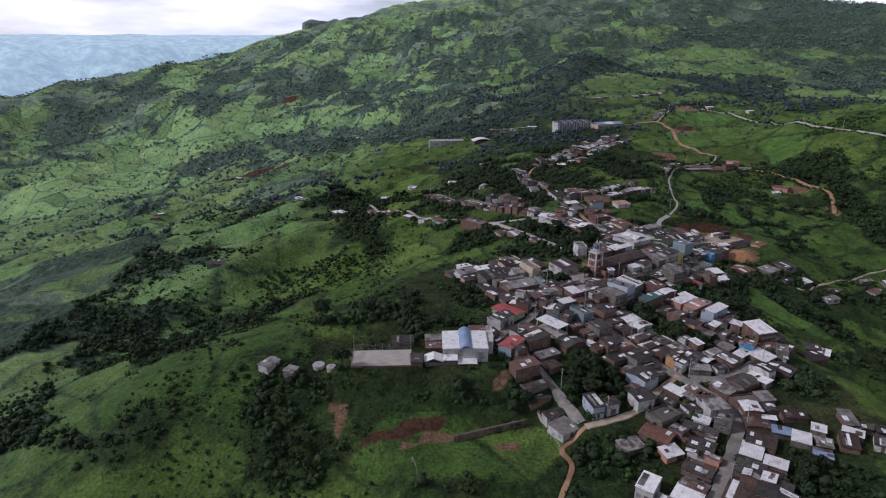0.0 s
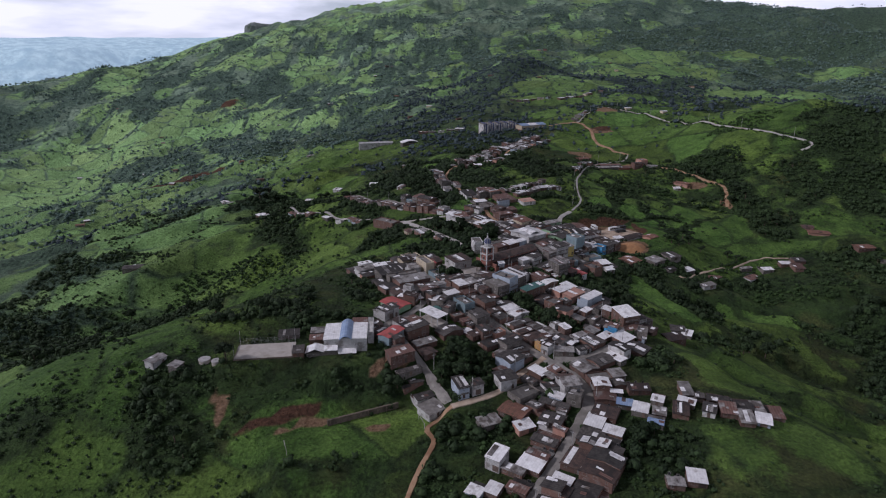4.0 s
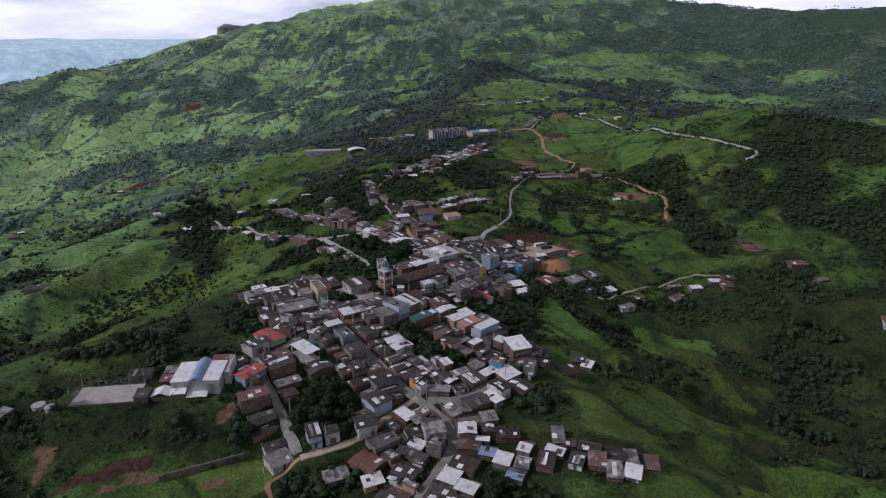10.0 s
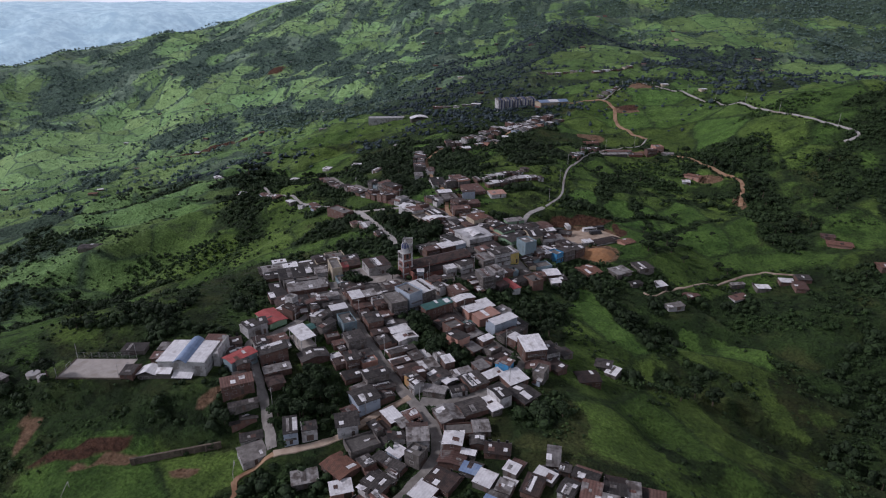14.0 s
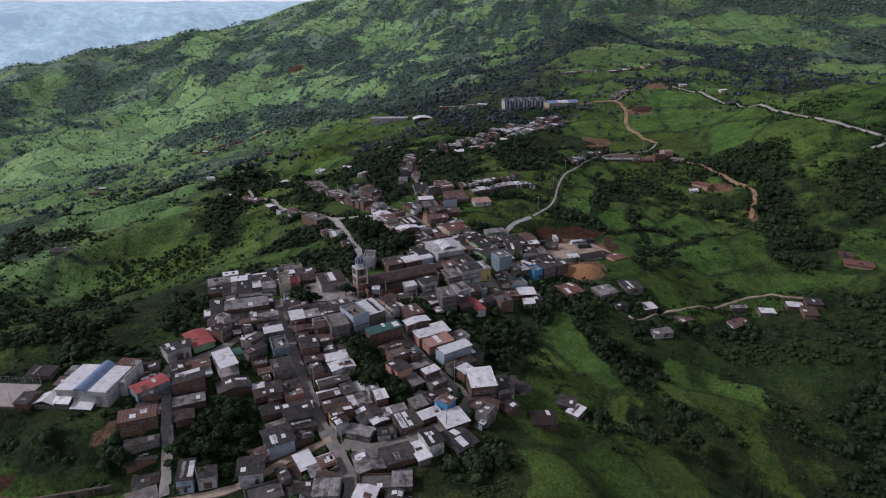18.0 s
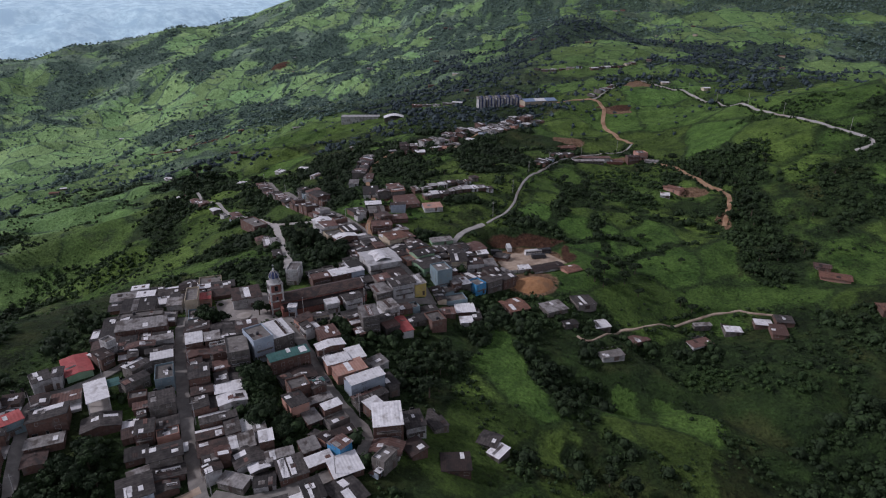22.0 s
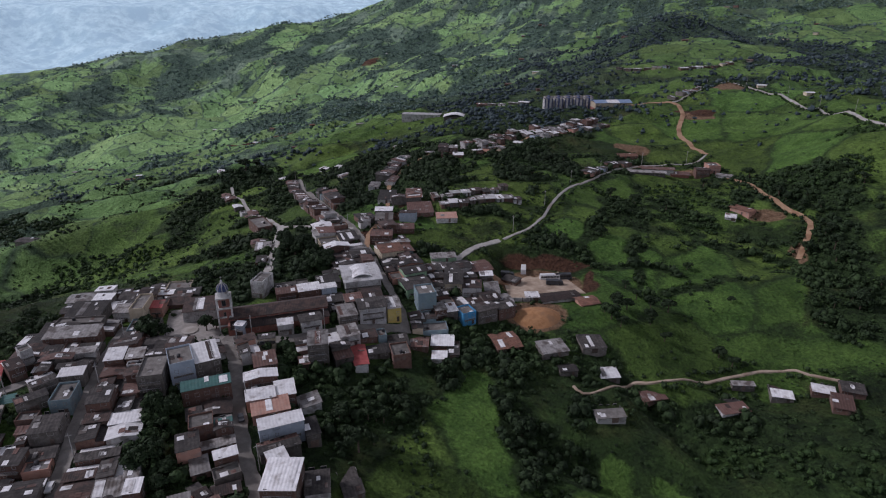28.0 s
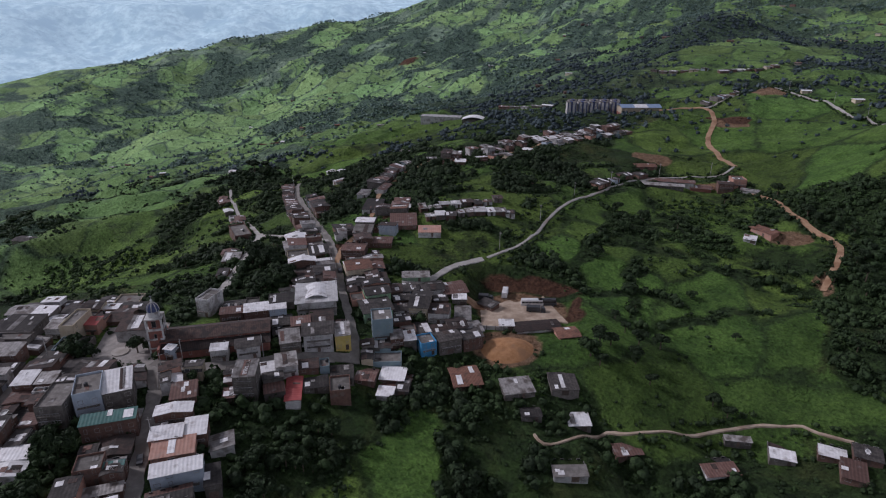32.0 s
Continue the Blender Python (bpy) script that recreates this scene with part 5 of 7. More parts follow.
def gym():
    ob = thing("gymnasium", pose(116.5, 363.5, -2.0, 0, 0, 32), "white two-storey hall with a bowed skylight roof", "building")
    take(116.5, 363.5, 17.5, 19.5, 32)
    part("wall", box(-7.4, 7.4, -8.6, 8.6, -5, 6.6), WALLS["white"], ob)
    part("roof", joined(plate([(-8.2, -9.4, 7.0), (8.2, -9.4, 7.0), (8.2, 0, 7.9), (-8.2, 0, 7.9)], 0.3), plate([(8.2, 9.4, 7.0), (-8.2, 9.4, 7.0), (-8.2, 0, 7.9), (8.2, 0, 7.9)], 0.3)), ROOFS["pale"], ob)
    part("bowed_roof", arch(-4.2, 4.2, -6.6, 5.2, 7.45, 1.3), ROOFS["white"], ob, "bright bowed skylight sheet")
    part("gallery", box(-7.7, 7.7, -8.9, -8.6, 3.4, 4.0), WALLS["concrete"], ob)
    for f in range(2):
        for k in range(6):
            part("window", WINDOWS[0], None, ob, "", pose(-6.2 + 2.48 * k, -8.6, 0.6 + 2.9 * f))
            part("window", WINDOWS[0], None, ob, "", pose(7.4, -7 + 2.8 * k, 0.6 + 2.9 * f, 0, 0, 90))


def canopy():
    ob = thing("open_canopy", pose(48, 247, -1.6, 0, 0, -51), "open market canopy, pale roof on thin columns", "canopy")
    take(48, 247, 14, 7.5, -51)
    part("roof", plate([(-6.6, -3.4, 4.2), (6.6, -3.4, 4.2), (6.6, 3.4, 4.5), (-6.6, 3.4, 4.5)], 0.2), ROOFS["white"], ob)
    part("floor", box(-6.4, 6.4, -3.2, 3.2, -1.5, 0.35), CONCRETE, ob)
    for k in range(4):
        for s in (-3.0, 3.0):
            part("column", box(-6.0 + 4 * k - 0.13, -6.0 + 4 * k + 0.13, s - 0.13, s + 0.13, -1.5, 4.1), WALLS["white"], ob)
    part("net", arch(-6.8, -1.5, 3.4, 7.2, 3.2, 0.5, 5, 0.05), ROOFS["green"], ob, "green shade net")


def apartments():
    """Blue and white apartment blocks on the hill."""
    u, v = Vector((math.cos(radians(22)), math.sin(radians(22)))), Vector((-math.sin(radians(22)), math.cos(radians(22))))
    for k in range(5):
        for r in range(2):
            p = Vector((160, 780)) + u * (-21 + 10.2 * k + 4 * r) + v * (-5.5 + 12.5 * r)
            ob = thing("apartment_block", pose(p.x, p.y, 9.6, 0, 0, 22), "five-storey white and navy apartment block", "apartment building", "apartment blocks on the hill")
            take(p.x, p.y, 8.6, 8.6, 22)
            part("wall", joined(box(-4, -0.9, -4, 4, -3, 14.0), box(0.9, 4, -4, 4, -3, 14.0)), WALLS["white"], ob)
            part("stair_core", box(-0.9, 0.9, -3.5, 3.5, -3, 14.8), WALLS["navy"], ob, "navy blue stair core")
            part("corner_band", joined(box(-4.05, -3.1, -4.06, -3.9, -1, 14), box(3.1, 4.05, -4.06, -3.9, -1, 14)), WALLS["navy"], ob)
            part("roof", joined(box(-4.2, -0.9, -4.2, 4.2, 14.0, 14.3), box(0.9, 4.2, -4.2, 4.2, 14.0, 14.3)), ROOFS["slab"], ob)
            for f in range(5):
                for q in (-2.3, 2.3):
                    part("window", WINDOWS[0], None, ob, "", pose(q, -4, 1.0 + 2.75 * f))


def warehouse():
    ob = thing("warehouse", pose(203, 777, 14.0, 0, 0, 21), "long cream warehouse with a blue and white roof", "warehouse")
    take(203, 777, 38, 18, 21)
    part("wall", box(-18, 18, -8, 8, -4, 7.5), WALLS["cream"], ob)
    part("plinth", box(-18.1, 18.1, -8.15, 8.1, -4, 2.6), WALLS["maroon"], ob, "brick-red lower wall")
    part("roof", gable(36, 16, 7.7, 2.0, 0.5, True, 0.25), ROOFS["blue"], ob)
    part("roof_sheet", plate([(-6, -8.6, 7.76), (6, -8.6, 7.76), (6, -0.2, 9.72), (-6, -0.2, 9.72)], 0.04), ROOFS["white"], ob)
    for k in range(9):
        part("window", WINDOWS[2], None, ob, "", pose(-16 + 4 * k, -8, 4.6))


def hill_school():
    ob = thing("school_hall", pose(47.5, 766, height(47, 766) + 0.2, 0, 0, 12), "school hall with a white arched roof", "school")
    take(47.5, 766, 26, 18, 12)
    part("wall", box(-11, 11, -7, 7, -5, 2.6), WALLS["concrete"], ob)
    part("arched_roof", arch(-11.6, 11.6, -7.6, 7.6, 2.6, 2.6, 10, 0.3), ROOFS["white"], ob)
    lo = thing("school_wing", pose(4, 790, height(4, 790) + 2.2, 0, 0, 8), "long low school wing with a grey roof", "school")
    take(4, 790, 46, 12, 8)
    part("wall", box(-22, 20, -5, 5, -6, 3.0), WALLS["white"], lo)
    part("roof", gable(42, 10, 3.2, 1.3, 0.6, True), ROOFS["pale"], lo)
    for k in range(9):
        part("window", WINDOWS[2], None, lo, "", pose(-19 + 4.4 * k, -5, 0.9))


def wheel(parent, x, y, r=0.5):
    w = part("wheel", tube(0, 0, -0.14, 0.14, r, r, 12), TYRE, parent, "", pose(x, y, r, 90, 0, 0))
    part("rim", tube(0, 0, -0.16, 0.16, r * 0.5, r * 0.5, 8), RAIL, w)


def coach(x, y, deg, L, paint, label):
    ob = thing("bus", pose(x, y, height(x, y), 0, 0, deg), label, "bus", "vehicles on the dirt lot")
    part("body", joined(box(-L / 2, L / 2, -1.2, 1.2, 0.55, 1.6), box(-L / 2 + 0.1, L / 2 - 0.25, -1.16, 1.16, 2.4, 3.0), *[box(-L / 2 + 0.1 + (L - 0.5) * k / 6, -L / 2 + 0.25 + (L - 0.5) * k / 6, -1.16, 1.16, 1.6, 2.4) for k in range(7)]), paint, ob)
    part("glazing", box(-L / 2 + 0.12, L / 2 - 0.2, -1.12, 1.12, 1.6, 2.4), GLASS, ob)
    part("roof_pod", box(-L / 4, L / 6, -0.7, 0.7, 3.0, 3.22), paint, ob)
    part("bumper", box(L / 2, L / 2 + 0.12, -1.15, 1.15, 0.5, 0.8), RAIL, ob)
    for sx in (-0.32, 0.32):
        for sy in (-1.05, 1.05):
            wheel(ob, sx * L, sy)


def truck(x, y, deg, L):
    ob = thing("truck", pose(x, y, height(x, y), 0, 0, deg), "dark covered truck parked on the dirt lot", "truck", "vehicles on the dirt lot")
    part("cab", joined(box(L / 2 - 2.0, L / 2, -1.1, 1.1, 0.6, 1.6), box(L / 2 - 1.9, L / 2 - 0.5, -1.05, 1.05, 1.6, 2.5)), BUSDARK, ob)
    part("cargo_bed", box(-L / 2, L / 2 - 2.2, -1.2, 1.2, 0.9, 2.9), BUSDARK, ob)
    part("windscreen", box(L / 2 - 0.52, L / 2 - 0.42, -0.95, 0.95, 1.65, 2.4), GLASS, ob)
    for sx in (-0.3, 0.33):
        for sy in (-1.0, 1.0):
            wheel(ob, sx * L, sy)


def car(x, y, deg, paint):
    z = sheet(x, y) + 0.3
    ob = thing("car", pose(x, y, z, 0, 0, deg), "small car parked at the side of the street", "car", "cars parked in the streets")
    body = [(-2.0, 0.3), (2.0, 0.3), (2.0, 0.85), (1.1, 0.95), (0.5, 1.42), (-1.2, 1.42), (-1.9, 0.95)]
    n = len(body)
    v = [(px, s * 0.82, pz) for s in (-1, 1) for px, pz in body]
    part("body", (v, [tuple(range(n)), tuple(range(2 * n - 1, n - 1, -1))] + [(k, n + k, n + (k + 1) % n, (k + 1) % n) for k in range(n)]), paint, ob)
    part("glazing", joined(box(-1.1, 0.45, -0.84, 0.84, 1.0, 1.34)), GLASS, ob)
    for sx in (-1.25, 1.25):
        for sy in (-0.76, 0.76):
            wheel(ob, sx, sy, 0.3)


def outcrop(x, y, deg, w, d, rise):
    """A rocky stump on the far ridge: steep to one side, with a broken top."""
    g = np.random.default_rng(12)
    z = sheet(x, y)
    rings, v, f = ((1.5, -5.0), (1.0, 0.2), (0.80, 0.62), (0.62, 0.86), (0.34, 1.0)), [], []
    for k, (r, q) in enumerate(rings):
        for i in range(18):
            a = 2 * math.pi * i / 18
            rr = r * g.uniform(0.86, 1.12)
            v.append((w * rr * math.cos(a) * (1 if math.cos(a) > 0 else 0.75), d * rr * math.sin(a), rise * (q + g.uniform(-0.06, 0.06)) * (1.12 - 0.22 * math.cos(a))))
        if k:
            f += [((k - 1) * 18 + i, (k - 1) * 18 + (i + 1) % 18, k * 18 + (i + 1) % 18, k * 18 + i) for i in range(18)]
    f.append(tuple(range(72, 90)))
    ob = thing("rock_outcrop", pose(x, y, z, 0, 0, deg), "steep dark rock outcrop on the far ridge", "rock")
    part("rock", (v, f), CRAG, ob)


def round_tank(x, y, r, h):
    ob = thing("concrete_tank", pose(x, y, height(x, y), 0, 0, 0), "low round pale concrete tank beside the court", "tank", "tanks beside the court")
    ring = tube(0, 0, -1.0, h, r, r, 16)
    part("shell", ring, CONCRETE, ob)
    part("lid", tube(0, 0, h, h + 0.14, r * 1.06, r * 1.02, 16), POLE, ob)
    part("hatch", box(-0.35, 0.35, -0.35, 0.35, h + 0.14, h + 0.3), RAIL, ob)


outcrop(-478, 2462, 10, 58, 30, 12)
round_tank(-50, 221, 2.4, 1.3)
round_tank(-44.5, 218.5, 1.9, 1.1)
church()
sports_hall()
court()
football_field()
gym()
canopy()
apartments()
warehouse()
hill_school()
coach(192, 413.5, 20, 9.5, BUSWHITE, "white coach parked on the dirt lot")
coach(178.5, 418.5, 100, 7.0, BUSWHITE, "white minibus parked on the dirt lot")
coach(198, 416, 22, 8.0, BUSDARK, "dark coach parked on the dirt lot")
truck(195, 408, 15, 8.0)
truck(172, 411, 10, 6.5)
mound = thing("soil_heap", pose(191.5, 375.5, height(191.5, 375.5), 0, 0, 20), "heap of loose orange soil below the lot", "soil heap")
mv, mf = [], []
for j in range(17):
    for i in range(21):
        u, v = (i / 20 * 2 - 1), (j / 16 * 2 - 1)
        r = max(0.0, 1 - (u * u + v * v))
        q = mound.matrix_basis @ Vector((u * 10.5, v * 8, 0))
        z = height(q.x, q.y) - mound.matrix_basis.translation.z
        mv.append((u * 10.5, v * 8, z + 3.2 * r + 0.9 * (fbm(np.array([q.x]), np.array([q.y]), 5, 92, 3)[0] - 0.5) * r ** 0.5 - 0.3))
        if i and j:
            k = j * 21 + i
            mf.append((k - 22, k - 21, k, k - 1))
part("mound", (mv, mf), SOIL, mound)

# single buildings that stand out: place, turn, size, storeys, wall, roof, shape, eaves
SINGLE_A = [
    (30.3, 262, -46, 13, 8, 1, "green", "red", "gable_x", 0.8), (28.4, 229.6, 53, 11, 6, 2, "teal", "red", "gable_x", -0.5), (87.9, 283.3, 44, 7.4, 11.2, 4, "bluish", "blue", "flat", 5.8),
    (93.5, 288.8, 44, 7.8, 10.8, 4, "concrete", "white", "shed", 4.6), (101.4, 277.4, 38, 14.6, 4.4, 2, "brick", "green", "shed", 1.6), (147, 359.5, 31, 7.6, 9, 4, "teal", "white", "flat", 2.4),
    (137.5, 346.5, 33, 5.5, 8, 2, "yellow", "grey", "shed", 1.2), (123.3, 310.5, 27, 6.9, 9, 4, "concrete", "grey", "shed", 3), (152, 246, -48, 7, 5.5, 1, "brick", "brown", "shed", 0),
    (131, 288, -49, 7, 6.5, 1, "white", "grey", "shed", 0), (136, 317, -60, 13, 4.6, 1, "white", "red", "gable_x", -5.4), (134, 231.5, 35, 9, 7, 1, "brick", "white", "shed", -6.5),
    (165, 246, 10, 9, 8, 1, "brick", "brown", "gable_x", -9.5),
]
SINGLE_B = [
    (178, 258, -35, 5, 6, 1, "concrete", "white", "shed", -15.2), (175, 263, -20, 6, 6, 1, "concrete", "dark", "gable_x", -14.5),
    (198.5, 394, 30, 18, 7, 1, "white", "brown", "gable_x", -6.8), (211, 392, 30, 8, 7, 1, "pink", "tile", "gable_x", -8.6),
]
SINGLE_C = [
    (350, 411, -20, 14, 8, 1, "pink", "tile", "gable_x", -14.4), (347, 420, -20, 8, 6, 1, "brick", "rust", "gable_x", -13), (361, 377, 0, 12, 8, 1, "brick", "tile", "gable_x", -15.3),
    (366, 358, 10, 8, 6, 1, "concrete", "grey", "gable_x", -16), (283, 513, -10, 6, 5, 1, "white", "white", "shed", -3.2), (290, 520, -40, 12, 6.5, 1, "pink", "tile", "gable_x", -0.5),
    (-172, 446, 10, 16, 9, 1, "concrete", "dark", "gable_x", -44.8),
]
SINGLE_D = [
    (-70, 221, 60, 7, 5, 1, "white", "grey", "gable_x", -8.5), (-60, 216, 70, 5, 4, 1, "concrete", "grey", "shed", -10), (76, 186.5, -40, 10, 8, 1, "brick", "tile", "gable_x", -11.8),
    (78, 178, 20, 7, 5, 1, "pink", "white", "shed", -12.5), (-17, 236, 5, 9, 5, 1, "concrete", "dark", "shed", 0.4), (164, 361.5, 42, 6, 7, 2, "blue", "grey", "flat", -5.5),
    (170.5, 367, 42, 9, 7, 2, "concrete", "dark", "gable_x", -5.5), (177.5, 373, 42, 8, 7, 2, "brick", "dark", "gable_x", -6.5), (75, 203.5, 17, 7, 7, 2, "white", "dark", "gable_x", -8),
    (279, 590, 15, 8, 9, 3, "pink", "grey", "flat", 8.5), (272, 584, 10, 9, 7, 2, "brick", "brown", "gable_x", 5.5), (258, 584, 5, 12, 8, 1, "maroon", "rust", "gable_x", 4),
    (240, 583, 5, 28, 7, 1, "white", "rust", "gable_x", 4.4),
]
SINGLE_E = [
    (236, 572, 5, 24, 6, 1, "concrete", "grey", "gable_x", 3), (222, 608, 20, 14, 9, 1, "brick", "tile", "gable_x", 6.5), (286, 580, -15, 10, 6, 1, "white", "grey", "gable_x", 4.5),
    (43.8, 222.5, -60, 6.5, 5.5, 1, "brick", "brown", "gable_x", 0), (164.5, 397, 20, 6, 4, 1, "concrete", "white", "shed", 0), (175, 404.5, -20, 8, 5, 1, "brick", "dark", "shed", 0),
    (135, 379, 40, 10, 8, 2, "green", "dark", "gable_x", 0), (142, 403, 25, 12, 5, 1, "green", "grey", "shed", 0), (187, 390.5, 20, 6, 4, 1, "white", "white", "shed", 0),
]
for x, y, deg, w, d, fl, wall, roof, style, top in SINGLE_A + SINGLE_B + SINGLE_C + SINGLE_D + SINGLE_E:
    house(x, y, deg, w, d, fl, wall, roof, style, height(x, y) + (1.5 if x > 196 else 2.1) if fl == 1 else max(top, height(x, y) + 4.6), "fblr" if fl > 1 else "fb", patches=2 if fl > 1 else 1)
# traced parcels, quarter by quarter: place, turn, size, storeys, wall, roof, shape
EAST_LANE = [
    (223.9, 331.5, 22.7, 8.6, 6, 1, "white", "slab", "shed"), (222.8, 354.7, 22.5, 7.7, 5.5, 1, "concrete", "white", "shed"), (239.5, 351.1, 28.5, 8.9, 5.9, 1, "brick", "rust", "shed"),
    (267.3, 356.2, 27.4, 10.3, 6.6, 1, "white", "rust", "shed"), (287.8, 372.6, 0.6, 5.9, 8.5, 1, "concrete", "white", "shed"), (274.3, 373.8, 13, 8.7, 3.8, 1, "concrete", "grey", "shed"),
    (302.1, 373, -4.9, 6.1, 5.9, 1, "brick", "white", "shed"), (306.9, 365.9, -5.5, 5.2, 7.4, 1, "brick", "rust", "shed"), (312.1, 374.8, -5.5, 7.9, 8.1, 1, "brick", "dark", "shed"),
    (207.4, 348.9, 22.7, 5, 4.2, 1, "concrete", "dark", "shed"), (200.6, 356.3, 30.9, 9, 6.2, 1, "concrete", "grey", "shed"), (215.1, 364.9, 22.7, 7.8, 7.4, 1, "concrete", "dark", "shed"),
    (182.2, 354, 31, 7.6, 9.4, 1, "brick", "tile", "gable_x"), (161.1, 334.3, 14, 4.1, 6.1, 1, "white", "white", "shed"), (164.5, 340.7, 14, 4.5, 11.2, 1, "concrete", "dark", "shed"),
    (372.6, 304.1, -19.8, 8.4, 10.5, 1, "white", "tile", "gable_x"), (461.9, 373.6, -19.8, 7, 8.6, 1, "white", "white", "shed"), (261.3, 116.3, -27.3, 7, 6, 1, "white", "grey", "gable_x"),
    (283.6, 128.8, -27.2, 7, 6, 1, "brick", "tile", "gable_x"),
]
LOWER_TOWN = [
    (-10.5, 220.5, 3, 4.6, 8, 1, "brick", "dark", "shed"), (-3.5, 231.5, 3, 7.5, 5, 1, "brick", "rust", "shed"), (-4, 237.5, 3, 7, 4.6, 1, "concrete", "grey", "shed"),
    (39.2, 288.2, 25.4, 17.9, 6.4, 2, "brick", "grey", "shed"), (22.3, 319, 22.2, 6.2, 5.9, 2, "concrete", "white", "shed"), (26.5, 307, 23.5, 12.9, 11.5, 2, "concrete", "dark", "shed"),
    (33.8, 296.6, 23.5, 16.3, 5, 2, "concrete", "slab", "flat"), (36.8, 271.3, 65.9, 3.6, 4.3, 3, "white", "white", "flat"), (47, 313, 23.5, 5, 13.1, 3, "cream", "slab", "flat"),
    (40, 311.3, 23.5, 4.1, 6.2, 2, "white", "grey", "shed"), (32.2, 215.5, 27, 9.5, 5.2, 2, "brick", "rust", "shed"), (35.5, 211.2, 26, 8.8, 5.3, 1, "concrete", "dark", "shed"),
    (41, 202.5, 24.2, 6.6, 6.2, 1, "white", "dark", "shed"), (44.5, 193.5, 35, 7.2, 6.0, 1, "white", "slab", "shed"), (42.1, 229.2, 28.5, 9.1, 5.5, 1, "brick", "grey", "shed"),
    (20.2, 244.3, 24.1, 4.1, 6.9, 1, "concrete", "brown", "shed"), (24.5, 251.9, 48.4, 5.7, 7.3, 2, "white", "dark", "shed"),
]
WEST_ROWS = [
    (50.9, 279.2, 28.6, 10.5, 3.8, 2, "white", "grey", "shed"), (55, 272.8, 28.8, 9.2, 4.6, 2, "concrete", "dark", "shed"), (58.3, 268.8, 29, 7.3, 3.8, 2, "concrete", "white", "shed"),
    (63.8, 260.3, 28.8, 5.9, 10, 2, "teal", "slab", "flat"), (52, 263.2, 63.5, 5.5, 5.3, 2, "concrete", "dark", "shed"), (55.2, 256, 59.2, 8.5, 5.4, 2, "concrete", "dark", "shed"),
    (62.6, 247.1, 30.5, 4.7, 4.7, 1, "brick", "rust", "shed"), (68.9, 249.4, 30.5, 7.4, 8.6, 2, "concrete", "dark", "shed"), (64.5, 237.5, 32.4, 4.9, 9.4, 1, "brick", "brown", "shed"),
    (72.5, 241.3, 32.4, 10.3, 6.6, 1, "concrete", "dark", "shed"), (78.5, 233, 31.1, 7.2, 4.2, 1, "concrete", "white", "shed"), (71.4, 229.1, 31.1, 6.4, 6.2, 1, "brick", "dark", "shed"),
    (75.7, 222.4, 40.4, 6, 3.8, 1, "brick", "grey", "shed"), (56.1, 199.5, 17.6, 4.7, 7.8, 2, "bluish", "dark", "shed"), (57.1, 150.9, -35.6, 3.6, 5.1, 1, "bluish", "white", "shed"),
    (70.5, 236, 26, 5.5, 6, 2, "brick", "dark", "shed"),
]
MIDDLE_BLOCKS = [
    (63.9, 281.2, 28.7, 5.9, 6.4, 2, "brick", "white", "shed"), (69.8, 284.3, 28.7, 4.3, 5.7, 2, "brick", "grey", "shed"), (82.2, 277.5, 29, 7.6, 12.9, 3, "concrete", "slab", "flat"),
    (74.4, 263.5, 28.8, 4.9, 8.8, 2, "brick", "dark", "shed"), (86, 260, 30.5, 6.9, 3.8, 1, "brick", "white", "shed"), (78.5, 257.4, 29.8, 5.9, 4.7, 1, "brick", "brown", "shed"),
    (108.3, 237.3, 28, 4.1, 4.5, 2, "brick", "white", "shed"), (100.4, 236.7, 32.2, 6.8, 4.9, 1, "brick", "grey", "shed"), (104.6, 241.3, 31.5, 3.6, 3.8, 2, "white", "grey", "shed"),
    (95, 227.5, 35.3, 4, 3.8, 2, "ochre", "dark", "shed"), (89.5, 238.9, 31.1, 6.2, 4.2, 1, "brick", "brown", "shed"), (88.5, 246.4, 32.2, 10.9, 5, 1, "brick", "dark", "shed"),
    (109.6, 263.7, 37.5, 5.6, 4.9, 2, "brick", "slab", "flat"), (114.4, 266.9, 37.5, 5, 3.4, 2, "brick", "green", "shed"), (117.1, 260.2, 39.2, 9.3, 3.8, 1, "brick", "grey", "shed"),
    (122.9, 255.4, 42.3, 6.2, 4.4, 2, "brick", "white", "shed"),
]
MIDDLE_BLOCKS_B = [
    (117.8, 250.3, 42.3, 3.6, 3.8, 1, "brick", "grey", "shed"), (128.3, 246.5, 39.1, 6.5, 3.8, 1, "brick", "brown", "shed"), (131.2, 238.3, 58.7, 3.6, 4.8, 2, "blue", "rust", "shed"),
    (126, 232.7, 37.8, 7.7, 3.8, 1, "brick", "white", "shed"), (121.3, 237.8, 37.8, 3.6, 3.8, 1, "brick", "grey", "shed"), (104.5, 223.3, -11.1, 8.4, 5.6, 1, "concrete", "grey", "shed"),
    (112.3, 224, 19.4, 5.2, 5.8, 1, "white", "dark", "shed"), (125.3, 215.5, -59.6, 8.8, 3.8, 1, "concrete", "white", "shed"),
]
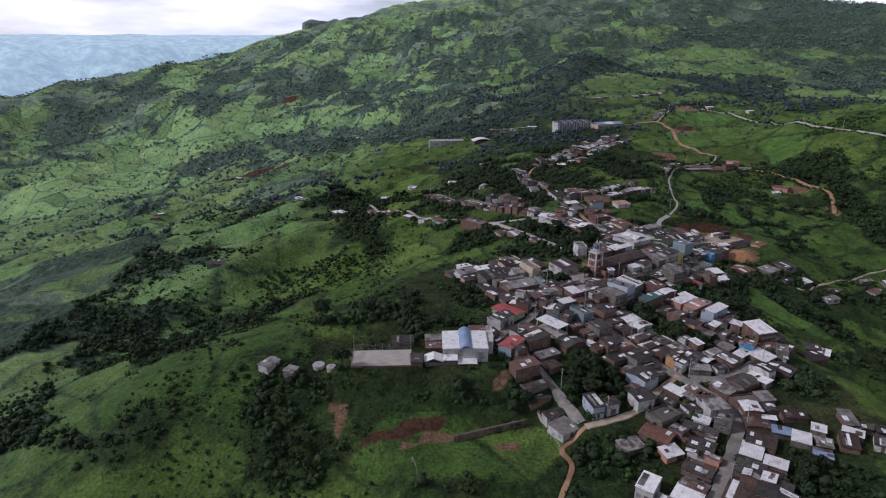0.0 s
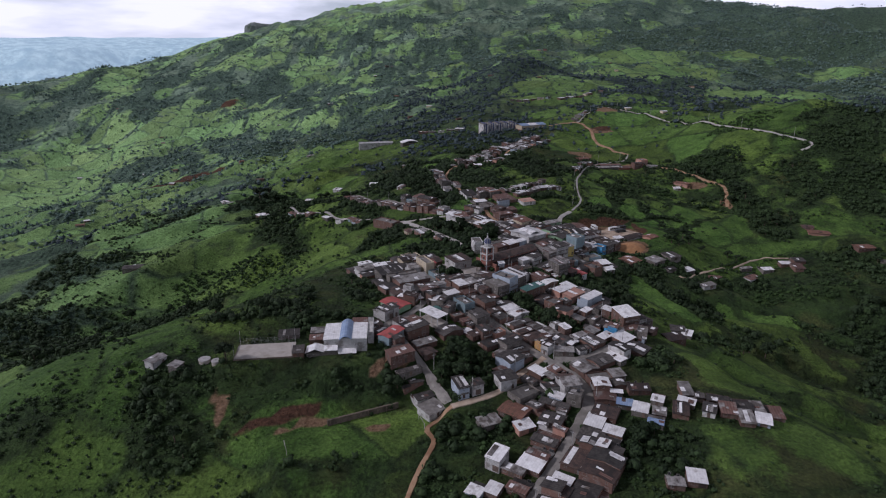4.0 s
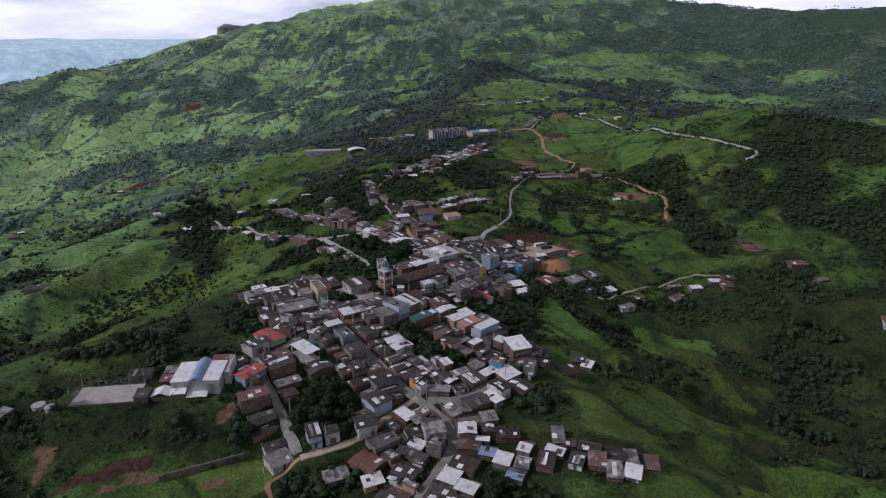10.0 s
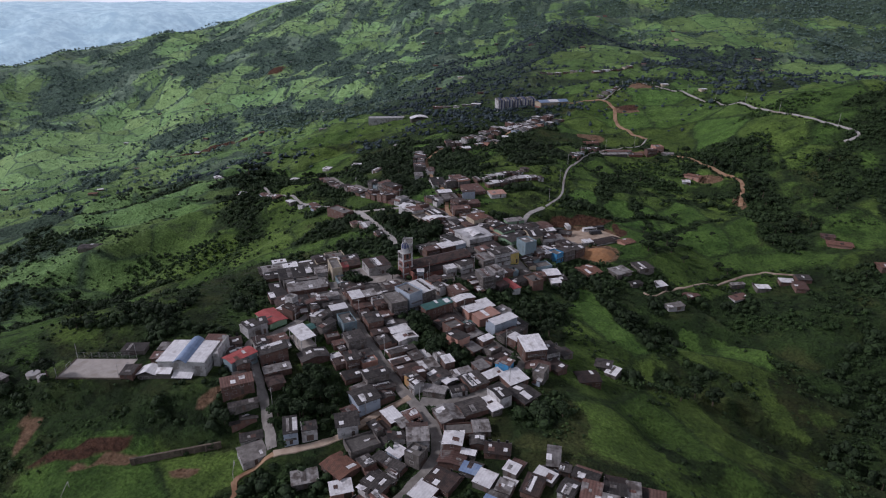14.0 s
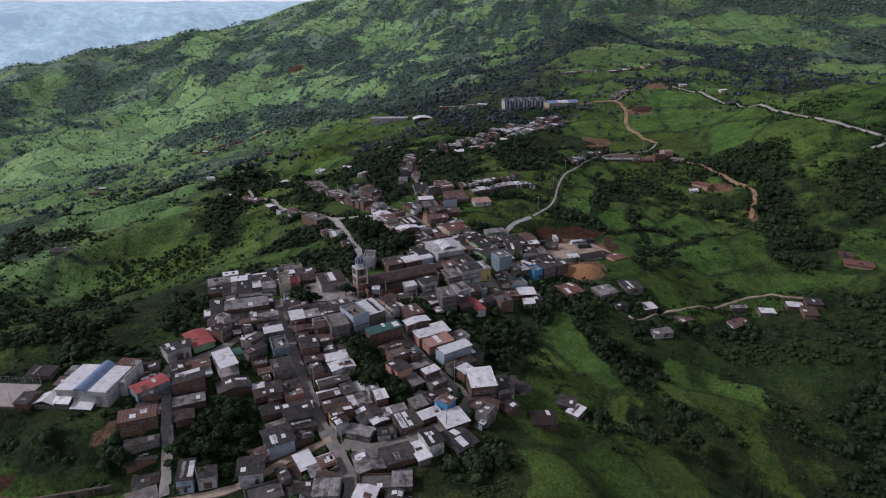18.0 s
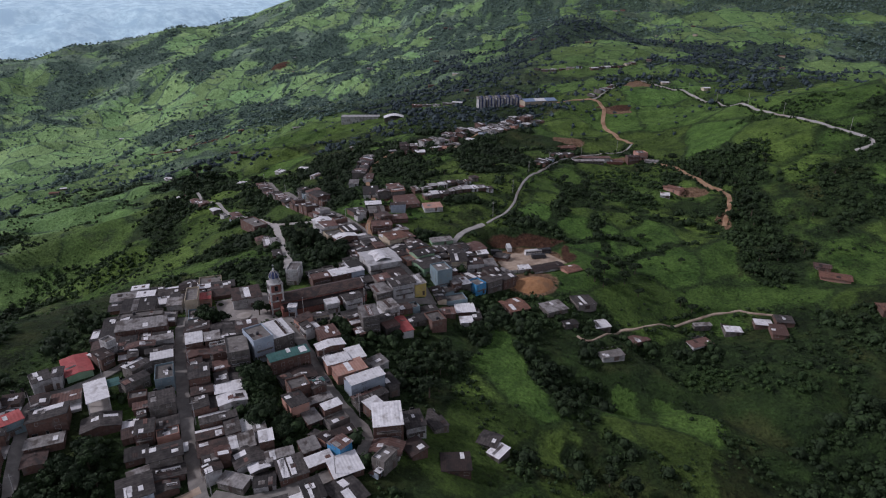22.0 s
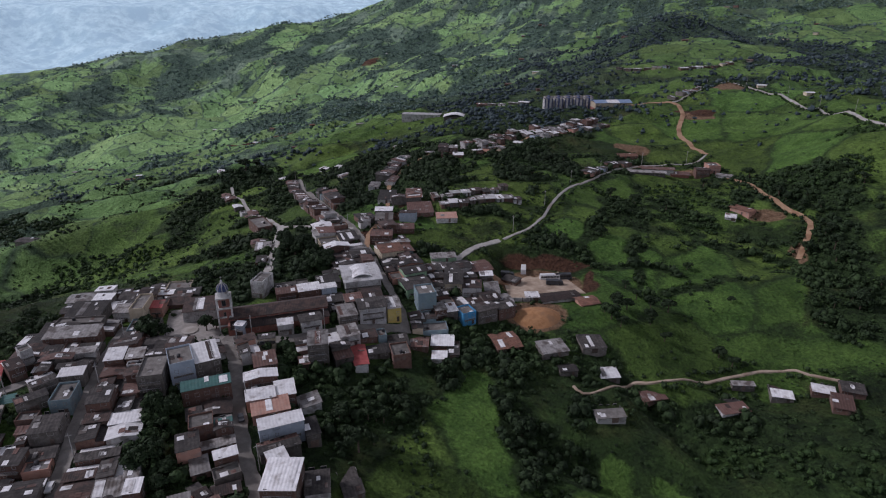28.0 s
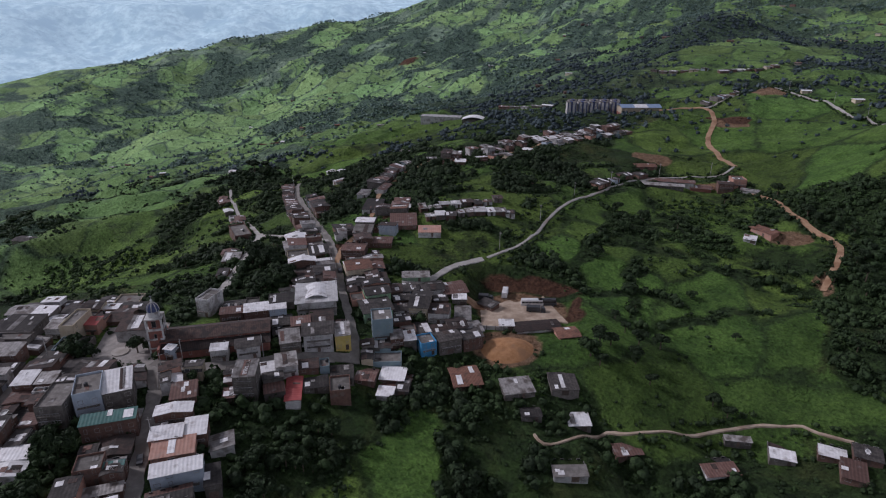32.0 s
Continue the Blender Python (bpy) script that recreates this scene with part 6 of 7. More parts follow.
EAST_ROWS = [
    (144.8, 235.9, 65.3, 6.6, 4.5, 2, "concrete", "slab", "flat"), (109.8, 297.5, 37, 7.6, 8, 2, "brick", "rust", "shed"), (112.9, 289.8, 34.4, 10.3, 4.6, 2, "brick", "white", "gable_y"),
    (117.5, 281.7, 35.4, 7.4, 4.6, 2, "pink", "white", "shed"), (123.2, 287.1, 35.4, 5.6, 4.8, 2, "brick", "white", "shed"), (122.8, 278, 36.7, 10.4, 5.1, 2, "pink", "pink", "shed"),
    (130.4, 271.9, 39.2, 12.9, 6.2, 3, "bluish", "white", "shed"), (133.9, 264.8, 42.3, 11.4, 3.8, 2, "concrete", "dark", "shed"), (135.8, 260.2, 47.3, 3.6, 3.8, 2, "brick", "white", "shed"),
    (142.4, 251.6, 16, 8.4, 9.4, 3, "brick", "white", "shed"), (149, 257.6, 26.9, 5.6, 8.3, 2, "white", "dark", "shed"), (155.3, 265, 38, 5.6, 12, 1, "concrete", "dark", "shed"),
    (137.9, 275.4, 39.8, 3.2, 6.3, 2, "concrete", "dark", "shed"), (90.5, 313.3, 7.8, 3.3, 3.4, 2, "bluish", "white", "shed"),
]
CHURCH_QUARTER = [
    (80.6, 344.2, 5.1, 3.6, 7.7, 3, "white", "slab", "flat"), (130.7, 341.4, 32, 10.2, 8.6, 3, "white", "dark", "gable_x"), (139, 369.4, 40.1, 10.9, 11.5, 2, "green", "dark", "gable_x"),
    (152.6, 383.6, 14.4, 7.4, 14.4, 2, "cream", "dark", "gable_x"), (104.8, 320.2, 32.9, 5.7, 5.6, 2, "white", "white", "shed"), (112.3, 325.7, 38.1, 7.6, 6, 2, "white", "dark", "gable_x"),
    (128.4, 324.5, 38.1, 7.1, 7.4, 2, "white", "grey", "shed"), (123, 335, 36.8, 7.1, 7.6, 2, "concrete", "grey", "shed"), (161.4, 382.2, 14.3, 6.5, 6.9, 2, "white", "brown", "shed"),
    (169, 388.7, 19.6, 6.6, 9.4, 1, "white", "grey", "shed"), (157.8, 359.8, 32.7, 3.7, 4.2, 2, "concrete", "white", "shed"), (153.1, 358.7, 32.7, 4.7, 8.5, 2, "brick", "grey", "shed"),
    (159.9, 341.6, 14, 8.8, 6.3, 1, "brick", "white", "shed"), (152.3, 336.5, 14, 5, 5.6, 1, "brick", "rust", "shed"), (139.3, 324.8, 32.7, 6.4, 7.3, 1, "concrete", "dark", "shed"),
    (145.7, 331.8, 30.8, 6.6, 6.6, 1, "concrete", "dark", "shed"),
]
CHURCH_QUARTER_B = [
    (49.1, 320.2, 23.5, 4.4, 9.5, 2, "pink", "red", "shed"), (66.7, 321.8, 30.2, 11.9, 10.4, 2, "white", "brown", "shed"), (117.1, 396, 37.6, 11.1, 13.4, 2, "cream", "tile", "shed"),
    (101.2, 394.9, 37.6, 7.8, 14.2, 1, "brick", "grey", "shed"), (48.6, 395.9, 26.8, 7.8, 9.4, 1, "brick", "grey", "shed"), (59.5, 377, 25.8, 4.6, 9.2, 1, "brick", "dark", "shed"),
    (101.1, 345.6, 36, 7.4, 7.2, 2, "brick", "white", "shed"), (93.3, 342.3, 34, 7.4, 7.2, 2, "brick", "rust", "shed"), (108, 349.6, 36, 5, 7, 2, "bluish", "white", "shed"),
]
SOUTH_ROAD = [
    (89.8, 208.9, 40.4, 3.8, 5.5, 1, "brick", "white", "shed"), (100.2, 199.2, 8.7, 7.2, 10.1, 2, "white", "grey", "shed"), (93.9, 192.6, 58.1, 4.9, 4.7, 1, "bluish", "white", "shed"),
    (92.2, 188.5, -34, 11.8, 3.8, 1, "brick", "dark", "shed"), (62.4, 200.3, 20.6, 5.1, 4.9, 2, "white", "dark", "shed"), (65.4, 181.9, 19.2, 6.6, 3.8, 1, "concrete", "grey", "shed"),
    (94.3, 205.2, 34.7, 3.6, 4.1, 1, "brick", "grey", "shed"), (96.4, 210.1, 35, 5.1, 4.1, 1, "brick", "rust", "shed"), (76.8, 158.4, -38.4, 7.1, 5.3, 1, "brick", "white", "shed"),
    (70.5, 157.4, -37, 6.2, 3.8, 1, "brick", "grey", "shed"), (81.7, 163.9, -38.5, 7.3, 6.1, 1, "brick", "rust", "shed"), (65.5, 162.5, -37, 3.8, 5.5, 2, "white", "white", "shed"),
    (72, 150.1, -36, 6.2, 6.2, 1, "brick", "rust", "shed"), (62.4, 150, -35.7, 3.6, 4.1, 1, "brick", "white", "shed"), (85.1, 148.9, -37.7, 4.9, 5.6, 1, "brick", "white", "shed"),
    (92.2, 158.2, -37.8, 6, 7.7, 1, "brick", "brown", "shed"),
]
SOUTH_ROAD_B = [
    (89.7, 180.7, -34.2, 8.6, 7.3, 1, "brick", "dark", "shed"), (85.2, 170.8, -35.9, 7.6, 8.5, 1, "brick", "dark", "shed"), (103.9, 175.9, -33.3, 5.8, 4.9, 1, "brick", "white", "shed"),
    (109.7, 170.1, -33.4, 5.1, 4.7, 1, "brick", "white", "shed"), (100.5, 168, -35.2, 7.1, 5.6, 1, "brick", "dark", "shed"), (106.7, 164.1, -35.2, 3.7, 4.4, 1, "brick", "dark", "shed"),
    (109.9, 181, -31.9, 7.8, 8.5, 1, "brick", "brown", "shed"),
]
SOUTH_SPUR = [
    (113.4, 202.4, 8.7, 9.3, 5.4, 1, "brick", "slab", "flat"), (117.5, 192.6, -13.6, 3.6, 3.9, 1, "concrete", "white", "shed"), (118.8, 185.5, -22, 4.1, 4.1, 1, "concrete", "blue", "shed"),
    (123, 180, -28.3, 4.1, 3.8, 1, "concrete", "white", "shed"), (126, 172.4, -27, 3.9, 4.2, 1, "concrete", "blue", "shed"), (142.3, 182.8, -34.1, 4.7, 3.8, 1, "concrete", "white", "shed"),
    (154.4, 182.7, -23.6, 6.2, 3.8, 1, "brick", "dark", "shed"), (154.6, 175.1, -16.9, 4.1, 4.7, 1, "brick", "rust", "shed"), (162.5, 179.4, -13.6, 5.5, 6.2, 1, "brick", "dark", "shed"),
    (167.5, 177.6, -10.2, 3.6, 4.8, 1, "brick", "grey", "shed"), (173.2, 176.8, -13.9, 6.2, 4.9, 1, "brick", "rust", "shed"), (144.8, 189.5, -8.4, 4, 7.2, 1, "brick", "grey", "shed"),
    (148.3, 185.4, -17.2, 3.6, 4.4, 1, "brick", "dark", "shed"), (158.8, 169.9, -16.2, 3.6, 5.4, 1, "brick", "grey", "shed"), (120.9, 205.2, 8.7, 5, 6.9, 1, "concrete", "grey", "shed"),
    (126.9, 194.2, -5.4, 7.4, 4.9, 1, "brick", "brown", "shed"),
]
SOUTH_SPUR_B = [
    (126.9, 141.6, -16.6, 4.1, 3.8, 1, "brick", "white", "shed"), (120, 141.7, -13.4, 3.6, 4.1, 1, "brick", "grey", "shed"),
]
UPPER_TOWN = [
    (88.6, 468.2, 15.4, 9.8, 18.2, 1, "white", "dark", "shed"), (94.4, 448.1, 17.5, 9.7, 11.2, 1, "concrete", "white", "shed"), (99.6, 434.6, 19.1, 9.3, 9.8, 1, "concrete", "slab", "shed"),
    (72.7, 488.8, 8.9, 6.2, 14.6, 1, "white", "grey", "shed"), (81, 495.5, 97.6, 14.2, 6, 1, "white", "rust", "shed"), (115.1, 449.3, 24.9, 13.5, 13.7, 1, "brick", "rust", "shed"),
    (131.3, 445.2, 21.2, 9.2, 10.3, 1, "white", "pink", "shed"), (114.3, 426.9, 19.9, 7.4, 9.9, 1, "brick", "rust", "shed"), (107.5, 411, 18.4, 10.7, 10.7, 2, "brick", "rust", "shed"),
    (91.1, 406.3, 38.3, 9.3, 10.2, 1, "brick", "dark", "shed"), (23, 434, 49, 8.7, 19.1, 2, "brick", "slab", "flat"),
]
# keep the plaza, the tree gullies and the lot clear
for spot in ((70, 314, 24, 20, 33), (60, 215, 24, 30, -12), (99, 257, 9, 30, 30), (113, 243, 10, 12, 30), (92, 372, 12, 14, 30), (189, 407, 44, 34, 10), (113, 302, 12, 16, 40), (46, 255, 10, 6, -40)):
    take(*spot)
for name, (w) in (("main_street", 4.3), ("second_street", 4.3), ("lower_street", 4.0), ("curved_road", 4.2), ("church_street", 4.4), ("upper_street", 4.4), ("terrace_lane", 4.4), ("lot_street", 4.0), ("ridge_road", 4.0), ("chapel_road", 4.4), ("link_road", 4.5), ("east_lane", 4.5)):
    ln = LINES[name]
    for i in range(0, len(ln) - 2, 2):
        dx, dy = ln[i + 2] - ln[i]
        take(*((ln[i] + ln[i + 2]) / 2), 5.2, w, math.degrees(math.atan2(dy, dx)))

ROOF_PICK = ["dark"] * 13 + ["brown"] * 9 + ["grey"] * 2 + ["rust"] * 3 + ["white"]
WALL_PICK = ["brick"] * 8 + ["concrete"] * 5 + ["white"] * 4 + ["cream"] + ["pink", "bluish", "teal"]
STYLES = ["gable_x"] * 4 + ["shed"] * 5 + ["gable_y", "flat"]


LOTS = []


def lot(x, y, deg, w, d, *rest, reach=9.0, **more):
    """A parcel to be built on once its neighbours are known; it may grow by its reach."""
    take(x, y, w, d, deg)
    LOTS.append([x, y, deg, w, d, rest, more, OCCUPIED[-1], reach])


def settle(reach):
    """Let every house grow sideways and backwards until it meets its neighbours, then build it."""
    for q in LOTS:
        x, y, deg, w, d = q[:5]
        around = [o for o in OCCUPIED if o is not q[7] and abs(o[0] - x) < o[2] + 14 and abs(o[1] - y) < o[2] + 14]
        c, s = math.cos(radians(deg)), math.sin(radians(deg))
        for ux, uy in ((0, 1), (1, 0), (-1, 0), (0, -1)):
            for k in range(int(min(reach, q[8]) / 0.3 + 0.01) if q[8] < 2 else int(reach / 0.6)):
                step = 0.3 if q[8] < 2 else 0.6
                nw, nd = w + abs(ux) * step, d + abs(uy) * step
                if max(nw, nd) > 11.5:
                    break
                nx_, ny_ = x + (ux * c - uy * s) * step / 2, y + (ux * s + uy * c) * step / 2
                trial = corners(nx_, ny_, nw, nd, deg, -0.06)
                if any(clash(trial, o[3]) for o in around):
                    break
                x, y, w, d = nx_, ny_, nw, nd
        spot = [k for k, o in enumerate(OCCUPIED) if o is q[7]][0]
        OCCUPIED[spot] = (x, y, w + d, corners(x, y, w, d, deg))
        q[:5] = [x, y, deg, w, d]
    for x, y, deg, w, d, rest, more, *_ in LOTS:
        house(x, y, deg, w, d, *rest, **more)
    LOTS.clear()


for x, y, deg, w, d, fl, wall, roof, style in EAST_LANE + LOWER_TOWN + WEST_ROWS + MIDDLE_BLOCKS + MIDDLE_BLOCKS_B + EAST_ROWS + CHURCH_QUARTER + CHURCH_QUARTER_B + SOUTH_ROAD + SOUTH_ROAD_B + SOUTH_SPUR + SOUTH_SPUR_B + UPPER_TOWN:
    lot(x, y, deg, w, d, fl, wall, roof, style, reach=0.9, sides="fblr", patches=rng.choice((0, 1, 1)) if roof in ("white", "grey", "blue", "red", "pink") else rng.choice((1, 2, 2, 3)))


def terrace(name, side, s0, s1, floors, rows=1, gap=0.0, setback=2.3, width=(4.6, 7.4), depth=(8.2, 8.6), keep=1.0, roofs=ROOF_PICK, walls=WALL_PICK, group="houses of the town", detail=True):
    """Houses wall to wall along one side of a street, in one or more rows."""
    ln = LINES[name]
    seg = np.hypot(*np.diff(ln, axis=0).T)
    cum = np.r_[0, np.cumsum(seg)]
    L = cum[-1]
    for row in range(rows):
        s = s0 * L
        while s < s1 * L:
            w, d = rng.uniform(*width), rng.uniform(*depth)
            m = s + w / 2
            px, py = np.interp(m, cum, ln[:, 0]), np.interp(m, cum, ln[:, 1])
            qx, qy = np.interp(m + 2, cum, ln[:, 0]), np.interp(m + 2, cum, ln[:, 1])
            ang = math.atan2(qy - py, qx - px) if m + 2 < L else math.atan2(ln[-1, 1] - ln[-2, 1], ln[-1, 0] - ln[-2, 0])
            off = setback + d / 2 + row * (depth[1] + 0.05)
            x, y = px - math.sin(ang) * off * side, py + math.cos(ang) * off * side
            deg = math.degrees(ang) + (0 if side > 0 else 180)
            s += w + gap * rng.uniform(0.3, 1.6)
            if rng.random() > keep or not free(x, y, w, d, deg):
                fit = None
                for qw, qd in ((1, 0.78), (0.8, 0.9), (0.75, 0.7), (0.95, 0.55), (0.6, 0.55)):
                    o = off - d / 2 + d * qd / 2
                    x, y = px - math.sin(ang) * o * side, py + math.cos(ang) * o * side
                    if free(x, y, w * qw, d * qd, deg):
                        fit = (w * qw, d * qd)
                        break
                if fit is None or rng.random() > keep:
                    continue
                w, d = fit
            fl = rng.choice(floors)
            lot(x, y, deg, w, d, fl, rng.choice(walls), rng.choice(roofs), rng.choice(STYLES), sides="fblr" if fl > 1 else "fb", group=group, detail=detail)


terrace("main_street", -1, 0.00, 0.60, (1, 1, 2), 3)
terrace("main_street", 1, 0.05, 0.60, (1, 1, 2), 2)
terrace("second_street", -1, 0.06, 0.62, (1, 1, 2), 1)
terrace("second_street", 1, 0.06, 0.60, (1, 1, 2), 1)
terrace("church_street", -1, 0.0, 1.0, (1, 1, 2), 1)
terrace("church_street", 1, 0.0, 1.0, (1, 1, 2), 2)
terrace("lower_street", -1, 0.10, 1.0, (1, 1, 2), 1)
terrace("lower_street", 1, 0.0, 0.95, (1, 1, 2), 1)
terrace("second_street", -1, 0.62, 1.0, (1, 1, 1, 2), 2, 0.5)
terrace("second_street", 1, 0.60, 1.0, (1, 1, 2), 1, 0.5)
terrace("main_street", 1, 0.60, 0.92, (1, 1, 1, 2), 2, 0.8, keep=0.8, roofs=["white", "dark", "dark", "rust", "brown", "brown", "grey"])
terrace("main_street", -1, 0.60, 0.92, (1, 1, 1, 2), 1, 0.8, keep=0.9, roofs=["white", "dark", "dark", "rust", "brown", "brown"])
terrace("upper_street", 1, 0.02, 0.30, (1, 1, 2), 2)
terrace("upper_street", -1, 0.02, 0.34, (1, 1, 2), 2)


def infill(name, s0, s1, reach, tries, floors=(1, 1, 1, 2)):
    """Lower houses that fill the blocks behind the street fronts."""
    ln = LINES[name]
    n = len(ln)
    for k in range(tries):
        i = rng.randrange(max(1, int(s0 * n)), min(n - 1, int(s1 * n)))
        dx, dy = ln[i] - ln[i - 1]
        ang = math.atan2(dy, dx)
        off = rng.uniform(5, reach) * rng.choice((-1, 1))
        x, y = ln[i][0] - math.sin(ang) * off, ln[i][1] + math.cos(ang) * off
        q = 1.0 if k < tries * 0.3 else (0.8 if k < tries * 0.5 else (0.62 if k < tries * 0.75 else 0.42))
        w, d = rng.uniform(4.6, 7.0) * q, rng.uniform(6.0, 8.5) * q
        deg = math.degrees(ang) + rng.choice((0, 180))
        if free(x, y, w, d, deg):
            lot(x, y, deg, w, d, rng.choice(floors), rng.choice(WALL_PICK), rng.choice(ROOF_PICK), rng.choice(STYLES), sides="f", name="back_house", group="low houses inside the blocks")


def block(cx, cy, w, d, deg, floors=(1, 1, 2), cell=(5.6, 7.4), keep=0.95):
    """A block packed with parcels, low houses wall to wall."""
    c, t = math.cos(radians(deg)), math.sin(radians(deg))
    v = -d / 2
    while v < d / 2:
        dd = cell[1] * rng.uniform(0.92, 1.08)
        u = -w / 2 + rng.uniform(0, 2)
        while u < w / 2:
            ww = cell[0] * rng.uniform(0.75, 1.3)
            x, y = cx + (u + ww / 2) * c - (v + dd / 2) * t, cy + (u + ww / 2) * t + (v + dd / 2) * c
            for q, r in ((1, 1), (0.8, 0.85), (0.62, 0.9), (0.8, 0.6), (0.5, 0.55)):
                if free(x, y, ww * q, dd * r, deg):
                    if rng.random() < keep:
                        lot(x, y, deg + rng.choice((0, 180)), ww * q, dd * r, rng.choice(floors), rng.choice(WALL_PICK), rng.choice(ROOF_PICK), rng.choice(STYLES), sides="f", name="back_house", group="low houses inside the blocks")
                    break
            u += ww + 0.05
        v += dd + 0.05


block(34, 312, 40, 40, 27, (1, 1, 2), (6.4, 7.6))
block(46, 276, 32, 26, 27)
block(68, 248, 22, 24, 27)
block(82, 262, 20, 52, 27)
block(94, 232, 26, 22, 27)
block(112, 262, 16, 30, 40)
block(92, 278, 14, 18, 40)
block(112, 345, 40, 26, 34, (1, 1, 2))
block(156, 378, 36, 40, 35, (1, 1, 2), (6.0, 7.2))
block(108, 378, 26, 30, -52, (1, 1, 2), keep=0.8)
block(118, 202, 24, 20, 27, (1, 1, 1, 2), keep=0.4)
block(90, 186, 14, 30, 40, (1, 1), keep=0.7)
block(128, 322, 40, 14, 35, (1, 1, 2), keep=0.9)
infill("main_street", 0.02, 0.58, 20, 1100)
infill("second_street", 0.06, 0.55, 12, 700)
infill("church_street", 0.1, 1.0, 16, 700)
infill("upper_street", 0.0, 0.42, 16, 700)
infill("lower_street", 0.05, 0.98, 9, 400)
infill("main_street", 0.58, 0.9, 11, 120)
infill("second_street", 0.6, 0.95, 10, 90)
settle(2.4)

# outlying rows
HILL = "houses on the outlying lanes"
terrace("lower_street", -1, 0.0, 0.12, (1, 2), 1, group=HILL)
terrace("curved_road", 1, 0.55, 1.0, (1, 1, 2), 1, 1.0, group=HILL)
for a, b, n, fl, mix in (((110, 196), (124, 191), 2, 2, ROOF_PICK), ((124, 190), (168, 168), 8, 1, ["dark", "brown", "white", "dark", "rust"]), ((120, 184), (140, 174), 3, 1, ["white", "grey", "brown"]), ((128, 206), (118, 212), 2, 2, ROOF_PICK),
                         ((124, 457), (166, 479), 9, 1, ["grey", "pale", "white", "dark"]), ((116, 466), (156, 490), 8, 1, ["dark", "grey", "pale", "brown"]), ((206, 556), (216, 574), 2, 1, ["grey", "white"]),
                         ((-104, 572), (-92, 556), 2, 1, ["white", "rust"]), ((-60, 514), (-40, 497), 3, 1, ["white", "rust", "grey"]), ((-156, 646), (-138, 624), 3, 1, ["white", "grey"]), ((-8, 470), (4, 458), 2, 1, ["rust", "brown", "white"]), ((38, 408), (50, 384), 3, 1, ["dark", "grey", "rust"]), ((-36, 622), (-28, 619), 1, 1, ["white"]), ((4, 572), (13, 570), 1, 1, ["white"]), ((-60, 600), (-54, 598), 1, 1, ["white"]), ((32, 525), (38, 521), 1, 1, ["grey"]),
                         ((270, 905), (330, 935), 7, 1, ["grey", "dark", "white"]), ((200, 930), (262, 915), 6, 1, ["grey", "dark"]), ((60, 812), (120, 800), 5, 1, ["grey", "white", "rust"])):
    a, b = Vector(a), Vector(b)
    for k in range(n):
        p = a.lerp(b, (k + 0.5) / n) + (b - a).orthogonal().normalized() * rng.uniform(-1.8, 1.8)
        ang = math.degrees(math.atan2(b.y - a.y, b.x - a.x)) + rng.uniform(-6, 6)
        w, d = (b - a).length / n * rng.uniform(0.62, 0.95), rng.uniform(5, 8)
        if free(p.x, p.y, w, d, ang):
            house(p.x, p.y, ang, w, d, rng.choice((fl, fl, max(1, fl - 1))), rng.choice(WALL_PICK), rng.choice(mix), rng.choice(("gable_x", "gable_x", "shed")), group=HILL)
terrace("upper_street", 1, 0.40, 0.62, (1, 2), 1, 1.5, group=HILL)
terrace("upper_street", 1, 0.64, 0.93, (1,), 1, 0.2, keep=0.95, depth=(6.4, 7.8), walls=["brick", "concrete"], roofs=["dark", "brown", "rust", "brown", "rust"], group=HILL)
terrace("upper_street", -1, 0.52, 0.66, (1, 2), 1, 1.0, keep=0.7, group=HILL)
terrace("terrace_lane", 1, 0.0, 0.42, (1, 2, 2), 1, 0.3, roofs=["rust", "brown", "grey", "dark", "dark", "brown"], group=HILL)
terrace("terrace_lane", -1, 0.0, 0.22, (1, 1, 2), 2, 0.3, roofs=["rust", "brown", "tile", "rust", "brown"], group=HILL)
terrace("terrace_lane", 1, 0.45, 0.98, (1, 1, 2), 2, 2.5, keep=0.55, roofs=["grey", "dark", "white", "rust", "brown"], group=HILL, detail=True)
terrace("terrace_lane", -1, 0.48, 0.98, (1, 1), 1, 3.0, keep=0.5, roofs=["grey", "dark", "white", "rust"], group=HILL)
terrace("ridge_road", 1, 0.50, 0.72, (1, 1), 1, 3.0, keep=0.6, group=HILL)
terrace("crest_road", 1, 0.02, 0.14, (1,), 1, 5.0, keep=0.6, group=HILL)
terrace("west_lane", 1, 0.1, 0.9, (1,), 1, 6.0, keep=0.45, depth=(5, 6), roofs=["white", "rust", "grey", "brown"], group=HILL)
settle(0.0)

# lone farmhouses on the far slopes
frng = random.Random(21)
for k in range(80):
    x, y = frng.uniform(-700, 700), frng.uniform(560, 1700)
    if in_box(np.array([x]), np.array([y]), 200, 700, 130, 160, 0)[0] < 1 or not free(x, y, 14, 10, 0):
        continue
    house(x, y, frng.uniform(-40, 40), frng.uniform(6, 10), frng.uniform(4.5, 6.5), 1, frng.choice(["brick", "cream", "concrete"]), frng.choice(["white", "grey", "rust", "tile", "grey"]), "gable_x", name="farmhouse", group="lone farmhouses on the slopes", patches=0, detail=y < 900)

# boundary wall of the lot
fence = thing("boundary_wall", pose(175.5, 384.6, height(175.5, 384.6) - 0.4, 0, 0, 14), "low whitewashed wall along the lot", "wall")
for k in range(7):
    part("panel", box(-12 + k * 3.4, -8.9 + k * 3.4, -0.1, 0.1, -1.5, 1.9), WALLS["white"], fence)
    part("pier", box(-8.95 + k * 3.4 + 0.02, -8.65 + k * 3.4, -0.16, 0.16, -1.5, 2.1), WALLS["concrete"], fence)
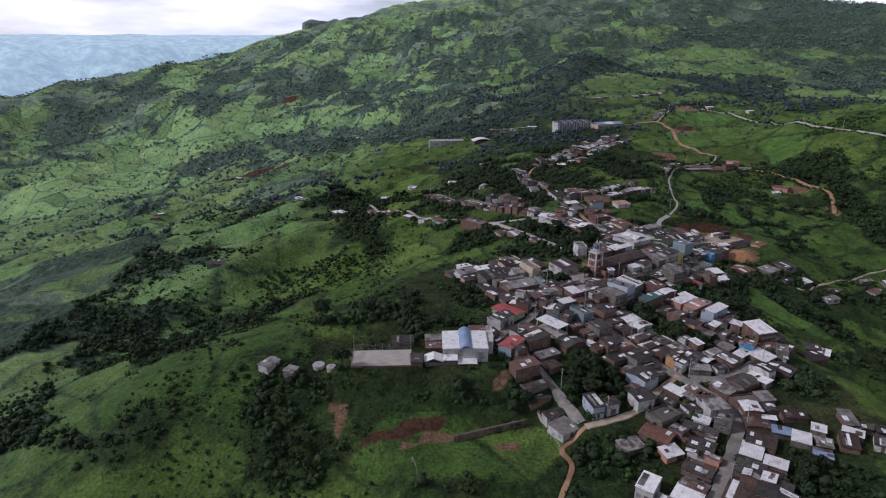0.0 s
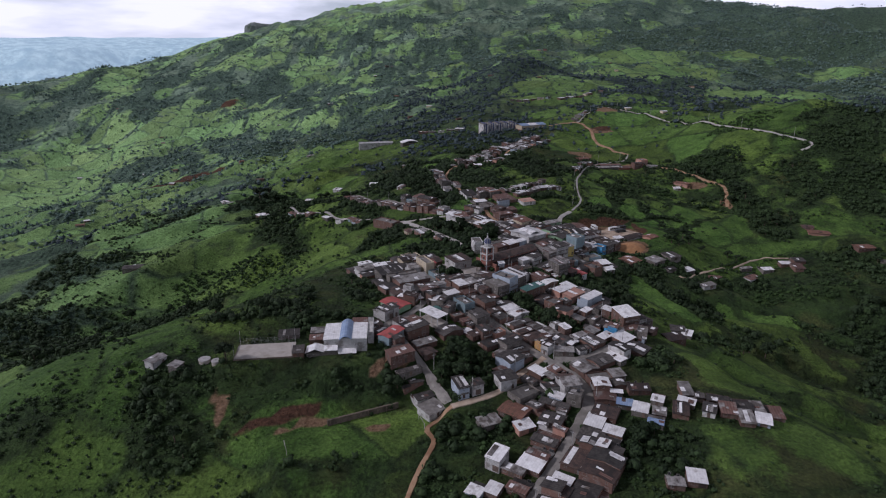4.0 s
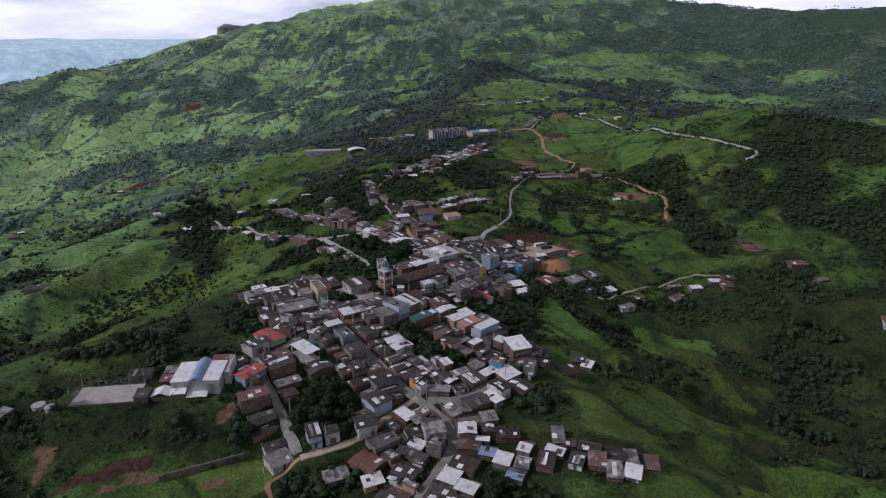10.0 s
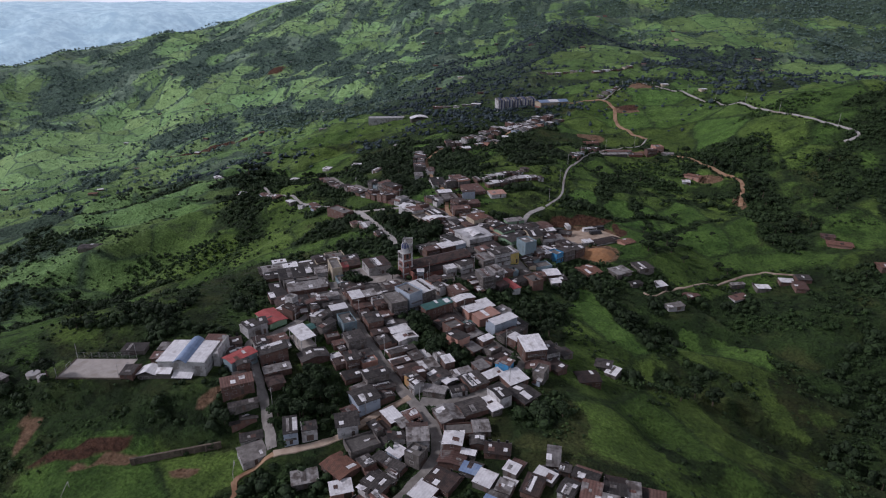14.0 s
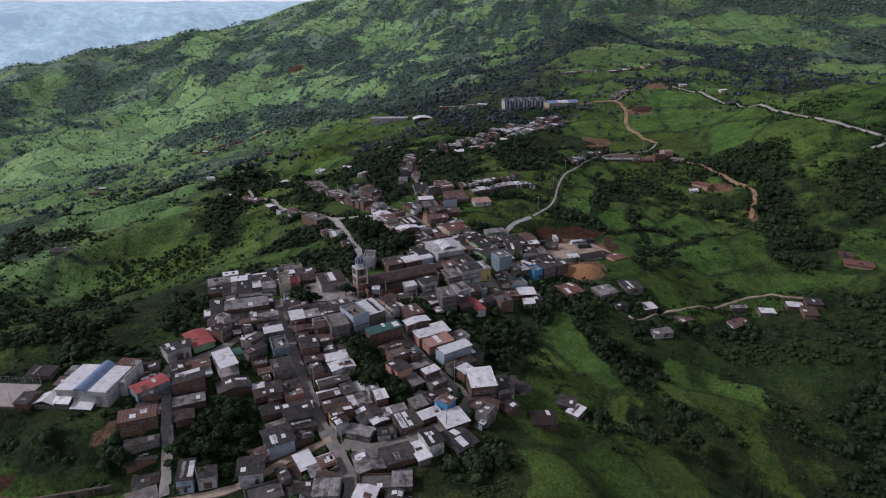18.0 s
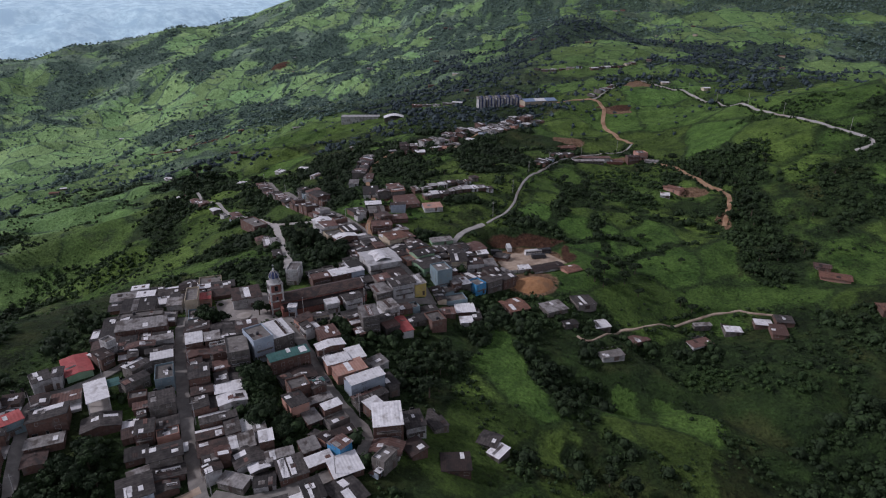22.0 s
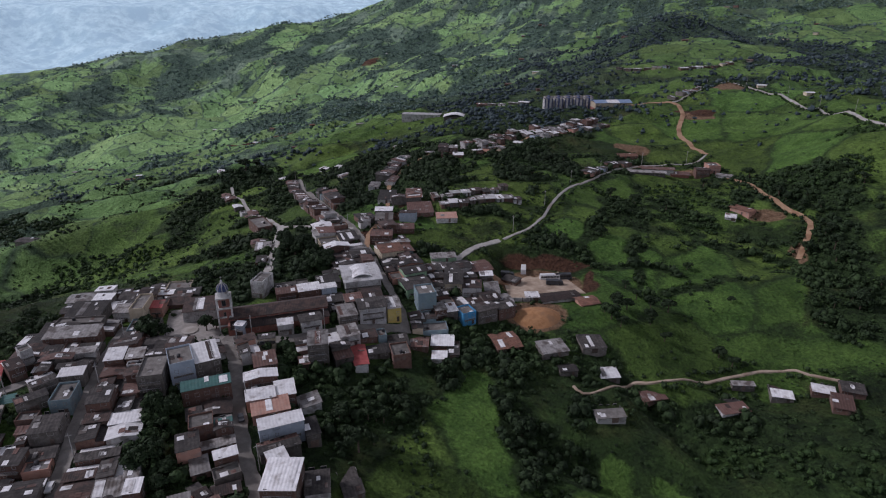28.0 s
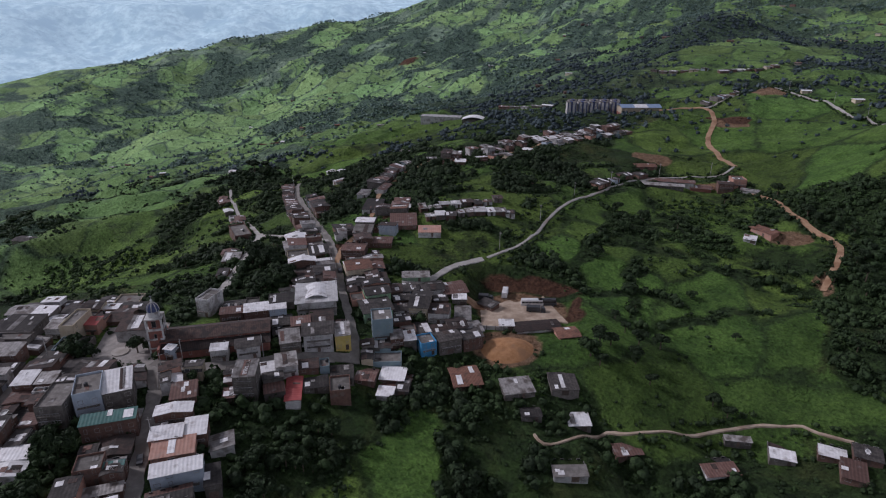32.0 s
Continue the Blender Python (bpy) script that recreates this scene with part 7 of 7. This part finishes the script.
# plaza, lot and yards
pz = thing("plaza_pavement", pose(70, 314, -2.2, 0, 0, 33), "paved town plaza before the church", "plaza")
part("slab", box(-11, 11, -15.5, 15.5, -1.5, 0.22), PLAZA, pz)
part("bandstand_floor", tube(-2, -4, 0.22, 0.6, 3.0, 3.0, 16), CONCRETE, pz)
for k in range(6):
    car(*[(59.5, 289), (66.5, 274), (84, 234), (116, 273), (128, 338), (110, 393)][k], [-63, -63, -63, -50, 33, 125][k], (BUSWHITE, BUSDARK)[k % 2])
pole_mesh = mesh_from("pole", *joined(tube(0, 0, -1, 9, 0.16, 0.10, 7), box(-0.9, 0.9, -0.05, 0.05, 8.2, 8.3)), POLE)
for name, step, o in (("main_street", 12, 2.6), ("second_street", 12, 2.6), ("lower_street", 12, 2.5), ("upper_street", 12, 2.9), ("ridge_road", 16, 2.8), ("church_street", 11, 2.6), ("crest_road", 22, 2.6), ("curved_road", 10, 2.2)):
    ln = LINES[name]
    for i in range(4, len(ln) - 3, step):
        dx, dy = (ln[i + 1] - ln[i]) / 2.5
        x, y = ln[i][0] - dy * o, ln[i][1] + dx * o
        ob = thing("utility_pole", pose(x, y, height(x, y), 0, 0, math.degrees(math.atan2(dy, dx)) + 90), "tall concrete utility pole beside the street", "pole", "utility poles")
        part("pole", pole_mesh, None, ob)

# ---- plants ----
ICO = bmesh.new()
bmesh.ops.create_icosphere(ICO, subdivisions=1, radius=1)
ICO1 = ([tuple(v.co) for v in ICO.verts], [tuple(v.index for v in f.verts) for f in ICO.faces])
ICO.free()
ICO = bmesh.new()
bmesh.ops.create_icosphere(ICO, subdivisions=2, radius=1)
ICO2 = ([tuple(v.co) for v in ICO.verts], [tuple(v.index for v in f.verts) for f in ICO.faces])
ICO.free()
prng = np.random.default_rng(5)


def lobe(c, r, ico, rough=0.28, squash=0.8):
    k = 1 + (prng.random(len(ico[0])) - 0.5) * 2 * rough
    return [(c[0] + v[0] * r * q, c[1] + v[1] * r * q, c[2] + v[2] * r * q * squash) for v, q in zip(ico[0], k)], ico[1]


def sprays(c, r, n, size, squash=0.8):
    """Leaf clumps that stand out of a lobe at all angles: bent triangles pairs."""
    v, f = [], []
    for k in range(n):
        d = prng.normal(size=3)
        d /= np.linalg.norm(d)
        d[2] = abs(d[2]) * 1.1 - 0.35
        p = np.array(c) + d * r * prng.uniform(0.82, 1.18) * np.array([1, 1, squash])
        a = np.cross(d, prng.normal(size=3))
        a /= np.linalg.norm(a) + 1e-6
        b = np.cross(d, a) + d * prng.uniform(-0.7, 0.7)
        s = size * prng.uniform(0.6, 1.3)
        o = len(v)
        v += [tuple(p - a * s), tuple(p - b * s * 0.7), tuple(p + a * s), tuple(p + b * s * 0.8 + d * s * 0.5)]
        f += [(o, o + 1, o + 2), (o, o + 2, o + 3)]
    return v, f


def tree_kind(hgt, spread, nl, leaves, leaf, name="tree"):
    pieces, twigs = [], [tube(0, 0, -1.0, hgt * 0.55, spread * 0.085, spread * 0.05, 7)]
    for k in range(nl):
        a = 2 * math.pi * k / nl + prng.uniform(-0.4, 0.4)
        rr = spread * prng.uniform(0.25, 0.62) if k else 0
        c = (rr * math.cos(a), rr * math.sin(a), hgt * prng.uniform(0.55, 0.82))
        r = spread * prng.uniform(0.38, 0.55)
        pieces += [lobe(c, r * 0.66, ICO2, 0.3), sprays(c, r * 0.8, leaves, spread * 0.14), sprays(c, r * 1.02, leaves // 2, spread * 0.12)]
        tv, tf = tube(0, 0, 0, 1, spread * 0.035, spread * 0.02, 5)
        h0 = hgt * 0.4
        tv = [(q[0] + c[0] * q[2], q[1] + c[1] * q[2], h0 + (c[2] - h0) * q[2]) for q in tv]
        twigs.append((tv, tf))
    return mesh_from("trunk", *joined(*twigs), BARK), mesh_from("crown", *joined(*pieces), leaf)


KINDS = [tree_kind(8, 4.2, 6, 46, LEAF), tree_kind(10, 4.8, 7, 46, LEAF), tree_kind(6.5, 3.6, 5, 44, LEAF), tree_kind(9, 3.6, 5, 44, LEAF), tree_kind(7, 4.6, 7, 40, SHRUB), tree_kind(5, 3.0, 4, 40, SHRUB)]
trng = random.Random(11)


def plant(x, y, kind=None, s=1.0, label="broad-crowned green tree on the hillside", group="trees of the hillside"):
    k = trng.randrange(len(KINDS)) if kind is None else kind
    z = height(x, y) - 0.2
    ob = thing("tree", pose(x, y, z, 0, 0, trng.uniform(0, 360)), label, "tree", group)
    ob.scale = (s, s, s * trng.uniform(0.85, 1.15))
    part("trunk", KINDS[k][0], None, ob)
    part("crown", KINDS[k][1], None, ob)


for x, y, s in ((61, 300, 0.95), (56, 303, 0.8), (65, 303, 0.75), (58, 307, 0.6), (76.5, 311.5, 0.85), (79, 314, 0.6), (62, 322, 0.6), (68, 319, 0.5)):
    plant(x, y, trng.choice((0, 4)), s, "leafy shade tree on the paved plaza", "trees of the plaza")
for x, y, s in ((224, 390, 1.10), (238, 388, 0.70), (244, 381, 0.75), (256, 448, 0.60), (266, 384, 0.75), (271, 381, 0.80), (274, 422, 0.50), (227, 414, 0.50), (222, 381, 1.0), (226, 378, 0.8), (238, 387, 0.85), (219, 384, 0.6), (238, 398, 1.0), (246, 404, 0.8), (228, 392, 0.9), (232, 406, 0.7), (-112, 622, 1.5), (-104, 628, 1.4), (-98, 618, 1.2), (-122, 630, 1.1), (216, 263, 1.0), (222, 258, 0.9), (206, 252, 0.8), (-56, 262, 1.0)):
    plant(x, y, None, s)


def woody(n, x0, x1, y0, y1, low, seed, loose=0.45):
    """Places for n plants, thick where the cover is brush, clear of houses and roads."""
    g = np.random.default_rng(seed)
    x, y = g.uniform(x0, x1, n), g.uniform(y0, y1, n)
    lush, brush, earth, red = covers(x, y)
    field = np.clip((lush - 0.95) / 0.3, 0, 1)
    brush = brush + 1.5 * (fbm(x, y, 17, 63, 3) - 0.5) - 0.7 * field
    keep = (brush - 0.9 * np.maximum(earth, red) > low + g.random(n) * loose)
    return x[keep], y[keep]


def clear_of_town(x, y, spare):
    ok = np.ones(len(x), bool)
    for ox, oy, r, cs in OCCUPIED:
        near = np.nonzero((np.abs(x - ox) < r + 2) & (np.abs(y - oy) < r + 2) & ok)[0]
        if len(near):
            c = np.array(cs)
            inside = np.ones(len(near), bool)
            for i in range(4):
                e = c[(i + 1) % 4] - c[i]
                nrm = np.array([-e[1], e[0]]) / (np.hypot(*e) + 1e-6)
                inside &= ((x[near] - c[i][0]) * nrm[0] + (y[near] - c[i][1]) * nrm[1]) > -spare
            ok[near[inside]] = False
    for name in LINES:
        ln = LINES[name]
        lo, hi = ln.min(0) - 4, ln.max(0) + 4
        near = np.nonzero((x > lo[0]) & (x < hi[0]) & (y > lo[1]) & (y < hi[1]) & ok)[0]
        if len(near):
            d = np.min(np.hypot(x[near, None] - ln[None, :, 0], y[near, None] - ln[None, :, 1]), 1)
            ok[near[d < 1.1 + spare]] = False
    return ok


# the gully trees and yard clearings may be wooded again: they were only closed to houses
CLEARED = {(60, 215), (99, 257), (113, 302), (113, 243), (92, 372)}
OCCUPIED = [o for o in OCCUPIED if (o[0], o[1]) not in CLEARED]

for cx, cy, deg, n, a, b in ((60, 215, -10, 24, 10, 14), (99, 257, 30, 14, 3.5, 14), (113, 243, 30, 6, 4, 5), (92, 372, 30, 6, 5, 6), (66, 396, 30, 12, 9, 20), (113, 302, 40, 6, 5, 7), (153, 292, -20, 14, 9, 20), (80, 176, 50, 8, 6, 12), (116, 170, 50, 6, 5, 12), (62, 470, 40, 12, 11, 18), (45, 530, 0, 8, 16, 14)):
    c, t = math.cos(radians(deg)), math.sin(radians(deg))
    for k in range(n):
        u, v = trng.uniform(-a, a), trng.uniform(-b, b)
        if free(cx + u * c - v * t, cy + u * t + v * c, 2.5, 2.5, 0) or (cx, cy) in ((60, 215), (99, 257), (113, 243), (92, 372)):
            plant(cx + u * c - v * t, cy + u * t + v * c, None, trng.uniform(0.55, 0.95))
x, y = woody(2600, -190, 400, 135, 600, 0.45, 3)
ok = clear_of_town(x, y, 1.4)
x, y = x[ok], y[ok]
for i in range(0, len(x)):
    if i < 215:
        plant(x[i], y[i], None, trng.uniform(0.5, 0.95))


def clump(nleaf, size, ico, squash=0.85):
    v, f = joined(lobe((0, 0, 0.4), 0.62, ico, 0.35, squash), sprays((0, 0, 0.45), 0.85, nleaf, size, squash))
    tri = [t for q in f for t in ((q[0], q[k], q[k + 1]) for k in range(1, len(q) - 1))]
    return np.array(v, np.float32), np.array(tri, np.int32)


def scatter(name, x, y, sizes, kinds, material, label, seed, tall=(0.8, 1.25)):
    """Many plants joined into one mesh."""
    g = np.random.default_rng(seed)
    z = sheet_height(x, y)
    pick = g.integers(0, len(kinds), len(x))
    vs, fs, base = [], [], 0
    for k, (tv, tf) in enumerate(kinds):
        w = np.nonzero(pick == k)[0]
        if not len(w):
            continue
        a, s, h = g.uniform(0, 6.283, len(w)), sizes[w], sizes[w] * g.uniform(*tall, len(w))
        c, n = np.cos(a)[:, None], np.sin(a)[:, None]
        px = (tv[None, :, 0] * c - tv[None, :, 1] * n) * s[:, None] + x[w][:, None]
        py = (tv[None, :, 0] * n + tv[None, :, 1] * c) * s[:, None] + y[w][:, None]
        pz = tv[None, :, 2] * h[:, None] + z[w][:, None]
        vs.append(np.stack([px, py, pz], -1).reshape(-1, 3))
        fs.append((tf[None] + (np.arange(len(w)) * len(tv))[:, None, None] + base).reshape(-1, 3))
        base += len(w) * len(tv)
    v, f = np.concatenate(vs).astype(np.float32), np.concatenate(fs).astype(np.int32)
    me = bpy.data.meshes.new(name)
    me.vertices.add(len(v))
    me.vertices.foreach_set("co", v.ravel())
    me.loops.add(f.size)
    me.loops.foreach_set("vertex_index", f.ravel())
    me.polygons.add(len(f))
    me.polygons.foreach_set("loop_start", (np.arange(len(f)) * 3).astype(np.int32))
    me.materials.append(material)
    me.polygons.foreach_set("use_smooth", np.ones(len(f), bool))
    me.update()
    tagged(new(name, me), label, "vegetation", kind="stuff")


NEAR_KINDS = [clump(15, 0.28, ICO1) for k in range(8)]
LOW_KINDS = [clump(2, 0.4, ICO1, 0.6) for k in range(5)]
FAR_KINDS = [clump(3, 0.5, ICO1) for k in range(4)]
x, y = woody(60000, -260, 480, 110, 640, 0.36, 4, 0.22)
ok = clear_of_town(x, y, 0.4)
x, y = x[ok][:13500], y[ok][:13500]
scatter("shrubs", x, y, 0.6 + (1.2 + 2.2 * np.clip(covers(x, y)[1], 0, 1)) * np.random.default_rng(1).random(len(x)) ** 2.0, NEAR_KINDS, SHRUB, "dense dark green shrubs on the slopes", 6)
x, y = woody(90000, -260, 480, 110, 640, 0.12, 41, 0.3)
ok = clear_of_town(x, y, 0.4)
x, y = x[ok][:15000], y[ok][:15000]
scatter("low_scrub", x, y, 0.35 + 0.8 * np.random.default_rng(8).random(len(x)) ** 1.5, LOW_KINDS, CANE, "low green scrub and ferns on the slopes", 14)
# taller groves between the lanes and down the gullies
GROVE_KINDS = [clump(26, 0.22, ICO2) for k in range(5)]
gx_, gy_ = [], []
for x0, x1, y0, y1, n, seed in ((20, 200, 400, 640, 5200, 71), (140, 340, 190, 350, 2000, 72), (-120, 30, 190, 360, 1200, 73)):
    x, y = woody(n, x0, x1, y0, y1, 0.62, seed, 0.25)
    gx_.append(x)
    gy_.append(y)
x, y = np.concatenate(gx_), np.concatenate(gy_)
ok = clear_of_town(x, y, 1.2)
scatter("groves", x[ok], y[ok], np.random.default_rng(18).uniform(1.5, 3.3, ok.sum()), GROVE_KINDS, LEAF, "dark green groves between the lanes", 19, (0.9, 1.5))
# small scattered bushes in the open pasture
g = np.random.default_rng(17)
x, y = g.uniform(-260, 480, 30000), g.uniform(120, 640, 30000)
thick = 0.55 * fbm(x, y, 26, 88, 4) + 0.62 * (1 - np.abs(2 * fbm(x, y, 80, 91, 3) - 1))
ok = clear_of_town(x, y, 0.6) & ((covers(x, y)[0] < 1.0) | (g.random(len(x)) < 0.25)) & (thick + g.uniform(-0.07, 0.07, len(x)) > 0.89) & (in_box(x, y, 189, 404, 18, 16, 10) > 0) & (in_box(x, y, 16, 181, 26, 11, 17) > 0)
scatter("pasture_bushes", x[ok], y[ok], g.uniform(0.4, 1.5, ok.sum()), NEAR_KINDS, SHRUB, "small bushes dotted over the pasture", 7)
# hedges along the lanes
x, y = [], []
for name in ("ridge_road", "east_lane", "west_lane", "farm_track", "terrace_lane", "chapel_road", "link_road", "crest_road"):
    ln = LINES[name]
    for i in range(1, len(ln) - 1):
        dx, dy = (ln[i + 1] - ln[i]) / 2.5
        for o in (-1, 1):
            if fbm(ln[i][:1], ln[i][1:] + 31 * o, 22, 96)[0] > 0.37:
                q = o * g.uniform(2.0, 4.2)
                x.append(ln[i][0] - dy * q + g.uniform(-1, 1))
                y.append(ln[i][1] + dx * q + g.uniform(-1, 1))
x, y = np.array(x), np.array(y)
ok = clear_of_town(x, y, 0.3)
scatter("roadside_hedges", x[ok], y[ok], g.uniform(0.7, 2.0, ok.sum()), NEAR_KINDS, SHRUB, "dark green hedges along the lanes", 16)
# banana and cane plots below the lanes
x, y = [], []
for cx, cy, rx, ry in ((290, 332, 36, 10), (-90, 430, 50, 26), (60, 176, 14, 8), (252, 540, 20, 20), (260, 500, 18, 14), (155, 560, 18, 18), (390, 610, 40, 16), (335, 560, 30, 14)):
    n = int(rx * ry * 0.3)
    a, r = g.uniform(0, 6.283, n), np.sqrt(g.random(n))
    x.append(cx + rx * r * np.cos(a))
    y.append(cy + ry * r * np.sin(a))
x, y = np.concatenate(x), np.concatenate(y)
ok = clear_of_town(x, y, 1.0)
scatter("cane_plots", x[ok], y[ok], g.uniform(0.7, 2.2, ok.sum()), NEAR_KINDS, CANE, "light green banana and cane plots", 8)
# the eastern slope beyond the lanes
x, y = woody(24000, 480, 900, 150, 660, 0.05, 51)
x, y = x[:7000], y[:7000]
scatter("eastern_woods", x, y, g.uniform(0.8, 3.2, len(x)), FAR_KINDS, SHRUB, "dark green woods of the eastern slope", 15)
# woods of the far slopes
x, y = woody(230000, -1300, 1300, 560, 2250, 0.06, 9)
seen = (x > 260 - 1.4 * (y - 170)) & (x < 120 + 0.92 * y) & ((y > 650) | (x < -250) | (x > 470))
x, y = x[seen], y[seen]
ok = clear_of_town(x, y, 2.0) & ~((x > -260) & (x < 480) & (y < 640))
x, y = x[ok][:42000], y[ok][:42000]
size = 1.0 + 3.4 * np.random.default_rng(2).random(len(x)) ** 1.5
# woods to the west and farthest out take the foliage painted with haze
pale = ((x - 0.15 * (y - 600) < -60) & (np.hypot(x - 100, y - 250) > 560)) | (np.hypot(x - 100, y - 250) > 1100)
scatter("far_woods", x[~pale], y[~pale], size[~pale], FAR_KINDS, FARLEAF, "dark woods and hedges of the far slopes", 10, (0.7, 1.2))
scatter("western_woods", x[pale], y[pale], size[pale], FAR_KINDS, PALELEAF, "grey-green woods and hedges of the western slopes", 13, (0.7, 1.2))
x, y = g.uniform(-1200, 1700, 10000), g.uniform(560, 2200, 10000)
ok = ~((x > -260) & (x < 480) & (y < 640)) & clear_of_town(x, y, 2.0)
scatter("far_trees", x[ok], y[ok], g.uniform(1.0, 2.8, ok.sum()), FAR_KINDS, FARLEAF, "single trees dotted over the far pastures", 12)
